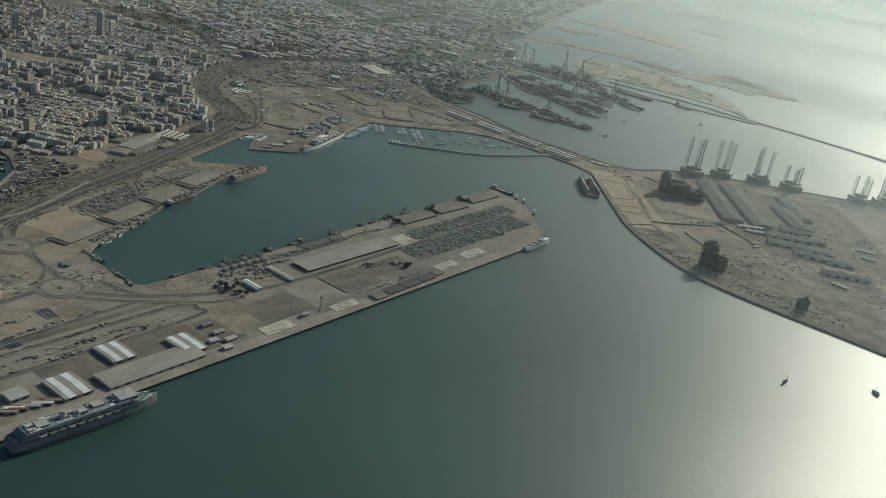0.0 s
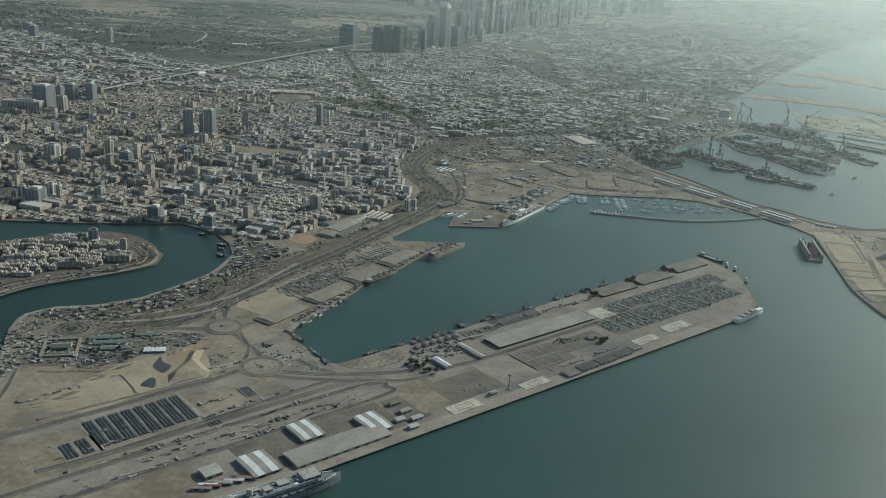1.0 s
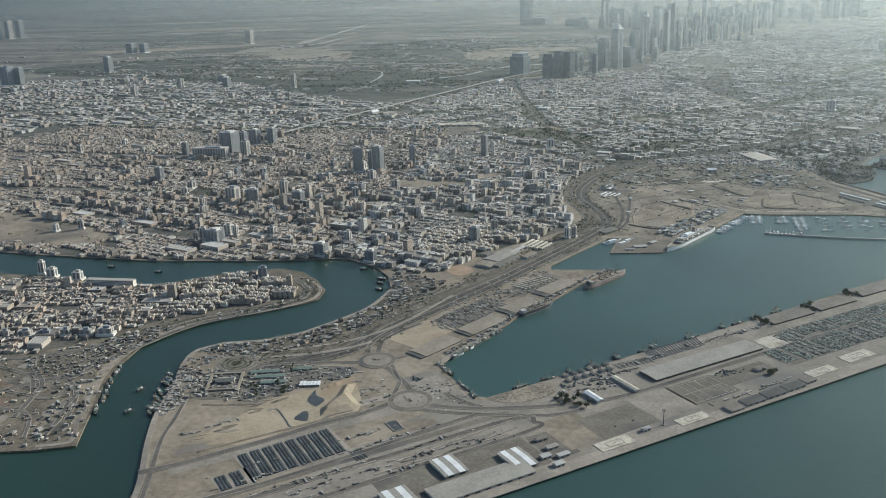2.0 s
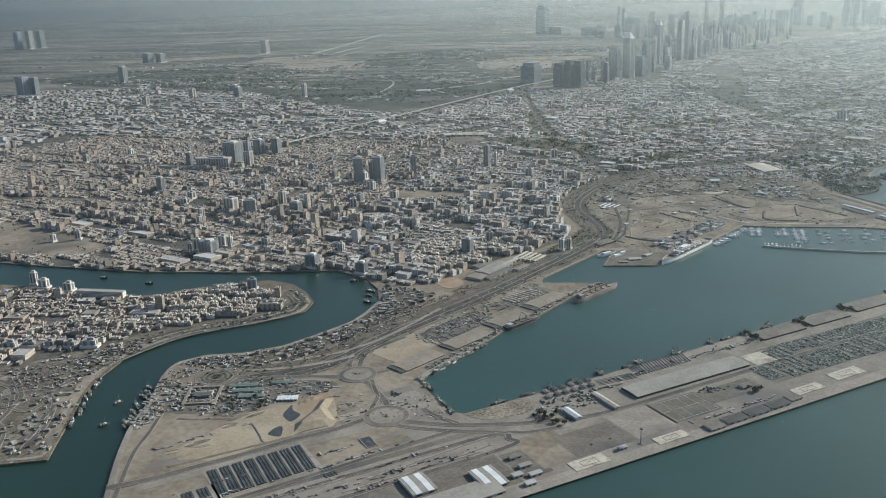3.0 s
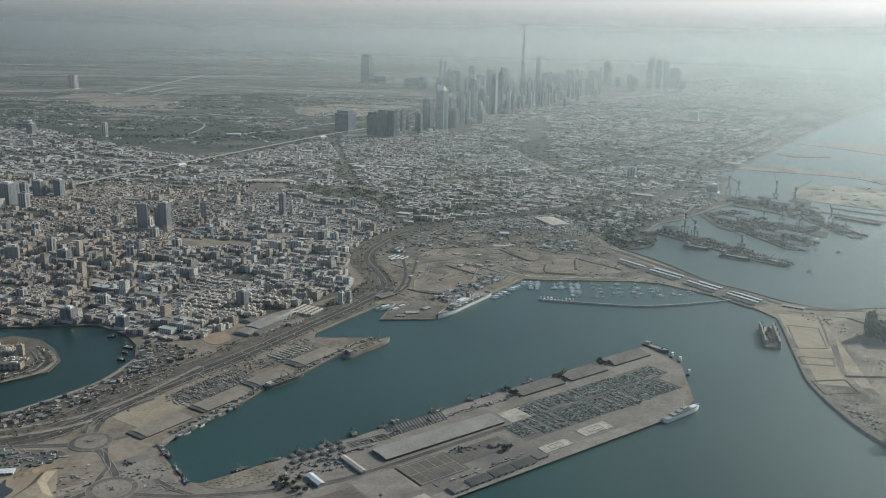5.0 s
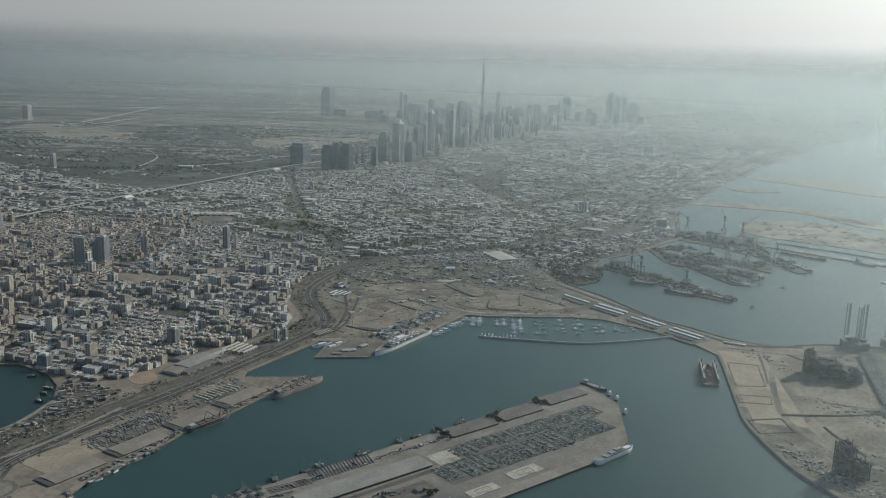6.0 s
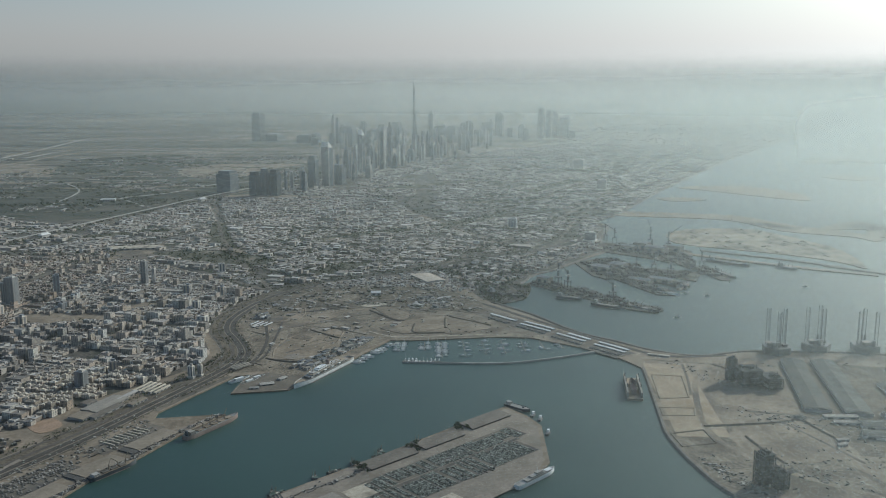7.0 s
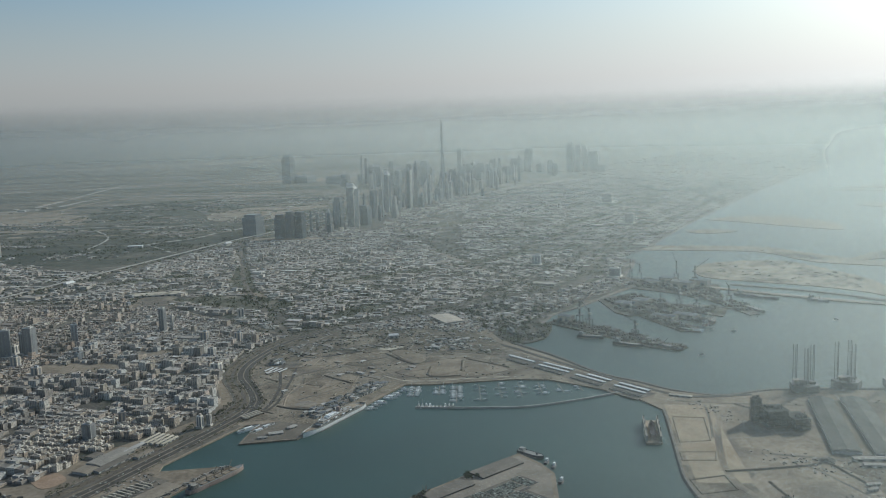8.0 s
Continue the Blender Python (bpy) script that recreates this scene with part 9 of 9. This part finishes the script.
# built-up north half of the building land
rng = random.Random(97)
SMALL_YARDS = [(-37, 300), (-30, 291), (-25, 299), (-15.7, 305), (-6, 301), (5, 304), (17, 300), (26, 298), (36, 294), (37.5, 305), (32.5, 319), (18, 332), (-17, 335), (-33, 321), (-38.5, 309)]
tagged(part("ground", slab(smooth(SMALL_YARDS, 2), -0.1, 0.1), DIRT), "dull trodden ground of small yards beside the main road", "ground", kind="structure")
for k, (line, w, m) in enumerate((([(-27, 300), (-25.7, 307.5), (-25.6, 318), (-22.4, 327), (-15, 333), (-6, 334), (-1.6, 329), (-2.4, 316), (-6.3, 309), (-14, 306)], 0.6, QUAY), ([(-24, 301), (-10, 309), (6, 312), (20, 310), (34, 302)], 0.8, ROAD_GREY), ([(-36, 308), (-20, 320), (0, 326), (20, 328)], 0.8, ROAD_GREY), ([(7, 304), (8, 314), (4, 330)], 0.5, QUAY), ([(22, 299), (24, 310), (20, 328)], 0.5, ROAD_GREY))):
    tagged(part("road", ribbon(line, w, -0.05, 0.12 + 0.004 * k), m), "narrow road between small yards", "road", kind="structure")
for o, m in (([(-22, 311), (-20, 322), (-12, 328), (-6, 326), (-6, 316), (-12, 310)], SITE_LAND), ([(-3, 306), (4, 309), (4.6, 305.6), (-2, 303)], PALE_PAD), ([(10, 305), (19, 307), (20, 302), (11, 302)], SITE_LAND), ([(-34, 311), (-28, 317), (-27, 308), (-31, 304)], OLD_ASPHALT)):
    tagged(part("ground", slab(smooth(o, 3), -0.05, 0.113), m), "cleared plot between small yards", "ground", kind="structure")
bits, pieces = [], []
for _ in range(1500):
    x, y = rng.uniform(-39, 38), rng.uniform(291, 336)
    if inside(x, y, SMALL_YARDS) and noise.noise(Vector((x * 0.16, y * 0.16, 7))) > -0.12:
        if rng.random() < 0.5:
            bits.append((x, y, 0.0, rng.uniform(0.4, 2.2), rng.uniform(0.3, 0.8), rng.uniform(0.2, 0.5), rng.choice((-0.6, 0.97)) + rng.gauss(0, 0.05)))
        else:
            pieces.append(leaf_cloud(x, y, 0.05, rng.uniform(0.3, 0.8), rng.uniform(0.3, 0.7), rng, 7))
tagged(part("yard_rows", boxes(bits), SCRAP), "low stores and plant in small yards", "stores", kind="stuff")
tagged(part("yard_shrubs", merged(pieces), LEAF), "dull shrubs and trees between small yards", "shrubs", kind="stuff")

# scraped edges of the sand field and tracks across the open land beside the creek
for k in range(22):
    x, y = Vector((-86, 108)).lerp(Vector((-79, 124)), rng.random()) + Vector((rng.gauss(0, 1.2), rng.gauss(0, 1.0)))
    l, w, t = rng.uniform(1.2, 4.0), rng.uniform(0.4, 1.1), 0.75 + rng.gauss(0, 0.2)
    o = [(x + p * l / 2 * math.cos(t) - q * w / 2 * math.sin(t), y + p * l / 2 * math.sin(t) + q * w / 2 * math.cos(t)) for p, q in ((-1, 0), (-0.4, -0.9), (0.5, -0.7), (1, 0.1), (0.4, 0.9), (-0.5, 0.6))]
    tagged(part("ground", slab(smooth(o, 3), -0.05, 0.045 + 0.0012 * k), (YELLOW_SAND, DIRT, SAND, PIER_GROUND)[k % 4]), "scraped patch at the edge of the sand field", "ground", kind="structure")
for line, w, m in (([(-88.4, 124.6), (-84, 122.4), (-80.8, 125.5), (-75.6, 131.4)], 0.7, OLD_ASPHALT), ([(-91.6, 119.6), (-86.6, 120.4), (-82.4, 121.6)], 0.5, DIRT)):
    tagged(part("track", ribbon(line, w, -0.05, 0.03), m), "worn track across open land beside the creek", "track", kind="structure")
tagged(part("ground", ribbon(DPROM[5:12], 1.3, -0.1, 0.031, 1.9), SAND), "pale sandy strip behind the creek promenade", "ground", kind="structure")

# worn paving of the spit and dark scrub land at the root of the docks
tagged(part("pavement", slab([(-27.4, 219.8), (-15, 222), (-9.4, 231.4), (-16, 232.4), (-21.6, 234.6), (-26.4, 232.4)], -0.1, 0.03), OLD_ASPHALT), "worn grey paving of the spit", "pavement", kind="structure")
SCRUB_LAND = [(34.6, 324), (40, 309.5), (44, 307.6), (51.6, 313.6), (54.6, 322), (56.6, 338), (50, 334), (42, 328)]
tagged(part("ground", slab(smooth(SCRUB_LAND, 2), -1.2, 0.01), CITY_GROUND), "dark scrub land at the root of the docks", "ground", kind="structure")
pieces, bits = [], []
for _ in range(700):
    x, y = rng.uniform(20, 58), rng.uniform(306, 372)
    if inside(x, y, SCRUB_LAND) or inside(x, y, [(22, 362), (36, 322), (49, 333), (56, 352), (66, 366), (56, 390)]):
        pieces.append(leaf_cloud(x, y, 0.0, rng.uniform(0.6, 1.6), rng.uniform(0.6, 1.3), rng, 8))
        if rng.random() < 0.15:
            bits.append((x, y, -0.02, rng.uniform(0.8, 2.6), rng.uniform(0.6, 1.2), rng.uniform(0.4, 0.9), -0.7 + rng.choice((0, 1.57))))
tagged(part("dock_scrub", merged(pieces), LEAF), "dark trees and scrub beside the docks", "trees", kind="stuff")
tagged(part("dock_huts", boxes(bits), DARK_WALL), "low dark huts among the scrub beside the docks", "huts", kind="stuff")
tagged(part("pavement", ribbon([(-42.2, 207.4), (-36.4, 220), (-30.6, 232)], 1.6, -0.1, 0.034, 0.4), OLD_ASPHALT), "worn grey quay road beside the creek of the port", "pavement", kind="structure")
pieces = []
for p in curve_through(MAIN_ROAD[3:10], 22):
    for off in (4.6, 5.4):
        if rng.random() < 0.6:
            pieces.append(leaf_cloud(p.x - off * 0.9 + rng.gauss(0, 0.25), p.y + off * 0.42 + rng.gauss(0, 0.4), 0.02, rng.uniform(0.3, 0.55), rng.uniform(0.35, 0.65), rng, 8))
tagged(part("verge_trees", merged(pieces), LEAF), "row of dusty trees beside the dual carriageway", "trees", kind="stuff")
